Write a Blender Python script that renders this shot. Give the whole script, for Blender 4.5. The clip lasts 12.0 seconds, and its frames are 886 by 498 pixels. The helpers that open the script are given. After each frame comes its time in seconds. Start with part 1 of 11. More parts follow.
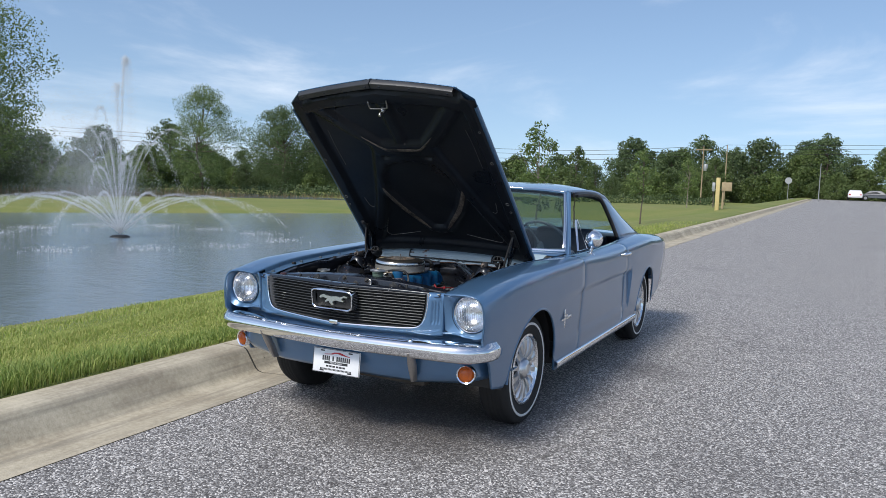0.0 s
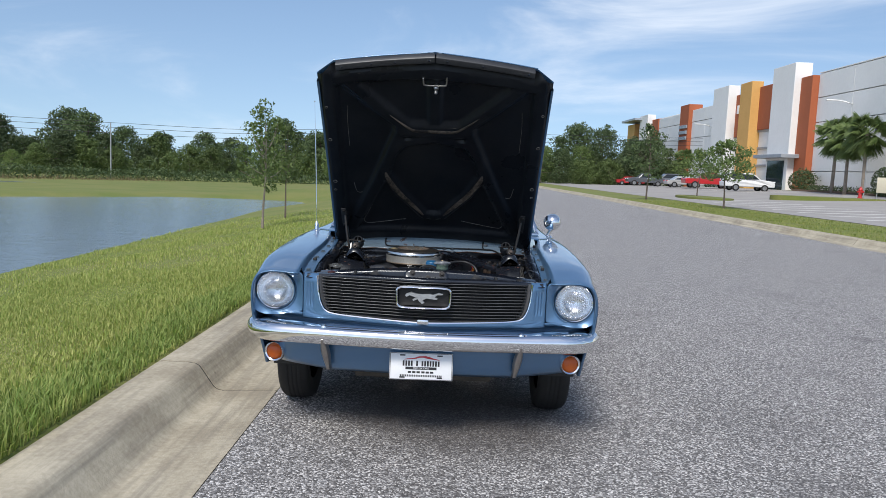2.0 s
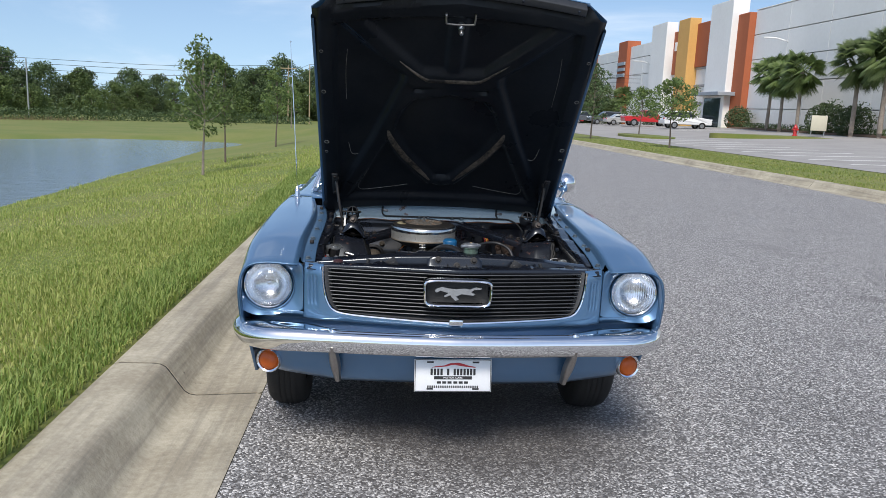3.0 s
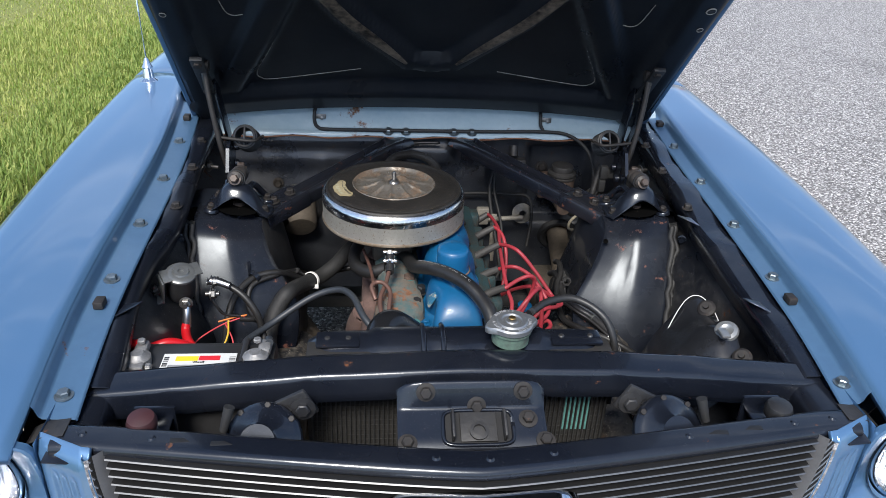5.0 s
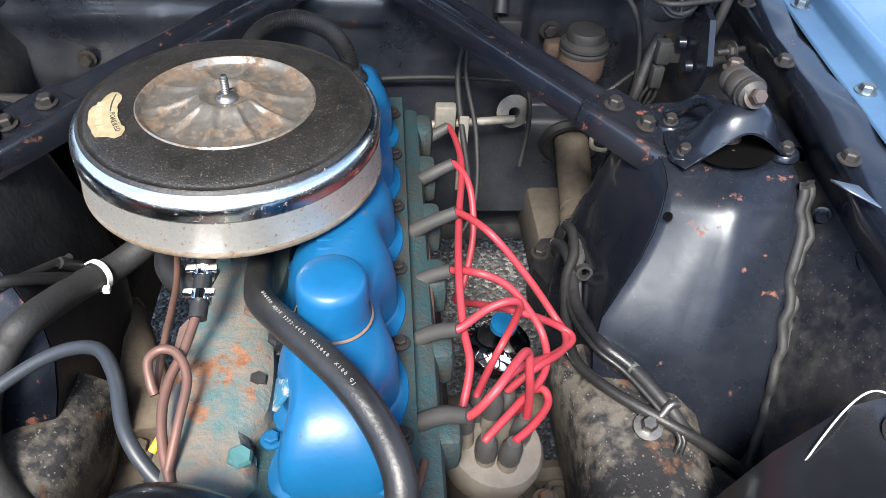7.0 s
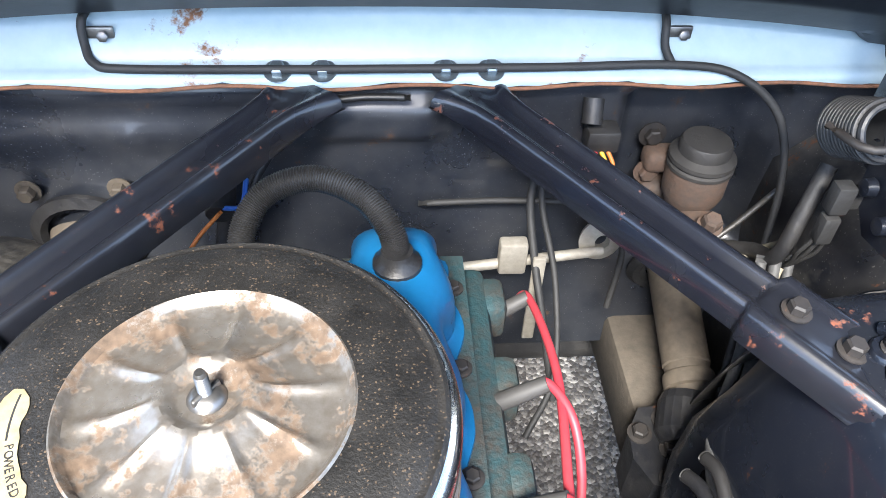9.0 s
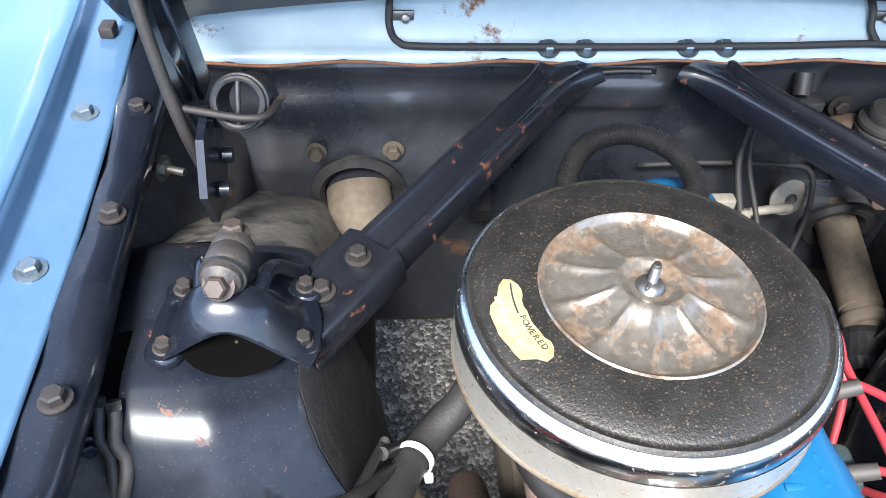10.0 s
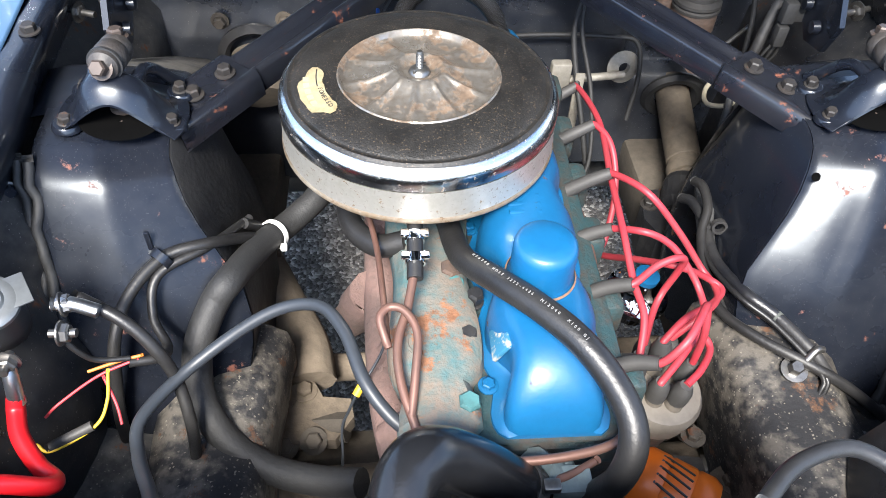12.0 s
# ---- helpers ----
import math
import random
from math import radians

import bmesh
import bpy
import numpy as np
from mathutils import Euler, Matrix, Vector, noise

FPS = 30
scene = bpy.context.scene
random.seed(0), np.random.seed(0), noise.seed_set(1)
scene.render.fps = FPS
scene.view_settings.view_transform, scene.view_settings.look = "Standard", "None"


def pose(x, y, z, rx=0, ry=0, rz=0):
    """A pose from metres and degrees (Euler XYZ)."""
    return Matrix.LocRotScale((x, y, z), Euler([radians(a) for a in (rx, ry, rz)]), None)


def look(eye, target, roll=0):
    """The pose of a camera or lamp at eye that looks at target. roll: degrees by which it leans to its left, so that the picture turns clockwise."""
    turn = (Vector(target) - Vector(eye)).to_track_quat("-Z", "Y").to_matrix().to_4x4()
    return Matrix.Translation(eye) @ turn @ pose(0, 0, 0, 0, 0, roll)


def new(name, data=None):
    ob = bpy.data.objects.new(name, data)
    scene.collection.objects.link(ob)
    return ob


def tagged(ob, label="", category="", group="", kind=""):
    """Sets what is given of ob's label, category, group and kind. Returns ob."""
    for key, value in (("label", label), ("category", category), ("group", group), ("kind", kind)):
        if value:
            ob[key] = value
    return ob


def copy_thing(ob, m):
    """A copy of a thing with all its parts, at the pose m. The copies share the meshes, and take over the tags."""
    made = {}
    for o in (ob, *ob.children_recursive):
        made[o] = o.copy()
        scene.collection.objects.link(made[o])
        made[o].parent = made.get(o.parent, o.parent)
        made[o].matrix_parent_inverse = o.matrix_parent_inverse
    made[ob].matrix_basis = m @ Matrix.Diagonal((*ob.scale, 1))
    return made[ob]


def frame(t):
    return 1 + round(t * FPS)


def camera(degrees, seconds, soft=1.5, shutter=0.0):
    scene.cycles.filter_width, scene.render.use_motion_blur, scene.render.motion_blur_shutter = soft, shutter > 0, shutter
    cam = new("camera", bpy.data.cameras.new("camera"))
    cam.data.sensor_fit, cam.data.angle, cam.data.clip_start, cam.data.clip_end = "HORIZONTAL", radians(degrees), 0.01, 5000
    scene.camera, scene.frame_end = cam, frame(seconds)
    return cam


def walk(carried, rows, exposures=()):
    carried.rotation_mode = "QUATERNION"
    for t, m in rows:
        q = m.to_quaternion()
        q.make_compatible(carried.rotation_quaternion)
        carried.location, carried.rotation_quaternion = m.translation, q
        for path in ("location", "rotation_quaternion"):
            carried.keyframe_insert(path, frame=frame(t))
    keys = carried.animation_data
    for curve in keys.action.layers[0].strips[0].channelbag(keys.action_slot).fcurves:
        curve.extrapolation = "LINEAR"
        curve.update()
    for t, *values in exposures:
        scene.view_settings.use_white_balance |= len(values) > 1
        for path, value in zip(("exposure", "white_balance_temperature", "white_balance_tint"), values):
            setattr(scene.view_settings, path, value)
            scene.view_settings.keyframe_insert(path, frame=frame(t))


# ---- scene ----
cam = camera(60.5, 12.0, soft=0.45)
PATH = [
    (0, (2.325, -3.242, 1.415), (1.408, -1.476, 1.219), 1.8),
    (0.5, (1.756, -3.505, 1.413), (1.059, -1.641, 1.219), 2.0),
    (1, (1.143, -3.643, 1.401), (0.691, -1.705, 1.206), 2.2),
    (1.5, (0.615, -3.683, 1.376), (0.406, -1.704, 1.18), 2.3),
    (2, (0.117, -3.54, 1.355), (0.097, -1.551, 1.142), 2.5),
    (2.5, (-0.227, -3.266, 1.389), (-0.129, -1.286, 1.122), 2.6),
    (2.7, (-0.278, -3.099, 1.404), (-0.152, -1.126, 1.103), 2.6),
    (4.3, (-0.206, -1.313, 1.549), (-0.023, 0.536, 0.808), 2.6),
    (4.5, (-0.187, -1.115, 1.543), (-0.001, 0.709, 0.743), 2.7),
    (5, (-0.144, -0.686, 1.546), (0.04, 1.065, 0.599), 2.9),
    (5.5, (-0.085, -0.369, 1.514), (0.093, 1.297, 0.422), 3.2),
    (6, (-0.092, -0.168, 1.476), (0.08, 1.416, 0.267), 3.3),
    (6.5, (-0.06, -0.04, 1.413), (0.101, 1.478, 0.121), 3.4),
    (6.7, (-0.002, 0.038, 1.35), (0.154, 1.533, 0.031), 3.5),
    (8.5, (0.144, 0.537, 1.227), (0.332, 1.986, -0.139), 4.2),
    (9, (0.014, 0.570, 1.270), (0.153, 2.007, -0.116), 2.6),
    (9.5, (-0.188, 0.551, 1.306), (-0.050, 1.980, -0.086), 2.9),
    (10, (-0.304, 0.443, 1.325), (-0.171, 1.867, -0.073), 2.6),
    (10.5, (-0.327, 0.309, 1.308), (-0.18, 1.731, -0.091), 2.9),
    (11, (-0.344, 0.223, 1.294), (-0.19, 1.627, -0.122), 3.2),
    (11.5, (-0.273, 0.174, 1.325), (-0.138, 1.551, -0.119), 2.9),
    (12, (-0.135, 0.137, 1.359), (0.005, 1.496, -0.101), 3.0),
]
walk(cam, [(t, look(eye, target, roll)) for t, eye, target, roll in PATH], exposures=[(0.0, 0.07), (1.5, 0.03), (2.5, 0.03), (3.5, 0.13), (4.5, 0.33), (5.5, 1.13), (6.5, 1.68), (8.5, 2.43), (9.3, 2.63), (10.0, 2.33), (10.6, 1.93), (11.2, 1.93), (12.0, 2.18)])

# ---- world, sun ----
SUN_EL, SUN_AZ = 50.0, 165.0      # elevation; azimuth of the sun, degrees left of straight ahead


def sky_world():
    w = bpy.data.worlds.new("sky")
    scene.world = w
    w.use_nodes = True
    nt = w.node_tree
    nt.nodes.clear()
    out = nt.nodes.new("ShaderNodeOutputWorld")
    bg = nt.nodes.new("ShaderNodeBackground")
    bg.inputs["Strength"].default_value = 0.15
    sky = nt.nodes.new("ShaderNodeTexSky")
    sky.sky_type = "NISHITA"
    sky.sun_disc = False
    sky.sun_elevation = radians(SUN_EL)
    sky.sun_rotation = radians(-SUN_AZ)
    sky.air_density, sky.dust_density, sky.ozone_density = 1.0, 1.0, 1.9
    tc = nt.nodes.new("ShaderNodeTexCoord")
    mp = nt.nodes.new("ShaderNodeMapping")
    mp.inputs["Scale"].default_value = (1.0, 1.3, 4.6)
    mp.inputs["Rotation"].default_value = (0.05, 0.12, 0.5)
    n1 = nt.nodes.new("ShaderNodeTexNoise")
    n1.inputs["Scale"].default_value = 1.7
    n1.inputs["Detail"].default_value = 8
    n1.inputs["Roughness"].default_value = 0.58
    n1.inputs["Distortion"].default_value = 0.6
    ramp = nt.nodes.new("ShaderNodeMapRange")
    ramp.inputs["From Min"].default_value = 0.47
    ramp.inputs["From Max"].default_value = 0.80
    ramp.inputs["To Max"].default_value = 0.85
    ramp.interpolation_type = "SMOOTHSTEP"
    mix = nt.nodes.new("ShaderNodeMix")
    mix.data_type = "RGBA"
    mix.inputs["B"].default_value = (6.6, 7.0, 7.6, 1)
    # the clear blue reaches well down towards the horizon
    lift = nt.nodes.new("ShaderNodeMapping")
    lift.inputs["Location"].default_value = (0, 0, 0.11)
    lift.inputs["Scale"].default_value = (1, 1, 0.85)
    nt.links.new(tc.outputs["Generated"], lift.inputs["Vector"])
    unit = nt.nodes.new("ShaderNodeVectorMath")
    unit.operation = "NORMALIZE"
    nt.links.new(lift.outputs["Vector"], unit.inputs[0])
    nt.links.new(unit.outputs["Vector"], sky.inputs["Vector"])
    nt.links.new(tc.outputs["Generated"], mp.inputs["Vector"])
    nt.links.new(mp.outputs["Vector"], n1.inputs["Vector"])
    nt.links.new(n1.outputs["Fac"], ramp.inputs["Value"])
    nt.links.new(ramp.outputs["Result"], mix.inputs["Factor"])
    nt.links.new(sky.outputs["Color"], mix.inputs["A"])
    nt.links.new(mix.outputs["Result"], bg.inputs["Color"])
    nt.links.new(bg.outputs["Background"], out.inputs["Surface"])


sky_world()
sun = new("sun", bpy.data.lights.new("sun", "SUN"))
sun.data.energy, sun.data.angle, sun.data.color = 3.2, radians(18.0), (1.0, 0.955, 0.89)
ca, sa = math.cos(radians(SUN_EL)), math.sin(radians(SUN_EL))
sun.matrix_world = look((-ca * math.sin(radians(SUN_AZ)) * 50, ca * math.cos(radians(SUN_AZ)) * 50, sa * 50), (0, 0, 0))


# ---- materials ----
MATS = {}


def pbr(name, c1, c2=None, rough=0.5, metal=0.0, scale=8.0, fine=90.0, bump=0.0, bump_scale=200.0, rough2=None, coat=0.0, spread=(0.35, 0.65),
        rust=0.0, rust_scale=14.0, rust_col=(0.16, 0.06, 0.025), dust=0.0, speck=None, obj_var=0.0):
    """A surface whose colour wanders between c1 and c2 at two scales, with fine relief, and rust or dust patches."""
    if name in MATS:
        return MATS[name]
    m = bpy.data.materials.new(name)
    m.use_nodes = True
    nt = m.node_tree
    b = nt.nodes["Principled BSDF"]
    link = nt.links.new
    c2 = c2 or tuple(min(1, v * 0.8) for v in c1)
    tc = nt.nodes.new("ShaderNodeTexCoord")

    def noise_node(s, detail=5, rgh=0.6):
        n = nt.nodes.new("ShaderNodeTexNoise")
        n.inputs["Scale"].default_value, n.inputs["Detail"].default_value, n.inputs["Roughness"].default_value = s, detail, rgh
        link(tc.outputs["Object"], n.inputs["Vector"])
        return n

    def span(src, a, z, to0=0.0, to1=1.0):
        r = nt.nodes.new("ShaderNodeMapRange")
        r.inputs["From Min"].default_value, r.inputs["From Max"].default_value = a, z
        r.inputs["To Min"].default_value, r.inputs["To Max"].default_value = to0, to1
        link(src, r.inputs["Value"])
        return r.outputs["Result"]

    def mixc(fac, a, z):
        x = nt.nodes.new("ShaderNodeMix")
        x.data_type = "RGBA"
        if isinstance(fac, float):
            x.inputs["Factor"].default_value = fac
        else:
            link(fac, x.inputs["Factor"])
        for key, v in (("A", a), ("B", z)):
            if isinstance(v, tuple):
                x.inputs[key].default_value = (*v, 1)
            else:
                link(v, x.inputs[key])
        return x.outputs["Result"]

    def add(p, q, op="ADD"):
        x = nt.nodes.new("ShaderNodeMath")
        x.operation = op
        for i, v in enumerate((p, q)):
            if isinstance(v, (int, float)):
                x.inputs[i].default_value = v
            else:
                link(v, x.inputs[i])
        return x.outputs[0]

    big, small = noise_node(scale), noise_node(fine, 3)
    w = add(add(big.outputs["Fac"], 0.65, "MULTIPLY"), add(small.outputs["Fac"], 0.35, "MULTIPLY"))
    fac = span(w, spread[0], spread[1])
    col = mixc(fac, c1, c2)
    if obj_var:
        oi = nt.nodes.new("ShaderNodeObjectInfo")
        hs = nt.nodes.new("ShaderNodeHueSaturation")
        link(span(oi.outputs["Random"], 0, 1, 1 - obj_var, 1 + obj_var), hs.inputs["Value"])
        link(col, hs.inputs["Color"])
        col = hs.outputs["Color"]
    if speck:
        v = nt.nodes.new("ShaderNodeTexVoronoi")
        v.inputs["Scale"].default_value = speck[0]
        link(tc.outputs["Object"], v.inputs["Vector"])
        sep = nt.nodes.new("ShaderNodeSeparateColor")
        link(v.outputs["Color"], sep.inputs["Color"])
        col = mixc(span(sep.outputs[0], speck[2], speck[3]), col, speck[1])
    r_out = None
    if rough2 is not None:
        r_out = span(big.outputs["Fac"], 0.35, 0.65, rough, rough2)
    if dust:
        d = noise_node(6.0, 6, 0.7)
        df = span(d.outputs["Fac"], 0.42, 0.75, 0.0, dust)
        col = mixc(df, col, (0.27, 0.25, 0.215))
        r_out = add(r_out if r_out is not None else rough, add(df, 0.5, "MULTIPLY"))
    if rust:
        rn = noise_node(rust_scale, 8, 0.72)
        rf = span(rn.outputs["Fac"], 0.70 - rust * 0.35, 0.74 - rust * 0.33)
        rc = mixc(span(small.outputs["Fac"], 0.3, 0.7), rust_col, tuple(v * 0.45 for v in rust_col))
        col = mixc(rf, col, rc)
        base_r = r_out if r_out is not None else rough
        mx = nt.nodes.new("ShaderNodeMix")
        link(rf, mx.inputs["Factor"])
        if isinstance(base_r, float):
            mx.inputs["A"].default_value = base_r
        else:
            link(base_r, mx.inputs["A"])
        mx.inputs["B"].default_value = 0.85
        r_out = mx.outputs["Result"]
        if metal:
            link(add(add(1.0, rf, "SUBTRACT"), metal, "MULTIPLY"), b.inputs["Metallic"])
    link(col, b.inputs["Base Color"])
    b.inputs["Roughness"].default_value = rough
    if r_out is not None:
        link(r_out, b.inputs["Roughness"])
    if not (rust and metal):
        b.inputs["Metallic"].default_value = metal
    b.inputs["Coat Weight"].default_value = coat
    b.inputs["Coat Roughness"].default_value = 0.06
    if bump:
        bn = noise_node(bump_scale, 4)
        bp = nt.nodes.new("ShaderNodeBump")
        bp.inputs["Strength"].default_value = bump
        bp.inputs["Distance"].default_value = 0.004
        link(bn.outputs["Fac"], bp.inputs["Height"])
        link(bp.outputs["Normal"], b.inputs["Normal"])
    MATS[name] = m
    return m


def asphalt_mat():
    m = pbr("asphalt", (0.245, 0.218, 0.203), (0.16, 0.143, 0.134), rough=0.72, scale=0.5, fine=6.0, bump=0.9, bump_scale=160, spread=(0.3, 0.7))
    nt = m.node_tree
    b = nt.nodes["Principled BSDF"]
    src = b.inputs["Base Color"].links[0].from_socket
    tc = next(n for n in nt.nodes if n.type == "TEX_COORD")
    v = nt.nodes.new("ShaderNodeTexVoronoi")
    v.inputs["Scale"].default_value = 124
    nt.links.new(tc.outputs["Object"], v.inputs["Vector"])
    sep = nt.nodes.new("ShaderNodeSeparateColor")
    nt.links.new(v.outputs["Color"], sep.inputs["Color"])
    ramp = nt.nodes.new("ShaderNodeValToRGB")
    ramp.color_ramp.elements[0].color = (0.03, 0.03, 0.03, 1)
    ramp.color_ramp.elements[1].color = (1, 1, 1, 1)
    e = ramp.color_ramp.elements.new(0.35)
    e.color = (0.115, 0.11, 0.106, 1)
    e = ramp.color_ramp.elements.new(0.72)
    e.color = (0.34, 0.33, 0.32, 1)
    ramp.color_ramp.elements[-1].color = (0.92, 0.89, 0.85, 1)
    nt.links.new(sep.outputs[0], ramp.inputs["Fac"])
    mix = nt.nodes.new("ShaderNodeMix")
    mix.data_type, mix.blend_type = "RGBA", "MIX"
    mix.inputs["Factor"].default_value = 0.84
    nt.links.new(src, mix.inputs["A"])
    nt.links.new(ramp.outputs["Color"], mix.inputs["B"])
    # oil stains and worn patches with soft outlines
    n = nt.nodes.new("ShaderNodeTexNoise")
    n.inputs["Scale"].default_value, n.inputs["Detail"].default_value = 0.8, 6
    nt.links.new(tc.outputs["Object"], n.inputs["Vector"])
    r = nt.nodes.new("ShaderNodeMapRange")
    r.inputs["From Min"].default_value, r.inputs["From Max"].default_value = 0.60, 0.74
    r.inputs["To Min"].default_value, r.inputs["To Max"].default_value = 0.0, 0.35
    nt.links.new(n.outputs["Fac"], r.inputs["Value"])
    m2 = nt.nodes.new("ShaderNodeMix")
    m2.data_type = "RGBA"
    m2.inputs["B"].default_value = (0.06, 0.055, 0.055, 1)
    nt.links.new(r.outputs["Result"], m2.inputs["Factor"])
    nt.links.new(mix.outputs["Result"], m2.inputs["A"])
    nt.links.new(m2.outputs["Result"], b.inputs["Base Color"])
    # dark drips, oil and painted under-car shade at known spots of the road
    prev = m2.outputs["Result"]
    # the widest two, under the engine, put blocked sunlight into the colour
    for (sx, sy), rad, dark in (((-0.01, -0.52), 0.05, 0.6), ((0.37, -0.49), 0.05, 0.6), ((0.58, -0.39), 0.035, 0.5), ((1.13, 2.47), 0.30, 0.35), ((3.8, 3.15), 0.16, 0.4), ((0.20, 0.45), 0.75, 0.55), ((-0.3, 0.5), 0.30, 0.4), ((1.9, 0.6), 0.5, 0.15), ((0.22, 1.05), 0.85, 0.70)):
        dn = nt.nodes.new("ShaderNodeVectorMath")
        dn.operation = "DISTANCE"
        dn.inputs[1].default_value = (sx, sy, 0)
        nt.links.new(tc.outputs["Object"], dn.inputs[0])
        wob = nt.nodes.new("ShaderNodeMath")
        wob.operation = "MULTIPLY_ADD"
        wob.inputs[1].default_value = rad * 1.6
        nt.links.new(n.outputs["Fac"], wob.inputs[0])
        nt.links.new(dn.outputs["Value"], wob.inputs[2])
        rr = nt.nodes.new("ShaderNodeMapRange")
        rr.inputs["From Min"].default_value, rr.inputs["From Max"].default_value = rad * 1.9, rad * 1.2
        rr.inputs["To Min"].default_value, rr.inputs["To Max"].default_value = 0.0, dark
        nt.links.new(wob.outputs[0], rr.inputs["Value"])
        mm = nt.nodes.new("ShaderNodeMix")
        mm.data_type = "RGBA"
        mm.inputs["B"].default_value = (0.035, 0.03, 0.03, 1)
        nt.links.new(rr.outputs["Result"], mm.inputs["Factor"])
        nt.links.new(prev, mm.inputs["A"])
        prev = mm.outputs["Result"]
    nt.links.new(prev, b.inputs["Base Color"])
    # relief from the stones
    bp = next(n for n in nt.nodes if n.type == "BUMP")
    nt.links.new(v.outputs["Distance"], bp.inputs["Height"])
    bp.invert = True
    bp.inputs["Distance"].default_value = 0.006
    return m


def water_mat():
    m = bpy.data.materials.new("pond_water")
    m.use_nodes = True
    nt = m.node_tree
    b = nt.nodes["Principled BSDF"]
    b.inputs["Base Color"].default_value = (0.15, 0.185, 0.205, 1)
    b.inputs["Roughness"].default_value = 0.06
    b.inputs["IOR"].default_value = 1.33
    tc = nt.nodes.new("ShaderNodeTexCoord")
    mp = nt.nodes.new("ShaderNodeMapping")
    mp.inputs["Scale"].default_value = (0.9, 2.0, 1)
    mp.inputs["Rotation"].default_value = (0, 0, 0.6)
    nt.links.new(tc.outputs["Object"], mp.inputs["Vector"])
    n = nt.nodes.new("ShaderNodeTexNoise")
    n.inputs["Scale"].default_value, n.inputs["Detail"].default_value, n.inputs["Roughness"].default_value = 1.5, 6, 0.62
    nt.links.new(mp.outputs["Vector"], n.inputs["Vector"])
    bp = nt.nodes.new("ShaderNodeBump")
    bp.inputs["Strength"].default_value, bp.inputs["Distance"].default_value = 1.0, 0.028
    nt.links.new(n.outputs["Fac"], bp.inputs["Height"])
    nt.links.new(bp.outputs["Normal"], b.inputs["Normal"])
    return m


def glass_mat(name, tint=(0.85, 0.93, 0.90), rough=0.0):
    m = bpy.data.materials.new(name)
    m.use_nodes = True
    nt = m.node_tree
    b = nt.nodes["Principled BSDF"]
    b.inputs["Base Color"].default_value = (*tint, 1)
    b.inputs["Transmission Weight"].default_value = 1.0
    b.inputs["Roughness"].default_value = rough
    b.inputs["IOR"].default_value = 1.45
    return m


def leaf_mat(name, c1, c2):
    m = bpy.data.materials.new(name)
    m.use_nodes = True
    nt = m.node_tree
    b = nt.nodes["Principled BSDF"]
    g = nt.nodes.new("ShaderNodeNewGeometry")
    oi = nt.nodes.new("ShaderNodeObjectInfo")
    x = nt.nodes.new("ShaderNodeMix")
    x.data_type = "RGBA"
    x.inputs["A"].default_value, x.inputs["B"].default_value = (*c1, 1), (*c2, 1)
    nt.links.new(g.outputs["Random Per Island"], x.inputs["Factor"])
    hs = nt.nodes.new("ShaderNodeHueSaturation")
    r = nt.nodes.new("ShaderNodeMapRange")
    r.inputs["To Min"].default_value, r.inputs["To Max"].default_value = 0.75, 1.25
    nt.links.new(oi.outputs["Random"], r.inputs["Value"])
    nt.links.new(r.outputs["Result"], hs.inputs["Value"])
    nt.links.new(x.outputs["Result"], hs.inputs["Color"])
    nt.links.new(hs.outputs["Color"], b.inputs["Base Color"])
    b.inputs["Roughness"].default_value = 0.6
    tr = nt.nodes.new("ShaderNodeBsdfTranslucent")
    nt.links.new(hs.outputs["Color"], tr.inputs["Color"])
    ms = nt.nodes.new("ShaderNodeMixShader")
    ms.inputs["Fac"].default_value = 0.3
    nt.links.new(b.outputs["BSDF"], ms.inputs[1])
    nt.links.new(tr.outputs["BSDF"], ms.inputs[2])
    nt.links.new(ms.outputs["Shader"], nt.nodes["Material Output"].inputs["Surface"])
    return m


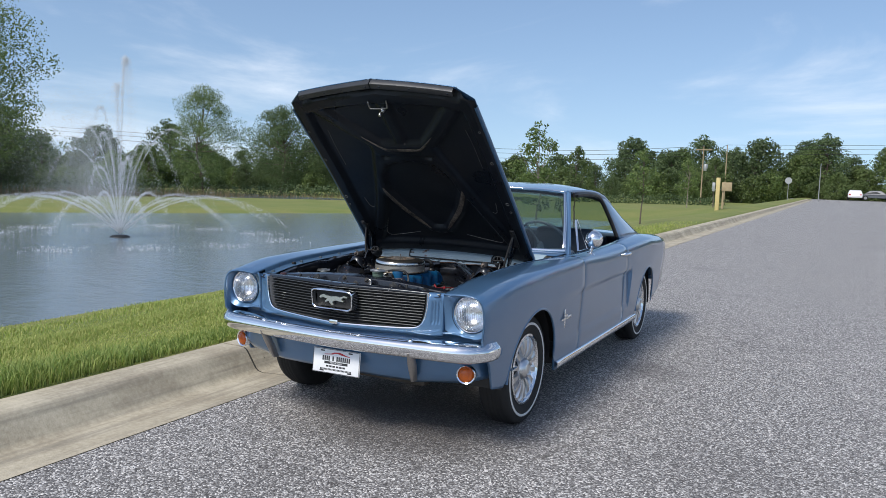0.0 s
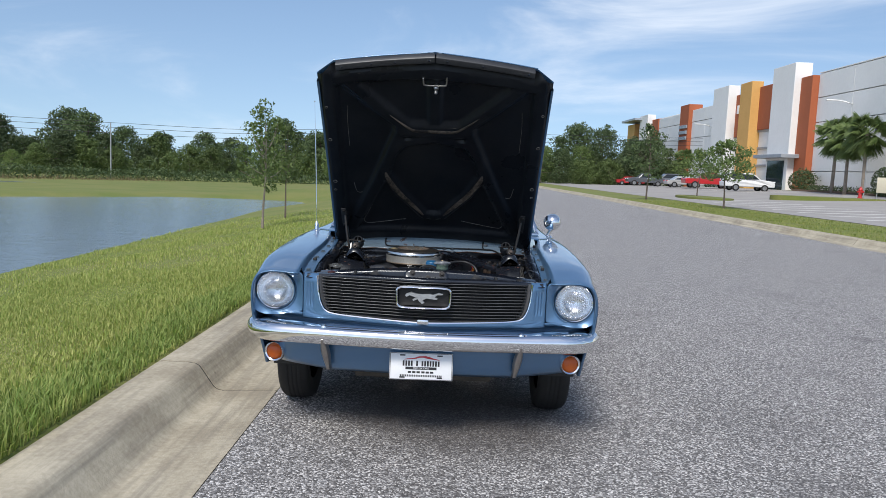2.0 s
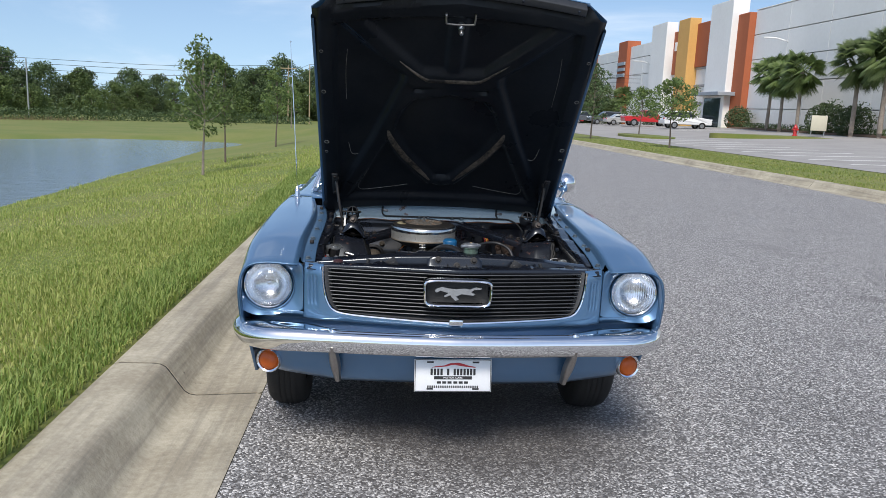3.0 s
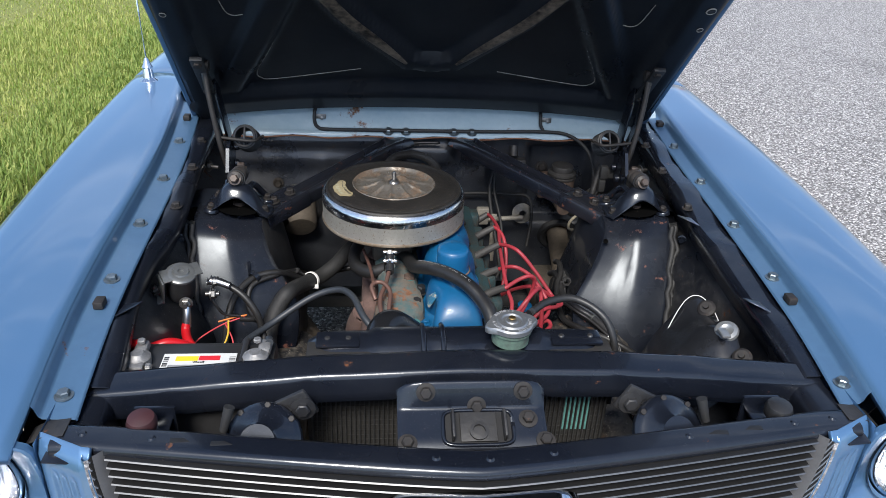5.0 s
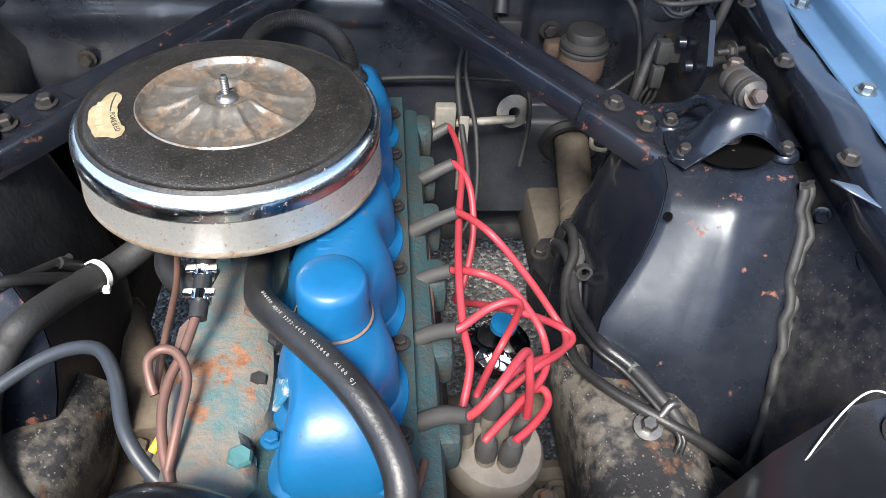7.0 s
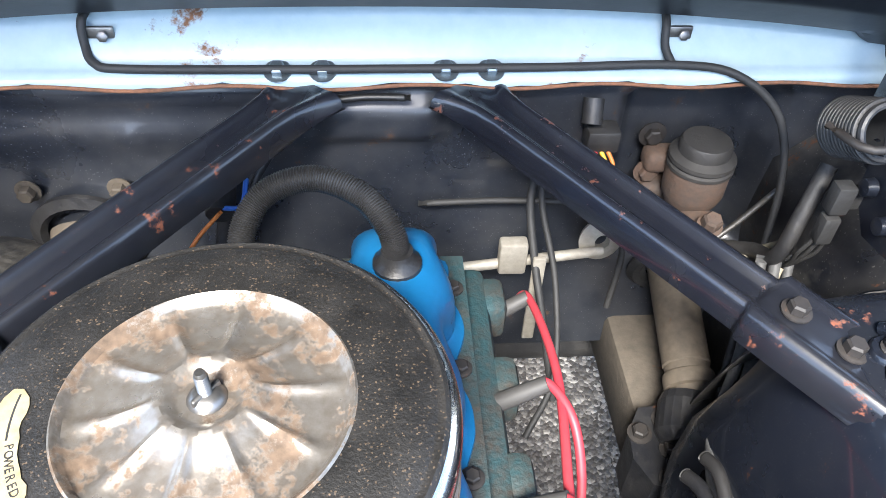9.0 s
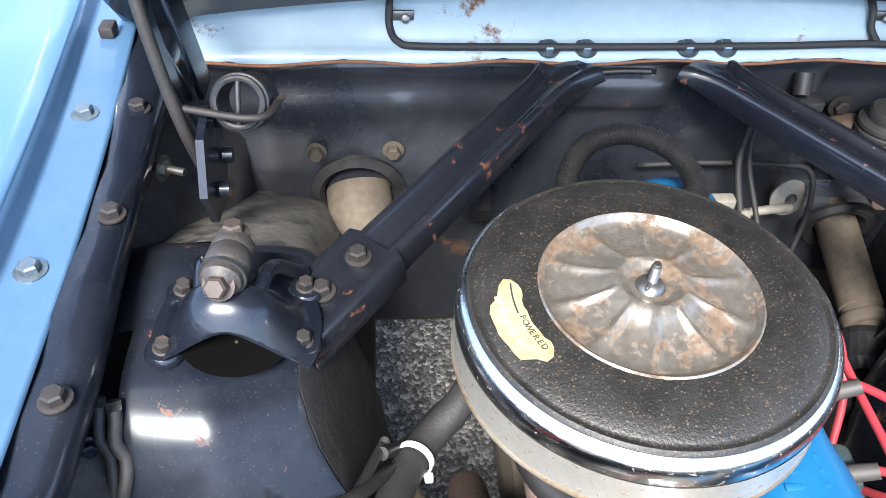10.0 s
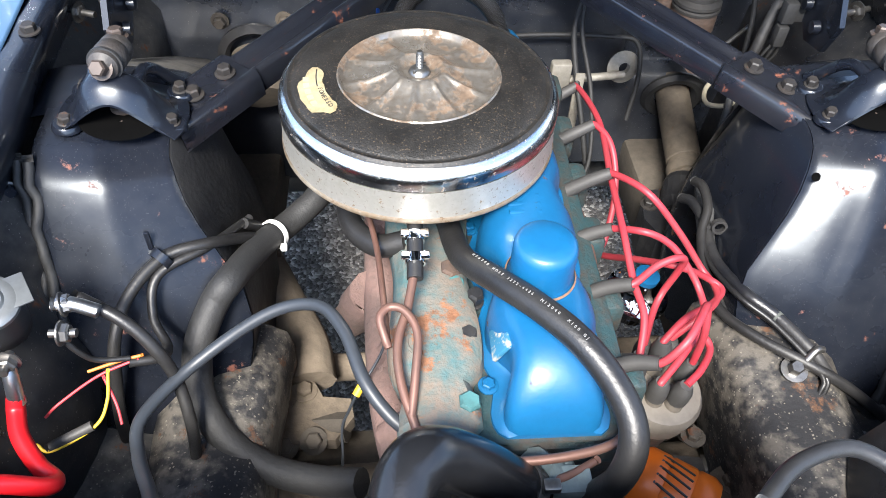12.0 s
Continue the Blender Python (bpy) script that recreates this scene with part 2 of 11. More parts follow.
ASPHALT = asphalt_mat()
ASPHALT.node_tree.nodes["Principled BSDF"].inputs["Sheen Weight"].default_value = 0.07
ASPHALT.node_tree.nodes["Principled BSDF"].inputs["Sheen Tint"].default_value = (1.0, 0.95, 0.90, 1)
WATER = water_mat()
CONCRETE = pbr("kerb_concrete", (0.53, 0.475, 0.36), (0.34, 0.295, 0.215), rough=0.9, scale=2.2, fine=38, bump=0.6, bump_scale=90, spread=(0.38, 0.60), rust=0.12, rust_scale=3.5, rust_col=(0.17, 0.14, 0.11))
def streak(m, tint, scale, amount):
    """Dirt drawn out in long streaks along the road, over a material's colour."""
    nt = m.node_tree
    b = nt.nodes["Principled BSDF"]
    src = b.inputs["Base Color"].links[0].from_socket
    tc = next(n for n in nt.nodes if n.type == "TEX_COORD")
    mp = nt.nodes.new("ShaderNodeMapping")
    mp.inputs["Scale"].default_value = scale
    nt.links.new(tc.outputs["Object"], mp.inputs["Vector"])
    n = nt.nodes.new("ShaderNodeTexNoise")
    n.inputs["Scale"].default_value, n.inputs["Detail"].default_value, n.inputs["Roughness"].default_value = 1.0, 6, 0.62
    nt.links.new(mp.outputs["Vector"], n.inputs["Vector"])
    r = nt.nodes.new("ShaderNodeMapRange")
    r.inputs["From Min"].default_value, r.inputs["From Max"].default_value, r.inputs["To Max"].default_value = 0.46, 0.66, amount
    nt.links.new(n.outputs["Fac"], r.inputs["Value"])
    x = nt.nodes.new("ShaderNodeMix")
    x.data_type = "RGBA"
    x.inputs["B"].default_value = (*tint, 1)
    nt.links.new(src, x.inputs["A"])
    nt.links.new(r.outputs["Result"], x.inputs["Factor"])
    nt.links.new(x.outputs["Result"], b.inputs["Base Color"])


streak(CONCRETE, (0.15, 0.135, 0.115), (16.0, 0.7, 26.0), 0.45)
TURF = pbr("turf", (0.125, 0.170, 0.030), (0.215, 0.210, 0.062), rough=0.95, scale=0.35, fine=14, bump=0.9, bump_scale=40, spread=(0.36, 0.66))
BLADE = leaf_mat("grass_blade", (0.20, 0.295, 0.046), (0.46, 0.46, 0.15))
BLADE_DEEP = leaf_mat("grass_blade_deep", (0.135, 0.225, 0.036), (0.33, 0.38, 0.105))
LEAF_DARK = leaf_mat("leaf_dark", (0.055, 0.092, 0.034), (0.12, 0.165, 0.062))
LEAF_MID = leaf_mat("leaf_mid", (0.075, 0.125, 0.032), (0.16, 0.21, 0.065))
LEAF_LIGHT = leaf_mat("leaf_light", (0.10, 0.16, 0.04), (0.18, 0.24, 0.07))
BARK = pbr("bark", (0.16, 0.125, 0.10), (0.09, 0.07, 0.055), rough=0.95, scale=3, fine=40, bump=0.6, bump_scale=60)
BARK_PALE = pbr("bark_pale", (0.32, 0.27, 0.22), (0.18, 0.15, 0.12), rough=0.95, scale=4, fine=40, bump=0.6, bump_scale=60)
REED = leaf_mat("dry_reed", (0.30, 0.22, 0.11), (0.20, 0.17, 0.08))
BLUE = pbr("blue_paint", (0.088, 0.190, 0.335), (0.081, 0.176, 0.315), rough=0.32, metal=0.45, scale=2.0, fine=1500, bump=0.0, coat=1.0)
BLUE_DULL = pbr("blue_paint_dull", (0.066, 0.138, 0.235), (0.054, 0.115, 0.205), rough=0.42, metal=0.2, scale=9.0, fine=60, rust=0.12, rust_scale=11, coat=0.3)
COWL_BLUE = pbr("cowl_pale_blue", (0.37, 0.465, 0.51), (0.29, 0.39, 0.445), rough=0.36, scale=7.0, fine=60, rust=0.15, rust_scale=5.0, rust_col=(0.22, 0.10, 0.045), coat=0.3)
BLACK = pbr("bay_black", (0.0050, 0.0066, 0.0112), (0.0078, 0.0098, 0.0155), rough=0.20, rough2=0.36, scale=3.0, fine=70, bump=0.03, bump_scale=40, rust=0.14, rust_scale=24, coat=0.45, dust=0.015, speck=(1500, (0.075, 0.075, 0.075), 0.990, 1.0))
BLACK_OLD = pbr("bay_black_old", (0.009, 0.0098, 0.0125), (0.024, 0.0235, 0.0235), rough=0.35, rough2=0.65, scale=6.0, fine=90, bump=0.25, bump_scale=90, rust=0.12, rust_scale=13, dust=0.05)
TOWER_BLACK = pbr("tower_black_sheen", (0.0052, 0.0068, 0.0115), (0.0090, 0.0112, 0.0165), rough=0.20, rough2=0.33, scale=7.0, fine=80, bump=0.03, bump_scale=30, rust=0.22, rust_scale=26, rust_col=(0.20, 0.08, 0.055), dust=0.03, speck=(1500, (0.075, 0.075, 0.075), 0.988, 1.0))
HOOD_BLACK = pbr("hood_underside_black", (0.0072, 0.0092, 0.0128), (0.0125, 0.0150, 0.0195), rough=0.26, rough2=0.42, scale=4, fine=60, bump=0.04, bump_scale=50, dust=0.02)
HOOD_BLACK.node_tree.nodes["Principled BSDF"].inputs["Specular IOR Level"].default_value = 0.20
for enamel, level in ((BLACK, 0.38), (TOWER_BLACK, 0.30)):
    enamel.node_tree.nodes["Principled BSDF"].inputs["Specular IOR Level"].default_value = level
    enamel.node_tree.nodes["Principled BSDF"].inputs["Specular Tint"].default_value = (0.86, 0.93, 1.0, 1)
CHROME = pbr("chrome", (0.86, 0.87, 0.88), (0.80, 0.81, 0.83), rough=0.03, metal=1.0, scale=5, fine=50)
BLACK_CHIP = pbr("chipped_black", (0.006, 0.007, 0.0115), (0.010, 0.0115, 0.016), rough=0.20, rough2=0.34, scale=3.0, fine=70, bump=0.04, bump_scale=40, rust=0.24, rust_scale=34, rust_col=(0.17, 0.055, 0.03), coat=0.5, dust=0.015)
CHROME_PIT = pbr("pitted_chrome", (0.74, 0.74, 0.73), (0.60, 0.59, 0.57), rough=0.13, rough2=0.26, metal=1.0, scale=9, fine=160, bump=0.05, bump_scale=300, rust=0.22, rust_scale=150, rust_col=(0.20, 0.12, 0.05))
STEEL = pbr("worn_steel", (0.24, 0.235, 0.225), (0.14, 0.135, 0.13), rough=0.38, metal=0.9, scale=20, fine=160, rust=0.12, rust_scale=40)
ALUM = pbr("brushed_aluminium", (0.72, 0.73, 0.74), (0.60, 0.61, 0.62), rough=0.30, metal=1.0, scale=20, fine=300)
BOLT = pbr("dark_bolt_steel", (0.0095, 0.0092, 0.0095), (0.024, 0.0195, 0.017), rough=0.62, metal=0.0, scale=60, fine=300, rust=0.18, rust_scale=60)
ZINC = pbr("zinc_bolt", (0.22, 0.27, 0.30), (0.15, 0.175, 0.19), rough=0.35, metal=0.8, scale=60, fine=300, rust=0.15, rust_scale=70)
RUBBER = pbr("black_rubber", (0.010, 0.010, 0.011), (0.019, 0.0185, 0.018), rough=0.36, rough2=0.5, scale=10, fine=120, bump=0.12, bump_scale=250)
RUBBER_OLD = pbr("old_rubber_hose", (0.013, 0.0136, 0.0145), (0.024, 0.0238, 0.0235), rough=0.65, scale=8, fine=120, bump=0.2, bump_scale=200)
TYRE = pbr("tyre_rubber", (0.012, 0.012, 0.012), (0.021, 0.020, 0.019), rough=0.8, scale=10, fine=150, bump=0.2, bump_scale=150)
WHITE = pbr("white_rubber", (0.78, 0.77, 0.74), (0.70, 0.69, 0.66), rough=0.6, scale=9, fine=80)


# ---- building helpers ----
def mesh_of(bm, name, smooth=True):
    me = bpy.data.meshes.new(name)
    bmesh.ops.recalc_face_normals(bm, faces=bm.faces[:])
    bm.to_mesh(me)
    bm.free()
    if smooth:
        for p in me.polygons:
            p.use_smooth = True
        me.set_sharp_from_angle(angle=radians(38))
    return me


def part(name, bm, material, parent=None, label="", smooth=True):
    """One mesh object from a bmesh, under a thing or a part."""
    me = mesh_of(bm, name, smooth)
    me.materials.append(material)
    ob = new(name, me)
    ob.parent = parent
    if label:
        tagged(ob, label)
    return ob


def thing(name, label, category, group="", kind="", at=(0, 0, 0), rz=0):
    ob = new(name)
    ob.empty_display_size = 0.1
    ob.matrix_basis = pose(*at, 0, 0, rz)
    return tagged(ob, label, category, group, kind)


def structure(name, bm, material, label="", smooth=True):
    return tagged(part(name, bm, material, None, "", smooth), label, name.split("_")[0], kind="structure")


def box(bm, c, s, bev=0.0, m=None, seg=2):
    """A box about c of size s, its edges rounded."""
    t = Matrix.Translation(c) if m is None else m @ Matrix.Translation(c)
    r = bmesh.ops.create_cube(bm, size=1.0, matrix=t @ Matrix.Diagonal((*s, 1)))
    if bev:
        vs = set(r["verts"])
        es = [e for e in bm.edges if e.verts[0] in vs and e.verts[1] in vs]
        bmesh.ops.bevel(bm, geom=es, offset=bev, segments=seg, affect="EDGES", profile=0.5)
    return bm


def frame_along(d):
    d = Vector(d).normalized()
    up = Vector((0, 0, 1)) if abs(d.z) < 0.95 else Vector((1, 0, 0))
    u = d.cross(up).normalized()
    return u, u.cross(d).normalized()


def smooth_path(pts, n=8):
    """Points of a Catmull-Rom curve through pts."""
    p = [Vector(q) for q in pts]
    if len(p) < 3:
        return p
    p = [2 * p[0] - p[1]] + p + [2 * p[-1] - p[-2]]
    out = []
    for i in range(1, len(p) - 2):
        for k in range(n):
            t = k / n
            a, b, c, d = p[i - 1], p[i], p[i + 1], p[i + 2]
            out.append(0.5 * (2 * b + (c - a) * t + (2 * a - 5 * b + 4 * c - d) * t * t + (3 * b - a - 3 * c + d) * t ** 3))
    out.append(p[-2])
    return out


def tube(bm, pts, r, seg=10, n=8, cap=True, wobble=0.0):
    """A round hose through pts; r is one radius or a list over the path's ends."""
    path = smooth_path(pts, n)
    seg = max(seg, 12) if (r if not isinstance(r, (tuple, list)) else max(r)) < 0.02 else seg
    rings = []
    u = None
    for i, q in enumerate(path):
        d = (path[min(i + 1, len(path) - 1)] - path[max(i - 1, 0)]).normalized()
        if u is None:
            u, v = frame_along(d)
        else:
            u = (u - d * u.dot(d)).normalized()
            v = d.cross(u)
        f = i / max(1, len(path) - 1)
        rr = r if not isinstance(r, (tuple, list)) else r[0] + (r[1] - r[0]) * f
        if wobble:
            rr *= 1 + wobble * math.sin(i * math.pi)
        rings.append([bm.verts.new(q + rr * (math.cos(a) * u + math.sin(a) * v)) for a in (2 * math.pi * k / seg for k in range(seg))])
    for a, b in zip(rings, rings[1:]):
        for k in range(seg):
            bm.faces.new((a[k], a[(k + 1) % seg], b[(k + 1) % seg], b[k]))
    if cap:
        bm.faces.new(rings[0][::-1])
        bm.faces.new(rings[-1])
    return bm


def lathe(bm, profile, c=(0, 0, 0), axis=(0, 0, 1), seg=32, close=False):
    """Turns (radius, height) pairs about an axis through c."""
    d = Vector(axis).normalized()
    u, v = frame_along(d)
    c = Vector(c)
    rings = []
    for r, h in profile:
        if r < 1e-6:
            rings.append([bm.verts.new(c + d * h)])
        else:
            rings.append([bm.verts.new(c + d * h + r * (math.cos(2 * math.pi * k / seg) * u + math.sin(2 * math.pi * k / seg) * v)) for k in range(seg)])
    if close:
        rings.append(rings[0])
    for a, b in zip(rings, rings[1:]):
        for k in range(seg):
            q = (k + 1) % seg
            if len(a) == 1 and len(b) == 1:
                continue
            if len(a) == 1:
                bm.faces.new((a[0], b[k], b[q]))
            elif len(b) == 1:
                bm.faces.new((a[k], a[q], b[0]))
            else:
                bm.faces.new((a[k], a[q], b[q], b[k]))
    return bm


def rod(bm, p0, p1, r, r1=None, seg=12, bev=0.0):
    """A capped round rod from p0 to p1."""
    p0, p1 = Vector(p0), Vector(p1)
    h = (p1 - p0).length
    r1 = r if r1 is None else r1
    b = min(bev, r * 0.9, h * 0.45)
    prof = [(0, 0), (r - b, 0), (r, b), (r1, h - b), (r1 - b, h), (0, h)] if b else [(0, 0), (r, 0), (r1, h), (0, h)]
    return lathe(bm, prof, p0, p1 - p0, seg)


def loft(bm, rows, closed=False):
    """Quads between rows of points; rows have equal lengths."""
    vs = [[bm.verts.new(p) for p in r] for r in rows]
    for a, b in zip(vs, vs[1:]):
        n = len(a)
        for k in range(n if closed else n - 1):
            q = (k + 1) % n
            bm.faces.new((a[k], a[q], b[q], b[k]))
    return vs


def thicken(ob, t, offset=-1.0):
    md = ob.modifiers.new("thickness", "SOLIDIFY")
    md.thickness, md.offset = t, offset
    even = ob.modifiers.new("even_shading", "WEIGHTED_NORMAL")
    even.weight = 90
    return ob


def soften(ob, w=0.004, seg=2):
    md = ob.modifiers.new("bevel", "BEVEL")
    md.width, md.segments, md.limit_method, md.angle_limit = w, seg, "ANGLE", radians(35)
    return ob


def prism(bm, outline, z0, z1, m=None):
    """An outline in x, y drawn out from z0 to z1."""
    m = m or Matrix()
    lo = [bm.verts.new(m @ Vector((x, y, z0))) for x, y in outline]
    hi = [bm.verts.new(m @ Vector((x, y, z1))) for x, y in outline]
    n = len(outline)
    bm.faces.new(lo[::-1])
    bm.faces.new(hi)
    for k in range(n):
        bm.faces.new((lo[k], lo[(k + 1) % n], hi[(k + 1) % n], hi[k]))
    return bm


def lerp_table(table, y):
    """Smooth value at y from (y, value...) rows."""
    if y <= table[0][0]:
        return table[0][1:]
    for a, b in zip(table, table[1:]):
        if y <= b[0]:
            t = (y - a[0]) / (b[0] - a[0])
            t = t * t * (3 - 2 * t) * 0.5 + t * 0.5
            return tuple(p + (q - p) * t for p, q in zip(a[1:], b[1:]))
    return table[-1][1:]


def text_part(name, body, size, material, parent, m, align="CENTER", squeeze=1.0):
    cu = bpy.data.curves.new(name, "FONT")
    cu.body, cu.size, cu.align_x, cu.align_y, cu.extrude = body, size, align, "CENTER", 0.0004
    cu.resolution_u = 3
    tmp = bpy.data.objects.new(name, cu)
    scene.collection.objects.link(tmp)
    me = bpy.data.meshes.new_from_object(tmp.evaluated_get(bpy.context.evaluated_depsgraph_get()))
    bpy.data.objects.remove(tmp)
    me.materials.clear()
    me.materials.append(material)
    me.transform(m @ Matrix.Diagonal((squeeze, 1, 1, 1)))
    ob = new(name, me)
    ob.parent = parent
    return ob


# ---- ground, road, pond ----
POND = [(-8.4, -70), (-8.4, 15.6), (-8.6, 21), (-8.7, 27), (-9.0, 34), (-8.1, 39.5), (-9.2, 41.2), (-12.5, 41.4), (-16.3, 40.2), (-20, 35.6), (-22.7, 33), (-28, 24.6), (-33.5, 17), (-41, 2), (-52, -22), (-66, -70)]
WATER_Z = -1.01


def sstep(v, a, b):
    t = np.clip((v - a) / (b - a), 0, 1)
    return t * t * (3 - 2 * t)


def base_height(x, y):
    right = sstep(x, 14, 40)
    return -0.005 * np.maximum(0, y - 12) * (1 - right) + 0.55 * right * (1 - 1.8 * sstep(y, 70, 150))


def pond_distance(x, y):
    """Metres outside the pond's edge; negative within."""
    d = np.full(np.shape(x), 1e9)
    inside = np.zeros(np.shape(x), bool)
    n = len(POND)
    for i in range(n):
        (ax, ay), (bx, by) = POND[i], POND[(i + 1) % n]
        ex, ey = bx - ax, by - ay
        t = np.clip(((x - ax) * ex + (y - ay) * ey) / (ex * ex + ey * ey), 0, 1)
        d = np.minimum(d, np.hypot(x - ax - t * ex, y - ay - t * ey))
        cross = (ay > y) != (by > y)
        with np.errstate(divide="ignore", invalid="ignore"):
            xi = ax + (y - ay) * ex / np.where(ey == 0, 1e-9, ey)
        inside ^= cross & (x < xi)
    return np.where(inside, -d, d)


def land_height(x, y):
    """The lie of the land: flat by the road, falling to the pond, nearly level beyond it."""
    x, y = np.asarray(x, float), np.asarray(y, float)
    d = pond_distance(x, y)
    near = np.minimum(WATER_Z + 0.172 * d, base_height(x, y) + 0.145)
    far_cap = -0.86 - 0.010 * np.maximum(0, np.hypot(x, y) - 45)
    far = np.minimum(WATER_Z + 0.10 * d, far_cap)
    side = sstep(x, -16, -8.5) * (1 - sstep(y, 34, 62) * sstep(-x, 2, 10))
    z = far + (near - far) * side
    z = np.where(d < 0, WATER_Z + np.maximum(0.25 * d, -0.8), z)
    right = x > -1.6
    z = np.where(right, base_height(x, y) + np.where(x > 9.6, 0.10, -0.10), z)
    return z


def ground_sheet():
    xs = np.unique(np.concatenate([-np.geomspace(70, 900, 14)[::-1], np.arange(-70, -12, 2.0), np.arange(-12, -1.61, 0.4), [-1.6, -1.4], np.arange(-1, 16, 1.5), [9.55, 9.65], np.arange(16, 80, 4.0), np.geomspace(80, 900, 14)]))
    ys = np.unique(np.concatenate([-np.geomspace(30, 900, 12)[::-1], np.arange(-30, 50, 1.0), np.arange(50, 140, 4.0), np.geomspace(140, 1500, 14)]))
    X, Y = np.meshgrid(xs, ys)
    Z = land_height(X, Y)
    nx = len(xs)
    me = bpy.data.meshes.new("ground")
    v = np.stack([X, Y, Z], -1).reshape(-1, 3)
    f = [(j * nx + i, j * nx + i + 1, (j + 1) * nx + i + 1, (j + 1) * nx + i) for j in range(len(ys) - 1) for i in range(nx - 1)]
    me.from_pydata(v.tolist(), [], f)
    for p in me.polygons:
        p.use_smooth = True
    me.materials.append(TURF)
    return tagged(new("ground", me), "mown green and straw-coloured grass sloping to a pond", "ground", kind="structure")


def strip(name, sections, y0, y1, step, material, label, follow=True):
    """A band along the road: sections are (x, z) pairs."""
    bm = bmesh.new()
    n = max(2, int((y1 - y0) / step) + 1)
    rows = []
    for i in range(n):
        y = y0 + (y1 - y0) * i / (n - 1)
        rows.append([(x, y, z + float(base_height(x, y))) for x, z in sections])
    loft(bm, rows)
    return structure(name, bm, material, label)


ground_sheet()
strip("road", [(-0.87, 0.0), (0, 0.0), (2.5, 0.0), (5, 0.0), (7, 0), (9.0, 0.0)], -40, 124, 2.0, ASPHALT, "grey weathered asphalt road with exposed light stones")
bm = bmesh.new()
loft(bm, [[(x, y, float(base_height(x, y)) - 0.004) for x in (-4, -0.9, 5, 9.2, 20, 30)] for y in (108, 114, 121)])
structure("road_crossing", bm, ASPHALT, "grey asphalt side road crossing at the far end")
bm = bmesh.new()
bmesh.ops.create_grid(bm, x_segments=2, y_segments=2, size=1, matrix=Matrix.Translation((-38, -10, WATER_Z)) @ Matrix.Diagonal((34, 62, 1, 1)))
structure("water", bm, WATER, "rippled blue-grey pond water reflecting the sky")

# gutter and kerb of poured concrete, in lengths with joints between
KERB = [(-0.872, 0.003), (-0.90, 0.003), (-1.19, -0.012), (-1.225, -0.006), (-1.25, 0.012), (-1.318, 0.110), (-1.335, 0.132), (-1.36, 0.146), (-1.40, 0.150), (-1.56, 0.150), (-1.585, 0.140), (-1.60, 0.10), (-1.60, -0.2)]


JOINT = pbr("joint_dirt", (0.035, 0.032, 0.028), (0.065, 0.058, 0.048), rough=1.0, scale=30, fine=160)


def kerb_run(name, label, mirror_x=None, joints=()):
    top = new(name)
    tagged(top, label, "kerb", kind="structure")
    ends = sorted(joints)
    for a, b in zip(ends, ends[1:]):
        bm = bmesh.new()
        n = max(2, int((b - a) / 2.5))
        rows = []
        for i in range(n + 1):
            y = a + 0.009 + (b - a - 0.018) * i / n
            sec = KERB if mirror_x is None else [(mirror_x - x - 0.872, z) for x, z in KERB]
            rows.append([(x, y, z + float(base_height(x, y))) for x, z in sec])
        vs = loft(bm, rows)
        bm.faces.new(vs[0])
        bm.faces.new(vs[-1][::-1])
        part("kerb_length", bm, CONCRETE, top)
        if -12 < b < 30:      # dark dirt packed in the joint
            bm = bmesh.new()
            loft(bm, [[(x, y, z - 0.004 + float(base_height(x, y))) for x, z in sec[1:-1]] for y in (b - 0.0095, b + 0.0095)])
            part("joint_dirt", bm, JOINT, top)
    return top


kerb_run("kerb_left", "weathered buff concrete kerb and gutter beside the grass", None, [-40, -20, -11.5, -8.4, -5.4, -2.3, 0.83, 3.9, 7.0, 10.1, 13.2, 19.4, 28, 40, 56, 75, 96, 106])
kerb_run("kerb_right", "pale concrete kerb and gutter along a grass strip", 9.0, [-40, -10, 2, 8, 14, 20, 26, 32, 40, 52, 66, 82, 100])


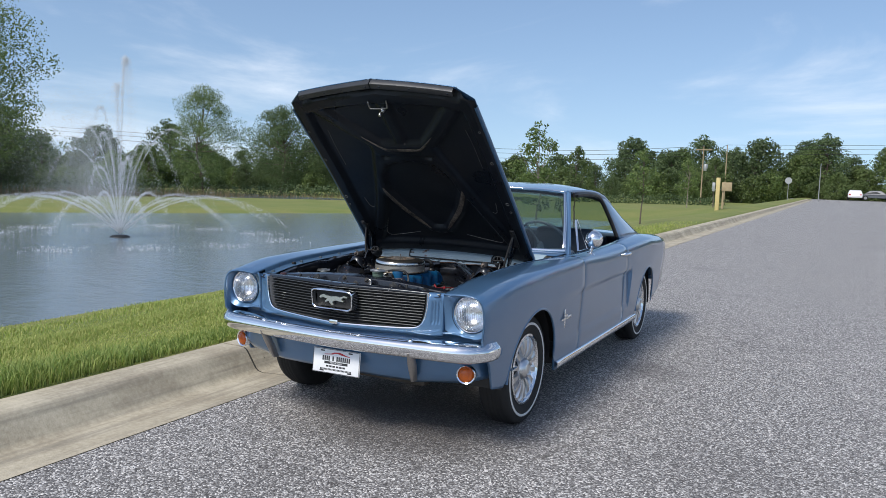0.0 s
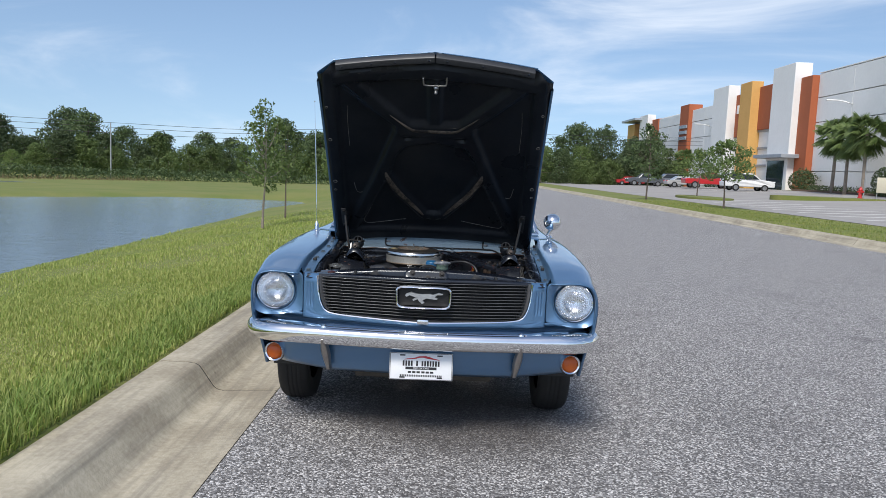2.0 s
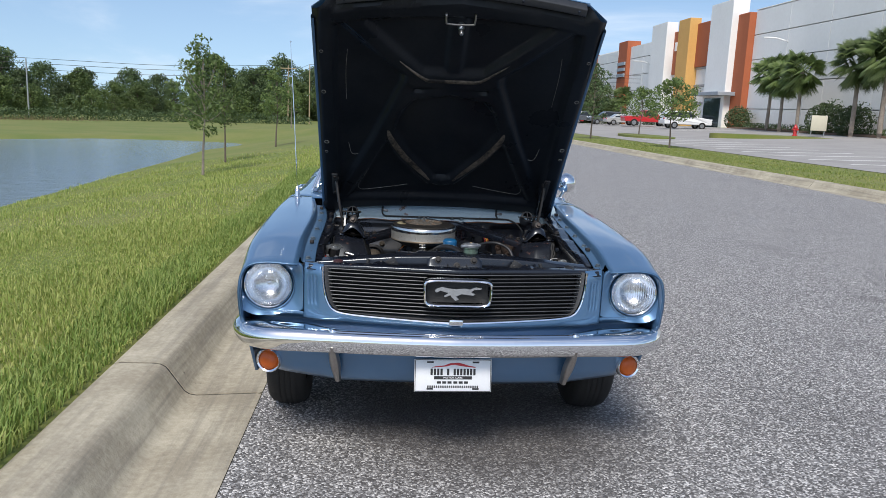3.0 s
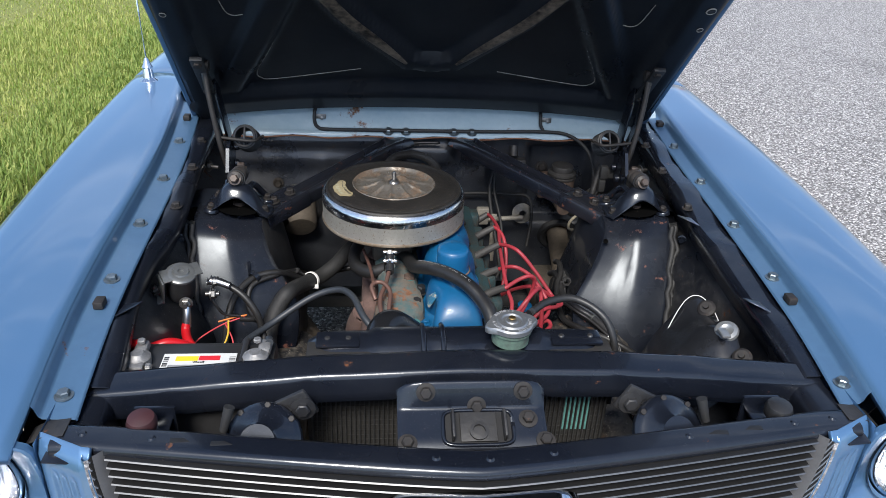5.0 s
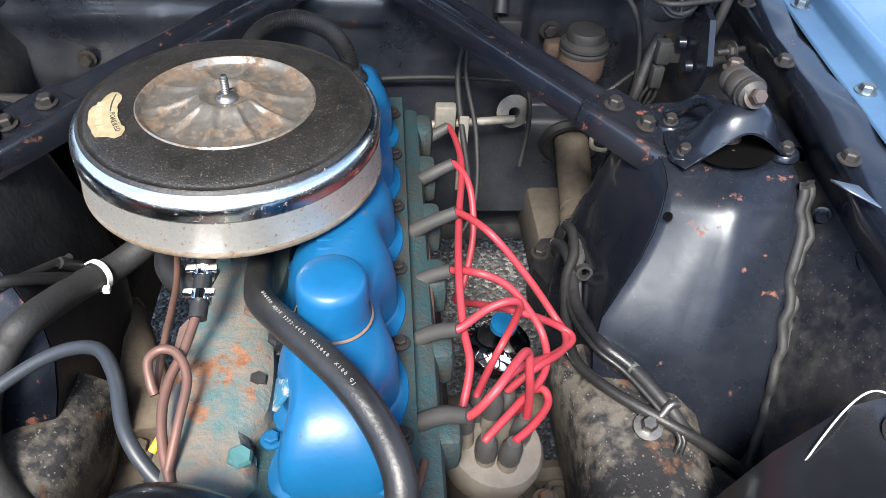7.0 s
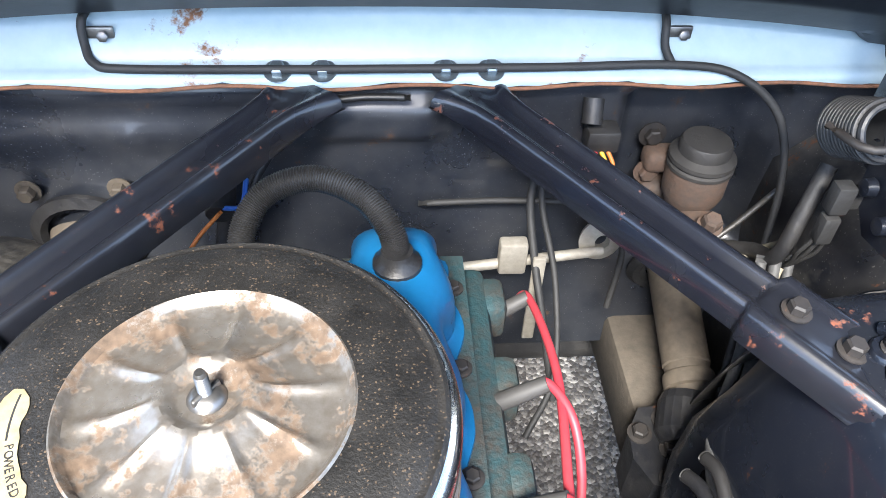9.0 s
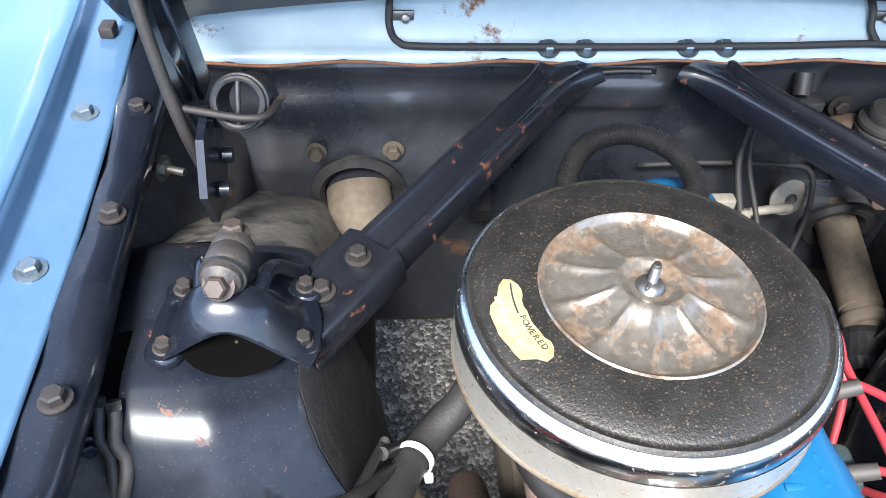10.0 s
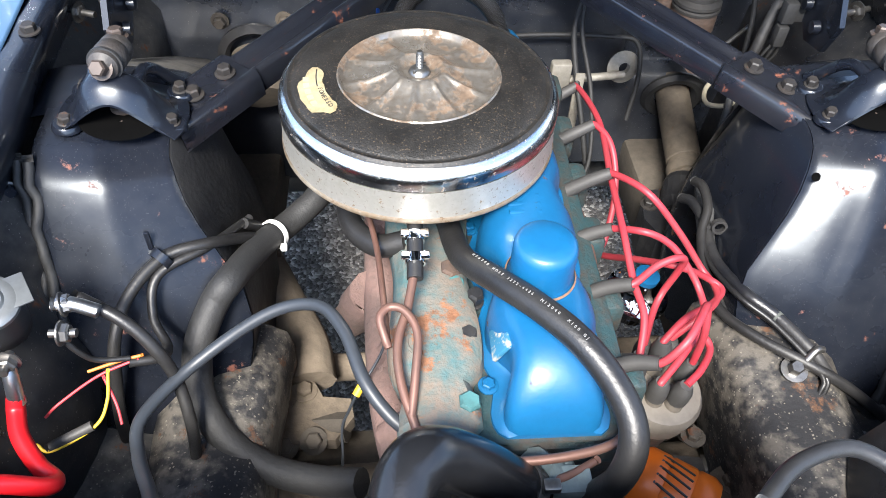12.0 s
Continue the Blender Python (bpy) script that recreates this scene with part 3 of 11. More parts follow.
def grass_blades(name, count, x0, x1, y0, y1, h0, h1, seed, width=0.004, label="", mat=None, fade=True):
    """Single bent blades, joined, standing on the land."""
    rng = np.random.default_rng(seed)
    x, y = rng.uniform(x0, x1, count), rng.uniform(y0, y1, count)
    edge = np.minimum(np.minimum(x1 + 9 * (x1 < 0) - x, x - x0) / (0.3 * (x1 - x0)), np.minimum(y - y0, y1 - y) / (0.3 * (y1 - y0)))
    keep = (pond_distance(x, y) > 0.1) & (rng.uniform(0, 1, count) < (edge * 1.1 if fade else 2.0 - (x1 - x) / (x1 - x0) * 1.6))
    x, y = x[keep], y[keep]
    count = len(x)
    z = land_height(x, y) - 0.01
    h = rng.uniform(h0, h1, count) * (0.75 + 0.5 * np.sin(x * 2.1 + y * 1.3) * np.sin(y * 0.9 - x))
    h = np.maximum(h, h0 * 0.6)
    a, lean = rng.uniform(0, 2 * np.pi, count), rng.uniform(0.1, 0.75, count)
    w = rng.uniform(0.6, 1.3, count) * width
    dx, dy = np.cos(a), np.sin(a)
    base = np.stack([x, y, z], -1)
    side = np.stack([-dy, dx, np.zeros(count)], -1) * w[:, None]
    mid = base + np.stack([dx * lean * h * 0.35, dy * lean * h * 0.35, h * 0.6], -1)
    tip = base + np.stack([dx * lean * h, dy * lean * h, h * (1 - 0.3 * lean)], -1)
    v = np.stack([base - side, base + side, mid + side * 0.8, mid - side * 0.8, tip], 1).reshape(-1, 3)
    k = np.arange(count) * 5
    quads = np.stack([k, k + 1, k + 2, k + 3], -1).tolist()
    tris = np.stack([k + 3, k + 2, k + 4], -1).tolist()
    me = bpy.data.meshes.new(name)
    me.from_pydata(v.tolist(), [], quads + tris)
    me.materials.append(mat or BLADE)
    return tagged(new(name, me), label, "grass", kind="stuff")


GRASS_LABEL = "upright green and straw-tipped grass blades on the bank"
grass_blades("grass", 42000, -2.05, -1.56, -9.0, 12.0, 0.07, 0.15, 24, 0.0036, "longer deep green grass leaning over the kerb", BLADE_DEEP, False)
grass_blades("grass", 170000, -6.0, -1.58, -4.0, 8.0, 0.04, 0.095, 21, 0.0032, GRASS_LABEL)
grass_blades("grass", 120000, -9.0, -1.58, -9.0, 24.0, 0.05, 0.105, 22, 0.0050, GRASS_LABEL)
grass_blades("grass", 30000, 9.58, 14.0, 10.0, 45.0, 0.05, 0.09, 23, 0.010, "short green grass on the strip beside the road")


# ---- trees ----
def leaf_cloud(bm_v, bm_f, centre, radii, count, size, rng, shell=0.55, droop=0.0):
    """Leaf quads scattered through a lump, denser near its skin."""
    d = rng.normal(size=(count, 3))
    d /= np.linalg.norm(d, axis=1)[:, None]
    r = rng.uniform(shell, 1.0, count) ** 0.6
    c = np.asarray(centre) + d * np.asarray(radii) * r[:, None]
    c[:, 2] -= droop * rng.uniform(0, 1, count)
    n = d + rng.normal(scale=0.7, size=(count, 3))
    n /= np.linalg.norm(n, axis=1)[:, None]
    ref = rng.normal(size=(count, 3))
    u = np.cross(n, ref)
    u /= np.linalg.norm(u, axis=1)[:, None]
    v = np.cross(n, u)
    s = size * rng.uniform(0.6, 1.35, count)[:, None]
    k0 = sum(len(q) for q in bm_v)
    bm_v.append(np.stack([c - u * s, c - v * s * 0.45, c + u * s, c + v * s * 0.45], 1).reshape(-1, 3))
    k = k0 + np.arange(count) * 4
    bm_f.append(np.stack([k, k + 1, k + 2, k + 3], -1))


def cloud_mesh(name, vs, fs, material):
    me = bpy.data.meshes.new(name)
    me.from_pydata(np.concatenate(vs).tolist(), [], np.concatenate(fs).tolist())
    me.materials.append(material)
    return me


def broad_tree(seed, h, spread, leaf, material, bark, clumps=26, per=70, size=0.16, trunk_r=0.16, low=0.25, airy=0.0, name="tree", flat=0.8):
    """A trunk that tapers, limbs, and a crown of uneven leaf clumps."""
    rng = np.random.default_rng(seed)
    root = new(name)
    bm = bmesh.new()
    top = Vector((rng.uniform(-0.1, 0.1) * spread, rng.uniform(-0.1, 0.1) * spread, h * 0.86))
    bend = Vector((rng.uniform(-0.06, 0.06) * h, rng.uniform(-0.06, 0.06) * h, h * 0.45))
    tube(bm, [(0, 0, -0.15), (bend.x * 0.3, bend.y * 0.3, h * 0.2), bend, top], (trunk_r, trunk_r * 0.22), seg=7, n=5)
    vs, fs = [], []
    for i in range(clumps):
        f = (i + 0.5) / clumps
        z = h * (low + (0.97 - low) * f)
        env = math.sin(math.pi * min(1, max(0.05, (z / h - low * 0.7) / (1.02 - low * 0.7))) ** 0.8)
        a = i * 2.399 + rng.uniform(-0.5, 0.5)
        r = spread * env * rng.uniform(0.35, 0.95)
        c = Vector((math.cos(a) * r, math.sin(a) * r, z + rng.uniform(-0.05, 0.05) * h))
        st = bend.lerp(top, max(0, min(1, (c.z / h - 0.5) * 1.6))) * 0.9
        st.z = min(st.z, c.z - 0.04 * h) if c.z > 0.3 * h else h * 0.2
        if i % 2 == 0:
            tube(bm, [st, st.lerp(c, 0.5) + Vector((0, 0, -0.02 * h)), c], (trunk_r * 0.35, trunk_r * 0.08), seg=5, n=3, cap=False)
        q = spread * rng.uniform(0.22, 0.42) * (0.6 + 0.5 * env)
        leaf_cloud(vs, fs, c, (q, q, q * flat), max(8, int(per * rng.uniform(0.6, 1.3) * (1 - airy))), size, rng, 0.35)
    part("trunk", bm, bark, root)
    cr = new("crown", cloud_mesh("crown", vs, fs, material))
    cr.parent = root
    return root


def place(ob, x, y, rz=0, s=1.0, z=None, first=False):
    zz = float(land_height(x, y)) if z is None else z
    m = pose(x, y, zz, 0, 0, rz)
    if first:
        ob.matrix_basis = m
        ob.scale = (s, s, s)
        return ob
    c = copy_thing(ob, m)
    c.scale = (s, s, s)
    return c


def woods():
    """The belt of trees that closes the view beyond pond and road."""
    rng = np.random.default_rng(5)
    kinds = [   # seed, height, spread; clumps, leaves a clump and their size
        tagged(broad_tree(11, 7.2, 4.0, None, LEAF_DARK, BARK, 50, 190, 0.165, 0.2, 0.06), "dark green broadleaf tree in the woods beyond the pond", "tree", "woodland trees"),
        tagged(broad_tree(12, 6.2, 3.6, None, LEAF_MID, BARK, 46, 190, 0.16, 0.17, 0.05), "mid-green broadleaf tree in the woods beyond the pond", "tree", "woodland trees"),
        tagged(broad_tree(13, 8.4, 3.8, None, LEAF_DARK, BARK, 50, 170, 0.165, 0.22, 0.12, 0.15), "tall dark tree with an open crown in the woods", "tree", "woodland trees"),
        tagged(broad_tree(14, 4.8, 3.2, None, LEAF_MID, BARK, 38, 180, 0.15, 0.14, 0.03), "low bushy green tree at the woodland edge", "tree", "woodland trees"),
        tagged(broad_tree(15, 5.6, 2.6, None, LEAF_LIGHT, BARK_PALE, 36, 150, 0.13, 0.12, 0.10, 0.2), "light green thin-crowned tree at the woodland edge", "tree", "woodland trees"),
    ]
    used = set()
    n = 0
    for ring, (r0, count, s0) in enumerate(((98, 66, 0.66), (106, 50, 0.84), (116, 44, 1.0))):
        for i in range(count):
            az = -72 + (i + rng.uniform(0.1, 0.9)) * 92 / count
            r = r0 + rng.uniform(-4, 4) + (26 if az > -13 else 26 * max(0, (az + 26) / 13))
            k = int(rng.integers(0, 5)) if ring else int(rng.choice([1, 3, 3, 4, 0]))
            x, y = r * math.sin(radians(az)), r * math.cos(radians(az))
            s = s0 * rng.uniform(0.6, 1.22) * (1.0 if az < -14 else 1.35)
            place(kinds[k], x, y, rng.uniform(0, 360), s, first=k not in used)
            used.add(k)
            n += 1
    # undergrowth, one joined mass of leaves
    vs, fs = [], []
    for i in range(150):
        az = -74 + 94 * i / 150 + rng.uniform(-0.4, 0.4)
        r = rng.uniform(99, 112) + (26 if az > -13 else 26 * max(0, (az + 26) / 13))
        x, y = r * math.sin(radians(az)), r * math.cos(radians(az))
        z = float(land_height(x, y))
        q = rng.uniform(1.0, 2.0)
        leaf_cloud(vs, fs, (x, y, z + q * 0.5), (q * 1.6, q * 1.6, q), 150, 0.22, rng, 0.4)
    tagged(new("undergrowth", cloud_mesh("undergrowth", vs, fs, LEAF_DARK)), "dense dark green undergrowth below the woodland trees", "undergrowth", kind="stuff")


def near_saplings():
    t = tagged(broad_tree(31, 4.6, 1.15, None, LEAF_LIGHT, BARK_PALE, 34, 70, 0.075, 0.055, 0.38, 0.3), "slender young tree with sparse pale leaves on the bank", "tree", "young trees on the bank")
    place(t, -4.5, 14.9, 0, 0.66, first=True)
    u = tagged(broad_tree(32, 4.2, 0.95, None, LEAF_MID, BARK, 30, 74, 0.075, 0.05, 0.40, 0.2), "slender young tree with sparse green leaves on the bank", "tree", "young trees on the bank")
    place(u, -5.0, 19.7, 40, 0.66, first=True)
    place(u, -4.6, 26.8, 130, 0.70)
    place(u, -4.6, 46.0, 250, 0.74)
    place(t, -7.2, 52.0, 90, 0.75)

    # taller trees that stand out over the far bank
    w = tagged(broad_tree(41, 11.5, 4.2, None, LEAF_MID, BARK, 64, 420, 0.080, 0.16, 0.12, 0.0), "tall feathery green tree on the far bank", "tree", "far bank trees")
    place(w, -50.5, 28.0, 0, 1.3, first=True)
    place(w, -57.0, 26.0, 50, 1.0)
    place(w, -47.0, 46.0, 80, 0.80)
    v = tagged(broad_tree(42, 8.8, 4.4, None, LEAF_DARK, BARK, 60, 420, 0.090, 0.2, 0.10), "round-crowned green tree on the far bank", "tree", "far bank trees")
    place(v, -50.0, 60.0, 0, 1.0, first=True)
    place(v, -45.0, 64.0, 90, 0.85)
    place(v, -55.0, 33.0, 200, 0.75)


def far_bank():
    """Dry reeds and a clipped dark hedge along the far bank."""
    rng = np.random.default_rng(9)
    line = [(-66, 14), (-50, 30), (-41, 50), (-33, 66), (-22, 78), (-10, 92)]
    pts = smooth_path([(x, y, 0) for x, y in line], 20)
    vs, fs, hv, hf = [], [], [], []
    k = 0
    for i, q in enumerate(pts[:70]):
        for _ in range(90 if i < 36 else 35):
            x, y = q.x + rng.uniform(-1.6, 1.6), q.y + rng.uniform(-1.6, 1.6)
            z = float(land_height(x, y)) - 0.03
            h = rng.uniform(0.3, 1.0) * (1 if i < 36 else 0.6)
            a = rng.uniform(0, 6.28)
            dx, dy = math.cos(a) * 0.022, math.sin(a) * 0.022
            lx, ly = rng.uniform(-0.25, 0.25), rng.uniform(-0.25, 0.25)
            vs += [(x - dx, y - dy, z), (x + dx, y + dy, z), (x + lx, y + ly, z + h)]
            fs.append((k, k + 1, k + 2))
            k += 3
    me = bpy.data.meshes.new("reeds")
    me.from_pydata(vs, [], fs)
    me.materials.append(REED)
    tagged(new("reeds", me), "dry straw-coloured reeds along the far bank", "reeds", kind="stuff")
    for i, q in enumerate(pts):
        r = rng.uniform(0.6, 0.95)
        c = (q.x * 1.04 - 1.0, q.y * 1.03 + 1.0)
        leaf_cloud(hv, hf, (c[0], c[1], float(land_height(*c)) + r * 0.5), (1.6, 1.6, r), 190, 0.13, rng, 0.5)
    tagged(new("hedge", cloud_mesh("hedge", hv, hf, LEAF_DARK)), "low dark hedge along the far bank", "hedge", kind="stuff")


woods()
near_saplings()
far_bank()


# ---- the car's body ----
car = thing("car", "light blue vintage two-door coupe by the kerb, bonnet open", "car")

SIDE = [  # y, then x, z of: inner top edge, shoulder, shoulder edge, crease, middle, foot
    (0.085, 0.612, 0.822, 0.745, 0.828, 0.818, 0.800, 0.842, 0.710, 0.828, 0.560, 0.795, 0.360),
    (0.400, 0.624, 0.868, 0.765, 0.874, 0.846, 0.842, 0.860, 0.705, 0.845, 0.550, 0.815, 0.300),
    (1.000, 0.636, 0.894, 0.795, 0.892, 0.860, 0.862, 0.871, 0.712, 0.857, 0.550, 0.832, 0.240),
    (1.600, 0.695, 0.899, 0.805, 0.900, 0.862, 0.866, 0.872, 0.715, 0.860, 0.550, 0.836, 0.235),
    (2.100, 0.735, 0.905, 0.795, 0.904, 0.852, 0.860, 0.869, 0.718, 0.862, 0.550, 0.837, 0.235),
    (2.750, 0.735, 0.915, 0.795, 0.913, 0.856, 0.866, 0.870, 0.724, 0.864, 0.555, 0.838, 0.238),
    (3.100, 0.715, 0.930, 0.790, 0.926, 0.860, 0.880, 0.873, 0.740, 0.868, 0.560, 0.840, 0.250),
    (3.600, 0.690, 0.935, 0.780, 0.930, 0.856, 0.885, 0.868, 0.750, 0.862, 0.580, 0.835, 0.290),
    (4.200, 0.660, 0.900, 0.760, 0.896, 0.830, 0.850, 0.843, 0.740, 0.836, 0.600, 0.812, 0.370),
    (4.480, 0.640, 0.866, 0.740, 0.862, 0.800, 0.822, 0.812, 0.720, 0.806, 0.620, 0.786, 0.420),
]
AXLES = (0.79, 3.53)
ARCH = (0.345, 0.335)
WHEEL_Z = 0.315


def arch_foot(y, foot):
    for c, r in zip(AXLES, ARCH):
        q = abs(y - c)
        if q < r:
            foot = max(foot, WHEEL_Z + 0.01 + math.sqrt(r * r - q * q))
    return foot


def glide_table(table, y):
    """Value at y on a smooth curve through (y, value...) rows."""
    n = len(table)
    k = max(0, min(n - 2, sum(1 for r in table if r[0] <= y) - 1))
    y0, y1 = table[k][0], table[k + 1][0]
    t = max(0.0, min(1.0, (y - y0) / (y1 - y0)))
    out = []
    for c in range(1, len(table[0])):
        def slope(i):
            a, b = max(0, i - 1), min(n - 1, i + 1)
            return (table[b][c] - table[a][c]) / (table[b][0] - table[a][0])
        p0, p1, m0, m1 = table[k][c], table[k + 1][c], slope(k) * (y1 - y0), slope(k + 1) * (y1 - y0)
        t2, t3 = t * t, t * t * t
        out.append(p0 * (2 * t3 - 3 * t2 + 1) + m0 * (t3 - 2 * t2 + t) + p1 * (3 * t2 - 2 * t3) + m1 * (t3 - t2))
    return out


def side_section(y, upper=21, lower=24):
    v = glide_table(SIDE, y)
    pts = smooth_path([(v[i], 0, v[i + 1]) for i in range(0, 12, 2)], 12)
    foot = arch_foot(y, v[11])
    if y < 0.24:
        foot = max(foot, 0.60 - (y - 0.085) * 1.2)
    cut = 12 * 3
    top = [pts[round(k * cut / (upper - 1))] for k in range(upper)]
    rest = pts[cut:]
    low = []
    for k in range(1, lower + 1):
        z = rest[0].z + (foot - rest[0].z) * k / lower
        j = next((i for i in range(1, len(rest)) if rest[i].z <= z + 1e-9), len(rest) - 1)
        a, b = rest[j - 1], rest[j]
        low.append(a.lerp(b, max(0.0, min(1.0, (a.z - z) / max(1e-6, a.z - b.z)))))
    out = []
    for q in top + low:
        p = q.copy()
        # the long hollow in the flank that ends in a scoop before the rear wheel
        ramp = max(0.0, min(1.0, (y - 1.15) / 1.1))
        if 2.90 > y > 1.15 and 0.36 < p.z < 0.72:
            depth = float(sstep(p.z, 0.700, 0.672)) * float(sstep(p.z, 0.385, 0.420)) * (0.55 + 0.45 * float(sstep(p.z, 0.42, 0.66)))
            p.x -= 0.024 * ramp * depth * min(1.0, (2.90 - y) / 0.014)
        out.append((p.x, y, p.z))
    return out


def edge_out(y, s):
    """How far the driver-side fender's inner edge lies outside the other one."""
    return 0.0 if s < 0 else 0.009 * float(sstep(y, 0.4, 0.9)) * (1 - float(sstep(y, 1.4, 1.6)))


def flank(name, y0, y1, label=""):
    for s in (-1, 1):
        ys = set(np.linspace(y0, y1, max(4, int((y1 - y0) / 0.06))).tolist())
        for c, r in zip(AXLES, ARCH):
            for a in np.linspace(0, math.pi, 25):
                y = c + r * math.cos(a) * 0.9995
                if y0 < y < y1:
                    ys.add(y)
        for y in (2.865, 2.885, 2.899, 2.905):
            if y0 < y < y1:
                ys.add(y)
        ys = sorted(ys)
        ys = [y for i, y in enumerate(ys) if i == 0 or y - ys[i - 1] > 0.004]
        bm = bmesh.new()
        loft(bm, [[(s * (x + edge_out(yy, s) * max(0, 1 - k / 9)), yy, z) for k, (x, yy, z) in enumerate(side_section(y))] for y in ys])
        thicken(part(name, bm, BLUE, car, label), 0.012, -1 if s > 0 else -1)


flank("front_fender", 0.085, 1.600, "light blue metallic front fender")
flank("door", 1.606, 2.742, "light blue metallic door")
flank("rear_quarter", 2.748, 4.480, "light blue metallic rear quarter panel")

# rolled wheel-arch lips and dark wheel wells
for s in (-1, 1):
    for c, r in zip(AXLES, ARCH):
        bm = bmesh.new()
        pts = []
        for a in np.linspace(-0.05, math.pi + 0.05, 26):
            y = c + r * math.cos(a)
            z = WHEEL_Z + 0.01 + r * math.sin(a)
            x = side_section(min(max(y, 0.09), 4.47))[-1][0]
            pts.append((s * (x - 0.004), y, max(z, 0.27)))
        tube(bm, pts, 0.008, 6, 1)
        part("wheel_arch_lip", bm, BLUE, car)
        bm = bmesh.new()
        rows = []
        for x in ((0.585, 0.66, 0.80) if c < 1 else (0.46, 0.60, 0.80)):
            rows.append([(s * x, c + (r + 0.03) * math.cos(a), WHEEL_Z + 0.02 + (r + 0.03) * math.sin(a)) for a in np.linspace(-0.15, math.pi + 0.15, 22)])
        loft(bm, rows)
        part("wheel_well", bm, BLACK_OLD, car)

# floor pan, sills and chrome rocker strips
bm = bmesh.new()
box(bm, (0, 2.26, 0.235), (1.56, 1.76, 0.05), 0.015)
box(bm, (0, 3.72, 0.34), (0.84, 1.30, 0.05), 0.015)
part("floor_pan", bm, BLACK_OLD, car)
for s in (-1, 1):
    bm = bmesh.new()
    loft(bm, [[(s * (0.850 + dx), y, 0.262 + dz) for dx, dz in ((-0.006, 0.028), (0.008, 0.022), (0.010, 0.0), (0.006, -0.018), (-0.006, -0.02))] for y in np.linspace(1.16, 3.17, 12)])
    thicken(part("rocker_trim", bm, CHROME, car, "bright rocker moulding"), 0.004)

# tail: rear panel, boot lid, rear bumper
bm = bmesh.new()
box(bm, (0, 4.47, 0.64), (1.55, 0.05, 0.42), 0.02)
part("tail_panel", bm, BLUE, car)
bm = bmesh.new()
loft(bm, [[(x, y, z - 0.03 * (x / 0.66) ** 2) for x in np.linspace(-0.66, 0.66, 13)] for y, z in ((3.62, 0.945), (3.9, 0.945), (4.2, 0.925), (4.40, 0.892), (4.49, 0.862))])
thicken(part("boot_lid", bm, BLUE, car), 0.02)
bm = bmesh.new()
loft(bm, [[(x, 4.50 - 0.16 * abs(x / 0.86) ** 4 + dy, 0.52 + dz) for dy, dz in ((0, -0.05), (0.05, -0.04), (0.06, 0.0), (0.05, 0.04), (0, 0.05))] for x in np.linspace(-0.70, 0.70, 25)])
thicken(part("rear_bumper", bm, CHROME, car), 0.006)

# ---- greenhouse ----
A_BASE, A_TOP = (0.715, 1.70, 0.905), (0.575, 2.06, 1.262)
ROOF = [(2.02, 0.575, 1.268, 1.288), (2.30, 0.585, 1.280, 1.312), (2.62, 0.588, 1.272, 1.318), (2.95, 0.582, 1.240, 1.300), (3.12, 0.570, 1.205, 1.268)]
bm = bmesh.new()
rows = []
for y, hx, ze, zc in ROOF:
    rows.append([(hx * u, y - 0.03 * (1 - u * u) if y < 2.1 else y, zc - (zc - ze) * abs(u) ** 3.2) for u in np.linspace(-1, 1, 19)])
loft(bm, rows)
thicken(part("roof", bm, BLUE, car, "light blue roof panel"), 0.02)
bm = bmesh.new()
loft(bm, [[(x * 0.985, y, z - 0.030) for x, y, z in r] for r in rows])
thicken(part("headliner", bm, pbr("dark_headliner", (0.030, 0.034, 0.040), (0.022, 0.025, 0.030), rough=0.9, scale=20, fine=150), car, "dark cloth roof lining"), 0.004)
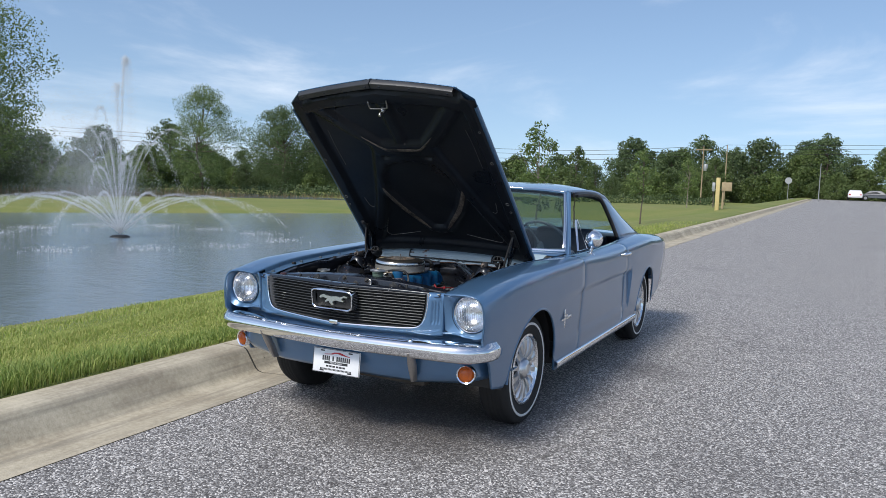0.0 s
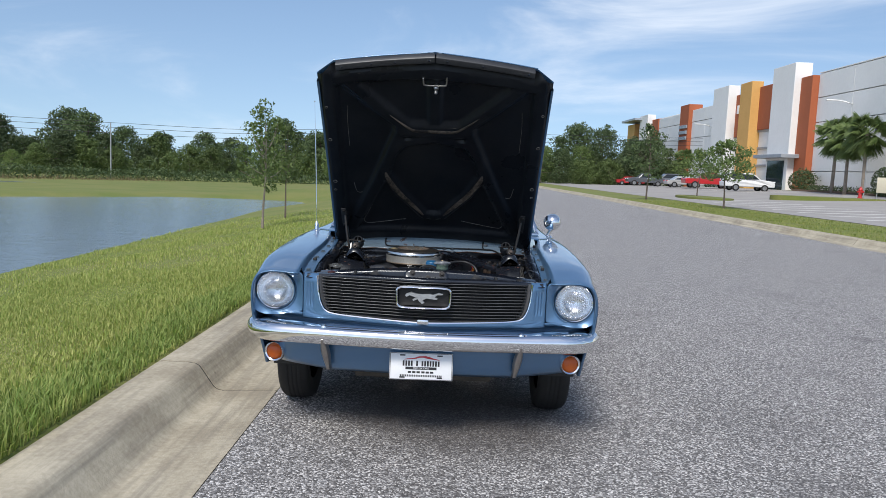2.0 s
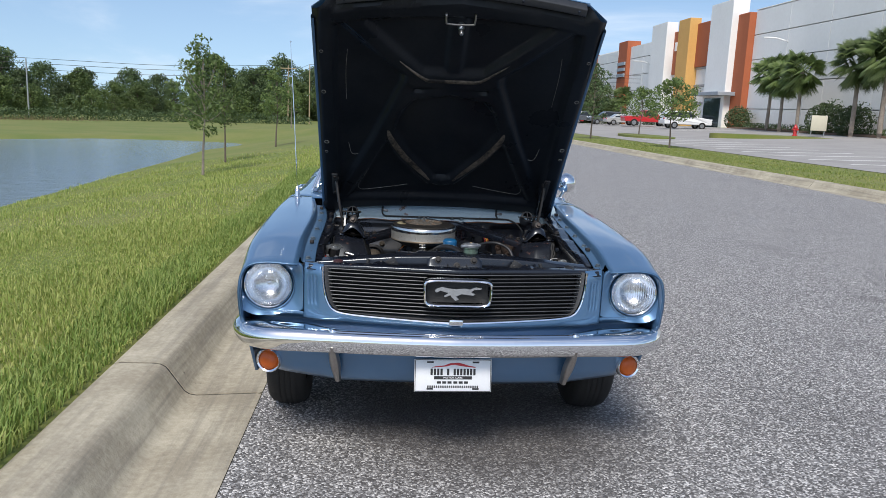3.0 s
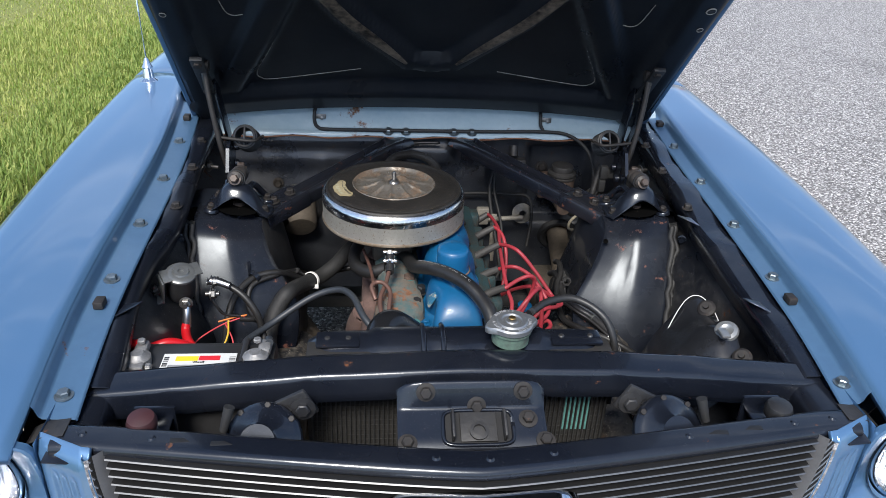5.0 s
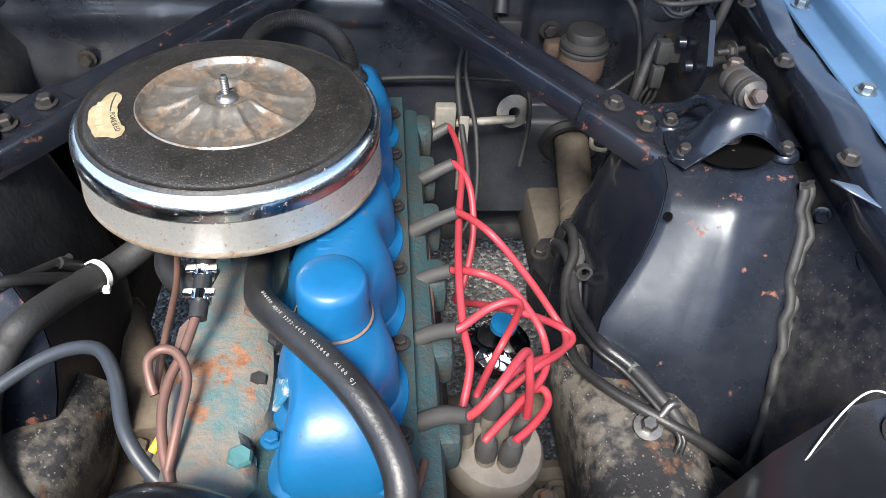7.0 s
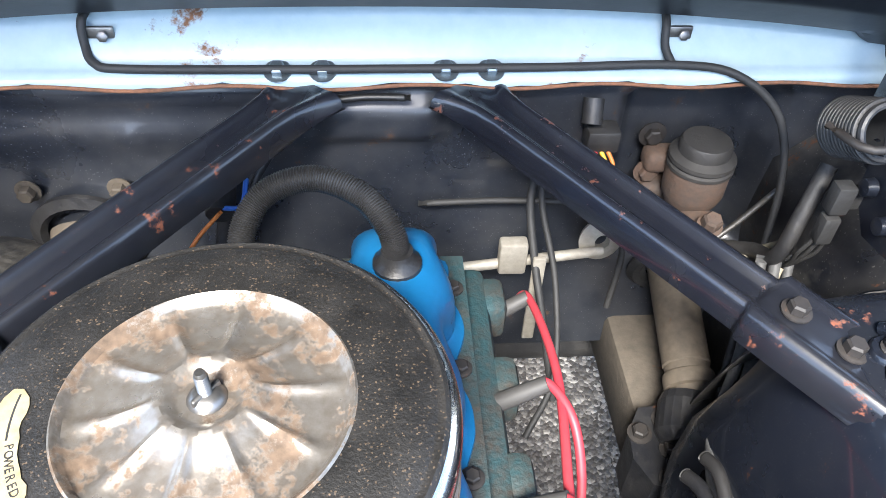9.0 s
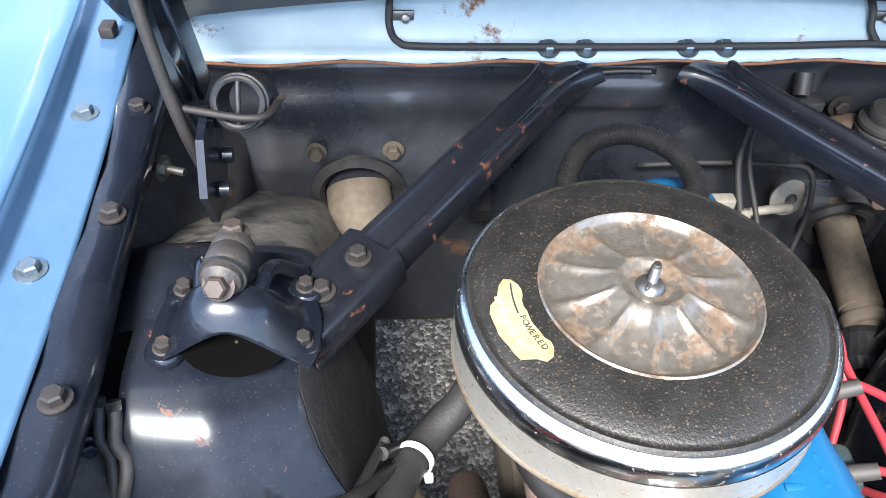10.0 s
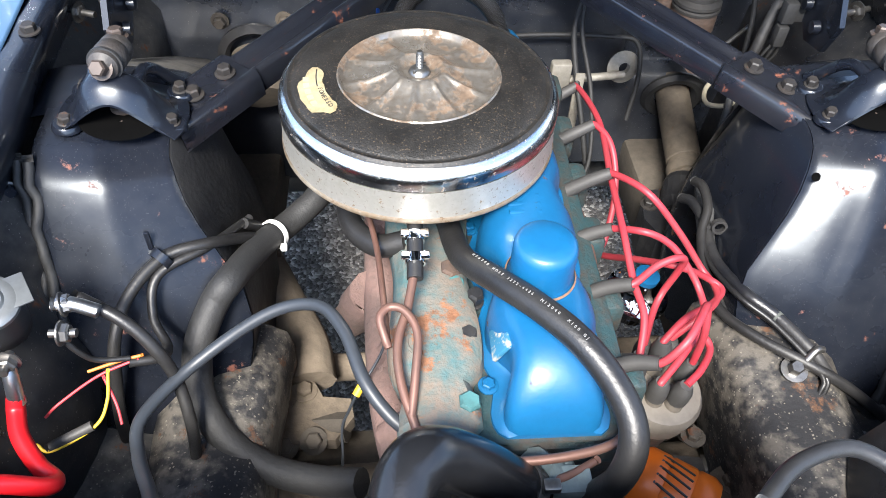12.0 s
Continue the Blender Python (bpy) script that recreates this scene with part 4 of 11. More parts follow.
for s in (-1, 1):
    bm = bmesh.new()   # windscreen pillar
    a, b = Vector((s * A_BASE[0], A_BASE[1], A_BASE[2] - 0.02)), Vector((s * A_TOP[0], A_TOP[1], A_TOP[2] + 0.01))
    for off in ((0, 0, 0),):
        loft(bm, [[p + Vector((s * dx, dy, dz)) for dx, dy, dz in ((-0.02, -0.02, 0), (0.012, -0.012, 0), (0.016, 0.02, 0), (-0.012, 0.03, 0))] for p in (a, a.lerp(b, 0.5), b)], True)
    part("windscreen_pillar", bm, BLUE, car)
    bm = bmesh.new()   # drip rail and roof side
    tube(bm, [(s * 0.578, 2.05, 1.268), (s * 0.596, 2.35, 1.272), (s * 0.600, 2.65, 1.262), (s * 0.594, 2.95, 1.222), (s * 0.60, 3.12, 1.17)], 0.013, 8, 6)
    part("drip_rail", bm, BLUE, car)
    bm = bmesh.new()   # sail panel behind the door glass
    inner = [(0.575, 3.05, 1.225), (0.580, 3.16, 1.190), (0.640, 3.42, 1.06), (0.690, 3.72, 0.950), (0.700, 3.80, 0.925)]
    outer = [(0.590, 2.84, 1.235), (0.622, 2.93, 1.150), (0.660, 3.00, 1.05), (0.700, 3.05, 0.955), (0.715, 3.06, 0.925)]
    rows = []
    for i in range(5):
        p, q = Vector(outer[i]), Vector(inner[i])
        rows.append([(s * v.x, v.y, v.z) for v in (p.lerp(q, t) + Vector((0.016 * math.sin(math.pi * t), 0, 0.006 * math.sin(math.pi * t))) for t in np.linspace(0, 1, 7))])
    loft(bm, rows)
    thicken(part("rear_pillar", bm, BLUE, car), 0.02)
    bm = bmesh.new()   # bright strip round the windscreen's side
    tube(bm, [(s * 0.700, 1.655, 0.925), (s * 0.635, 1.845, 1.10), (s * 0.560, 2.035, 1.266)], 0.011, 8, 5)
    part("windscreen_trim", bm, CHROME, car)
    bm = bmesh.new()   # quarter vent frame
    tube(bm, [(s * 0.735, 1.86, 0.912), (s * 0.665, 1.995, 1.095)], 0.007, 6, 2)
    tube(bm, [(s * 0.735, 2.06, 0.915), (s * 0.665, 2.02, 1.10)], 0.006, 6, 2)
    tube(bm, [(s * 0.735, 1.86, 0.912), (s * 0.738, 2.06, 0.915)], 0.006, 6, 2)
    part("vent_window_frame", bm, CHROME, car)
    bm = bmesh.new()   # dark seal and inner frame behind the door opening
    tube(bm, [(s * 0.598, 2.12, 1.250), (s * 0.606, 2.50, 1.252), (s * 0.600, 2.80, 1.222), (s * 0.650, 2.94, 1.08), (s * 0.705, 3.00, 0.94)], 0.016, 8, 6)
    part("window_seal", bm, RUBBER, car)

GLASS = glass_mat("tinted_glass", (0.62, 0.72, 0.66))
bm = bmesh.new()
rows = []
for t in np.linspace(0, 1, 7):
    hx = 0.705 + (0.560 - 0.705) * t
    rows.append([(hx * u, (1.50 + 0.16 * abs(u) ** 2.2) * (1 - t) + (2.00 + 0.04 * u * u) * t, 0.925 * (1 - t) + (1.285 - 0.02 * u * u) * t) for u in np.linspace(-1, 1, 15)])
loft(bm, rows)
ws = thicken(part("windscreen", bm, GLASS, car, "clear windscreen glass"), 0.005)
ws.visible_shadow = False
bm = bmesh.new()
tube(bm, [r for r in rows[-1]], 0.011, 8, 2)
tube(bm, [r for r in rows[0]], 0.012, 8, 2)
part("windscreen_trim", bm, CHROME, car)
bm = bmesh.new()
loft(bm, [[(hx * u, y - 0.06 * u * u, z) for u in np.linspace(-1, 1, 11)] for hx, y, z in ((0.555, 3.14, 1.245), (0.60, 3.42, 1.09), (0.63, 3.66, 0.95))])
bg = thicken(part("rear_window", bm, GLASS, car), 0.005)
bg.visible_shadow = False

# the glasshouse stands a little taller than drawn above
for ob in car.children:
    if ob.name.split(".")[0] in ("roof", "headliner", "windscreen_pillar", "drip_rail", "rear_pillar", "windscreen_trim", "vent_window_frame", "window_seal", "windscreen", "rear_window"):
        for v in ob.data.vertices:
            if v.co.z > 0.93:
                v.co.z = 0.93 + (v.co.z - 0.93) * 1.13

# ---- cabin ----
VINYL = pbr("blue_black_vinyl", (0.030, 0.045, 0.070), (0.022, 0.034, 0.055), rough=0.45, scale=9, fine=90, bump=0.15, bump_scale=220)
bm = bmesh.new()
box(bm, (0, 1.86, 0.83), (1.36, 0.34, 0.16), 0.05, seg=3)
part("dashboard", bm, VINYL, car, "dark padded dashboard")
bm = bmesh.new()
lathe(bm, [(0.186 + 0.011 * math.cos(a), 0.011 * math.sin(a)) for a in np.linspace(0, 2 * math.pi, 9)], (0.36, 2.13, 0.92), (0, 0.9, 0.45), 36)
rod(bm, (0.36, 2.13, 0.92), (0.36, 1.90, 0.80), 0.03)
for a in (0.0, 2.1, 4.2):
    u, v = frame_along((0, 0.9, 0.45))
    rod(bm, (0.36, 2.12, 0.915), Vector((0.36, 2.13, 0.92)) + 0.185 * (math.cos(a) * u + math.sin(a) * v), 0.008)
part("steering_wheel", bm, VINYL, car)
for x in (-0.34, 0.34):
    bm = bmesh.new()
    box(bm, (x, 2.45, 0.50), (0.54, 0.52, 0.18), 0.06, seg=3)
    box(bm, (x, 2.76, 0.76), (0.54, 0.16, 0.50), 0.06, Matrix.Translation((x, 2.76, 0.76)) @ Matrix.Rotation(radians(-14), 4, "X") @ Matrix.Translation((-x, -2.76, -0.76)), seg=3)
    part("front_seat", bm, VINYL, car, "dark blue vinyl bucket seat")
bm = bmesh.new()
box(bm, (0, 3.25, 0.66), (1.1, 0.18, 0.56), 0.06, seg=3)
part("rear_seat", bm, VINYL, car)
bm = bmesh.new()
box(bm, (0, 3.50, 0.915), (1.22, 0.44, 0.02), 0.008)
part("parcel_shelf", bm, VINYL, car)
bm = bmesh.new()
box(bm, (0, 1.70, 0.60), (1.40, 0.03, 0.62), 0.01)
part("toe_board", bm, BLACK_OLD, car)
for s in (-1, 1):
    bm = bmesh.new()
    box(bm, (s * 0.715, 2.25, 0.62), (0.04, 1.1, 0.52), 0.015)
    part("door_lining", bm, VINYL, car)

# mirror, door handles, badges
bm = bmesh.new()
lathe(bm, [(0, -0.055), (0.022, -0.052), (0.045, -0.038), (0.058, -0.012), (0.061, 0.012), (0.055, 0.016), (0, 0.014)], (0.835, 1.885, 1.000), (-0.1, 1, 0.05), 26)
mirror = part("door_mirror", bm, CHROME, car, "round chrome door mirror")
bm = bmesh.new()
tube(bm, [(0.805, 1.90, 0.895), (0.818, 1.895, 0.93), (0.833, 1.885, 0.957)], (0.014, 0.009), 8, 5)
lathe(bm, [(0, 0), (0.03, 0), (0.024, 0.01), (0.014, 0.016), (0, 0.016)], (0.812, 1.90, 0.893), (0.2, 0, 1), 14)
part("mirror_arm", bm, CHROME, mirror)
for s in (-1, 1):
    bm = bmesh.new()
    tube(bm, [(s * 0.860, 2.56, 0.838), (s * 0.898, 2.575, 0.842), (s * 0.900, 2.65, 0.843), (s * 0.898, 2.70, 0.842), (s * 0.862, 2.715, 0.838)], 0.010, 8, 5)
    lathe(bm, [(0, 0), (0.016, 0), (0.016, 0.02), (0.012, 0.026), (0, 0.026)], (s * 0.862, 2.735, 0.835), (s, 0, 0), 14)
    part("door_handle", bm, CHROME, car, "chrome door handle")
    bm = bmesh.new()   # running emblem on the fender: a bar with an upright staff
    box(bm, (s * 0.866, 1.26, 0.545), (0.006, 0.17, 0.012), 0.003)
    box(bm, (s * 0.867, 1.235, 0.55), (0.006, 0.016, 0.115), 0.003)
    box(bm, (s * 0.867, 1.255, 0.562), (0.005, 0.06, 0.02), 0.003)
    for k in range(5):
        box(bm, (s * 0.866, 1.285 + 0.018 * k, 0.548), (0.004, 0.010, 0.022), 0.002)
    part("fender_emblem", bm, CHROME, car, "small chrome fender emblem")

# cowl top with its grille of slots, and wiper pivots
bm = bmesh.new()
loft(bm, [[(hx * u, y + 0.11 * (abs(u) ** 2.2), z - 0.012 * u * u) for u in np.linspace(-1, 1, 21)] for hx, y, z in ((0.700, 1.405, 0.918), (0.705, 1.44, 0.923), (0.712, 1.50, 0.927), (0.715, 1.545, 0.928))])
cowl_top = thicken(part("cowl_top", bm, BLUE, car, "light blue cowl panel"), 0.01)
bm = bmesh.new()
for i in range(46):
    x = -0.36 + 0.016 * i
    box(bm, (x, 1.452 + 0.11 * abs(x / 0.705) ** 2.2, 0.9285 - 0.012 * (x / 0.7) ** 2), (0.006, 0.03, 0.004))
part("cowl_vent_slots", bm, BLACK, cowl_top)
for x in (-0.36, 0.30):
    bm = bmesh.new()
    lathe(bm, [(0, 0), (0.022, 0), (0.018, 0.02), (0.010, 0.04), (0, 0.045)], (x, 1.56, 0.928), (0, -0.3, 1), 14)
    tube(bm, [(x, 1.555, 0.955), (x - 0.15, 1.60, 0.965), (x - 0.32, 1.62, 0.968)], 0.005, 6, 4)
    part("wiper", bm, CHROME, car)

# aerial on the passenger-side fender
bm = bmesh.new()
lathe(bm, [(0, -0.005), (0.030, -0.005), (0.027, 0.006), (0.016, 0.014), (0.013, 0.040), (0.016, 0.044), (0.010, 0.056), (0.005, 0.07), (0, 0.07)], (-0.785, 1.53, 0.893), (-0.05, 0.1, 1), 18)
aerial = part("radio_aerial", bm, CHROME, car, "thin chrome radio aerial on the fender")
bm = bmesh.new()
tube(bm, [(-0.788, 1.537, 0.955), (-0.815, 1.60, 1.35), (-0.845, 1.66, 1.76)], (0.0028, 0.0016), 6, 3)
part("mast", bm, CHROME, aerial)
bm = bmesh.new()
bmesh.ops.create_uvsphere(bm, u_segments=8, v_segments=6, radius=0.005, matrix=Matrix.Translation((-0.845, 1.66, 1.762)))
part("tip", bm, CHROME, aerial)

# ---- wheels ----
def wheel():
    root = new("wheel")
    root.parent = car
    bm = bmesh.new()
    prof = [(0.205, -0.070), (0.225, -0.080), (0.262, -0.088), (0.296, -0.084), (0.311, -0.070), (0.316, -0.045), (0.317, 0.0), (0.316, 0.045), (0.311, 0.070), (0.296, 0.084), (0.262, 0.088), (0.225, 0.080), (0.205, 0.070)]
    lathe(bm, prof, (0, 0, 0), (1, 0, 0), 56)
    for g in (-0.036, -0.012, 0.012, 0.036):
        lathe(bm, [(0.3195, g - 0.010), (0.3205, g - 0.007), (0.3205, g + 0.007), (0.3195, g + 0.010)], (0, 0, 0), (1, 0, 0), 56)
    tyre = part("tyre", bm, TYRE, root, "black rubber tyre with a narrow white band")
    bm = bmesh.new()
    lathe(bm, [(0.256, 0.0880), (0.258, 0.0905), (0.268, 0.0905), (0.2705, 0.0880)], (0, 0, 0), (1, 0, 0), 56)
    part("white_band", bm, WHITE, root, "narrow white tyre band")
    bm = bmesh.new()
    lathe(bm, [(0.204, 0.055), (0.207, 0.070), (0.204, 0.078), (0.192, 0.080), (0.182, 0.070), (0.176, 0.050), (0.12, 0.046), (0, 0.046)], (0, 0, 0), (1, 0, 0), 48)
    part("rim", bm, CHROME, root, "bright steel rim")
    spokes = []
    for k in range(14):
        bm = bmesh.new()
        a = 2 * math.pi * k / 14
        m = Matrix.Rotation(a, 4, "X")
        lo = [(0.062, 0.064, 0.010), (0.076, 0.110, 0.016), (0.072, 0.168, 0.023), (0.062, 0.178, 0.024)]
        pts = [[m @ Vector((x + dx, w * sgn, r)) for sgn, dx in ((-1, -0.018), (-0.7, 0.0), (0.7, 0.0), (1, -0.018))] for x, r, w in lo]
        loft(bm, pts)
        spokes.append(bm)
    bm = bmesh.new()
    lathe(bm, [(0.066, 0.050), (0.062, 0.070), (0.050, 0.086), (0.034, 0.094), (0.030, 0.090), (0, 0.094)], (0, 0, 0), (1, 0, 0), 32)
    cover_ob = part("wheel_cover", bm, ALUM, root, "satin wheel cover with wide radial spokes")
    for sb in spokes:
        part("cover_spoke", sb, ALUM, cover_ob)
    bm = bmesh.new()
    lathe(bm, [(0, 0.045), (0.178, 0.049), (0.178, 0.040)], (0, 0, 0), (1, 0, 0), 32)
    part("cover_recess", bm, BLACK, root)
    return root


w0 = wheel()
w0.matrix_basis = pose(0.715, AXLES[0], WHEEL_Z, 0, 0, 0)
for x, y, rz in ((-0.715, AXLES[0], 180), (0.715, AXLES[1], 0), (-0.715, AXLES[1], 180)):
    copy_thing(w0, pose(x, y, WHEEL_Z, 15, 0, rz))


# ---- front end ----
def front_y(x):
    """How far back the nose lies at x: a shallow arrow."""
    a = abs(x)
    return 0.015 + 0.075 * (a / 0.53) ** 1.25 if a < 0.53 else 0.09 + 0.05 * (a - 0.53)


GRILLE_BLACK = pbr("grille_black", (0.005, 0.005, 0.0055), (0.008, 0.008, 0.0085), rough=0.6, scale=30, fine=200)
grille = tagged(new("grille"), "")
grille.parent = car
bm = bmesh.new()   # dark backing
loft(bm, [[(x, front_y(x) + 0.055, z) for x in np.linspace(-0.51, 0.51, 31)] for z in (0.635, 0.70, 0.76, 0.815)])
part("grille_backing", bm, GRILLE_BLACK, grille)


SURROUND = [(-0.522, 0.812), (-0.521, 0.77), (-0.515, 0.72), (-0.502, 0.672), (-0.478, 0.640), (-0.43, 0.626), (-0.30, 0.619), (0, 0.612)]


def grille_half(z):
    for (xa, za), (xb, zb) in zip(SURROUND, SURROUND[1:]):
        if z >= zb:
            return -(xa + (xb - xa) * (za - z) / (za - zb)) - 0.024
    return 0.3


for i in range(12):
    z = 0.642 + i * 0.0147
    hx = grille_half(z)
    bm = bmesh.new()
    loft(bm, [[(x, front_y(x) + dy, z + dz) for dy, dz in ((0.0165, 0.0011), (0.0140, 0.0016), (0.0125, 0.0), (0.0140, -0.0016), (0.0165, -0.0011))] for x in np.linspace(-hx, hx, 33)])
    bar_ob = part("grille_bar", bm, pbr("grille_bar_metal", (0.17, 0.173, 0.177), (0.12, 0.122, 0.125), rough=0.42, metal=0.9, scale=20, fine=200), grille, "thin bright grille bar")
    bm = bmesh.new()
    loft(bm, [[(x, front_y(x) + dy, z + dz) for dy, dz in ((0.016, 0.0012), (0.040, 0.0012), (0.040, -0.0012), (0.016, -0.0012))] for x in np.linspace(-hx, hx, 33)], True)
    part("bar_web", bm, GRILLE_BLACK, bar_ob)
bm = bmesh.new()   # bright surround: sides and foot
path = SURROUND + [(-x, z) for x, z in SURROUND[-2::-1]]
pp = smooth_path([(x, 0, z) for x, z in path], 6)
cx, cz = 0.0, 0.74
SLOPE = pbr("brushed_surround", (0.15, 0.15, 0.155), (0.115, 0.115, 0.12), rough=0.45, metal=0.5, scale=12, fine=250)


def surround(sec):
    rows = []
    for i, q in enumerate(pp):
        d = (pp[min(i + 1, len(pp) - 1)] - pp[max(i - 1, 0)]).normalized()
        inward = Vector((d.z, 0, -d.x))
        if (Vector((cx, 0, cz)) - q).dot(inward) < 0:
            inward = -inward
        low = abs(inward.z)
        rows.append([(q.x + inward.x * w, front_y(q.x) + dy * (1 + 0.5 * low if w > 0.012 else 1), q.z + inward.z * w * (1 - 0.5 * low if w > 0.012 else 1)) for w, dy in sec])
    return rows


loft(bm, surround(((-0.005, 0.022), (-0.003, 0.004), (0.002, -0.001), (0.007, 0.001), (0.010, 0.008))))
part("grille_surround", bm, CHROME, grille, "bright chrome grille surround")
bm = bmesh.new()
loft(bm, surround(((0.010, 0.008), (0.013, 0.010), (0.026, 0.024), (0.032, 0.030), (0.033, 0.056))))
part("surround_slope", bm, SLOPE, grille, "brushed grey inner slope of the surround")
# centre badge: a rounded frame with a running figure
bm = bmesh.new()
rows = []
for hx_, hz_, dy in ((0.131, 0.055, 0.035), (0.131, 0.055, -0.008), (0.1295, 0.0535, -0.016), (0.126, 0.050, -0.019), (0.1225, 0.0465, -0.016), (0.121, 0.045, 0.022)):
    ring = []
    for k in range(56):
        a = 2 * math.pi * (k + 0.5) / 56
        q = (abs(math.cos(a)) ** 7 + abs(math.sin(a)) ** 7) ** (-1 / 7)
        lean = 0.004 * (math.sin(a) * q)
        ring.append((hx_ * math.cos(a) * q * (1 + 0.02 * math.sin(a) * q), dy - lean, 0.742 + hz_ * math.sin(a) * q))
    rows.append(ring)
vs = loft(bm, rows, True)
part("badge_frame", bm, CHROME, grille, "chrome badge frame in the grille")
bm = bmesh.new()
box(bm, (0, 0.020, 0.742), (0.238, 0.008, 0.086), 0.003)
part("badge_panel", bm, GRILLE_BLACK, grille)
bm = bmesh.new()   # plain running animal shape in relief
HORSE = [(-0.088, 0.748), (-0.082, 0.757), (-0.060, 0.765), (-0.040, 0.760), (-0.010, 0.757), (0.025, 0.760), (0.045, 0.757), (0.070, 0.766), (0.092, 0.762), (0.088, 0.757), (0.062, 0.755), (0.052, 0.745), (0.068, 0.738), (0.060, 0.733), (0.035, 0.736), (0.015, 0.738), (-0.006, 0.728), (0.006, 0.716), (-0.008, 0.712), (-0.022, 0.724), (-0.028, 0.733), (-0.048, 0.724), (-0.052, 0.730), (-0.036, 0.741), (-0.050, 0.745), (-0.066, 0.750), (-0.080, 0.742)]
m = Matrix.Translation((0, 0.010, 0)) @ Matrix.Rotation(radians(90), 4, "X")
prism(bm, HORSE, -0.006, 0.012, m)
part("badge_figure", bm, ALUM, grille, "running animal shape in chrome")
bm = bmesh.new()
box(bm, (0, front_y(0) - 0.002, 0.622), (0.055, 0.02, 0.024), 0.005)
part("surround_joint", bm, CHROME, grille)

# blue nose panels: gills beside the grille, lamp surrounds, lower apron, upper rail
for s in (-1, 1):
    bm = bmesh.new()
    rows = []
    for u in np.linspace(0, 1, 38):
        row = []
        for z in (0.600, 0.612, 0.625, 0.64, 0.654, 0.662, 0.672, 0.69, 0.715, 0.74, 0.758, 0.768, 0.776, 0.795, 0.808, 0.818):
            x0 = grille_half(max(z, 0.6125)) + 0.018
            x = x0 + (0.5925 - x0) * u
            g = (x - 0.537) / 0.014
            slot = math.sin((g % 1.0) * math.pi) ** 2 if 0 < g < 3 else 0
            row.append((s * x, front_y(min(x, 0.53)) + 0.5 * max(0.0, x - 0.53) + 0.001 + 0.007 * slot * max(0.0, 1 - abs((z - 0.715) / 0.056) ** 8) + 0.02 * max(0.0, (z - 0.80) / 0.02), z))
        rows.append(row)
    loft(bm, rows)
    thicken(part("grille_side_panel", bm, BLUE, car), 0.006)
    # lamp surround: a dished face from a round mouth out to the fender's edge
    HX, HZ = 0.735, 0.722
    sec = side_section(0.085)
    outline = [(x, z) for x, _, z in sec if z > 0.625] + [(0.812, 0.612), (0.79, 0.604), (0.74, 0.604), (0.68, 0.609), (0.62, 0.617), (0.596, 0.622), (0.594, 0.66), (0.594, 0.70), (0.594, 0.74), (0.594, 0.78), (0.596, 0.81)]
    polar = sorted((math.atan2(z - HZ, x - HX) % (2 * math.pi), math.hypot(x - HX, z - HZ)) for x, z in outline)
    polar = [(polar[-1][0] - 2 * math.pi, polar[-1][1])] + polar + [(polar[0][0] + 2 * math.pi, polar[0][1])]
    bm = bmesh.new()
    n = 72
    rings = []
    for f in (-0.02, 0.0, 0.06, 0.2, 0.4, 0.6, 0.8, 0.92, 0.98, 1.0):
        ring = []
        for k in range(n):
            a = 2 * math.pi * k / n
            ro = float(np.interp(a, [q[0] for q in polar], [q[1] for q in polar]))
            ca_, sa_ = math.cos(a), math.sin(a)
            # the face leans back towards its foot and towards the grille
            edge = 0.088 + 0.034 * max(0.0, -sa_) + 0.034 * max(0.0, -ca_) * (1 - 0.7 * max(0, sa_)) + 0.01 * max(0.0, ca_)
            r = 0.0985 + (ro - 0.0985) * max(f, 0.0)
            yy = 0.150 - (0.150 - edge) * max(0.0, f) ** 0.75
            if f < 0:
                yy = 0.175
            if f > 0.97:
                yy += 0.004 if f < 1 else 0.016
            ring.append((s * (HX + ca_ * r), yy, HZ + sa_ * r))
        rings.append(ring)
    loft(bm, rings, True)
    part("headlight_surround", bm, BLUE, car, "light blue headlight surround")
    # sheet that closes the surround's back
    bm = bmesh.new()
    loft(bm, [[(s * 0.594, y, z) for y in (0.118, 0.30)] for z in (0.61, 0.71, 0.815)])
    part("surround_return", bm, BLUE, car)
    # round sealed-beam lamp
    lamp = new("headlight")
    lamp.parent = car
    bm = bmesh.new()
    lathe(bm, [(0.104, 0.02), (0.104, -0.035), (0.099, -0.040), (0.095, -0.020), (0.093, 0.0)], (s * HX, 0.160, HZ), (0, -1, 0), 48)
    part("bucket", bm, BLACK, lamp)
    bm = bmesh.new()
    lathe(bm, [(0.0955, -0.002), (0.0955, 0.012), (0.0925, 0.017), (0.0890, 0.014), (0.0880, 0.0)], (s * HX, 0.160, HZ), (0, -1, 0), 48)
    part("lamp_ring", bm, CHROME, lamp, "chrome headlight ring")
    bm = bmesh.new()
    lathe(bm, [(0.088, 0.0), (0.080, -0.02), (0.060, -0.045), (0.030, -0.060), (0.0, -0.064)], (s * HX, 0.160, HZ), (0, -1, 0), 40)
    bmesh.ops.create_uvsphere(bm, u_segments=12, v_segments=8, radius=0.012, matrix=Matrix.Translation((s * HX, 0.185, HZ)))
    part("reflector", bm, pbr("lamp_reflector", (0.86, 0.87, 0.89), (0.74, 0.76, 0.78), rough=0.20, metal=1.0, scale=30, fine=80, bump=0.1, bump_scale=60), lamp, "silvered reflector")
    bm = bmesh.new()
    rows = []
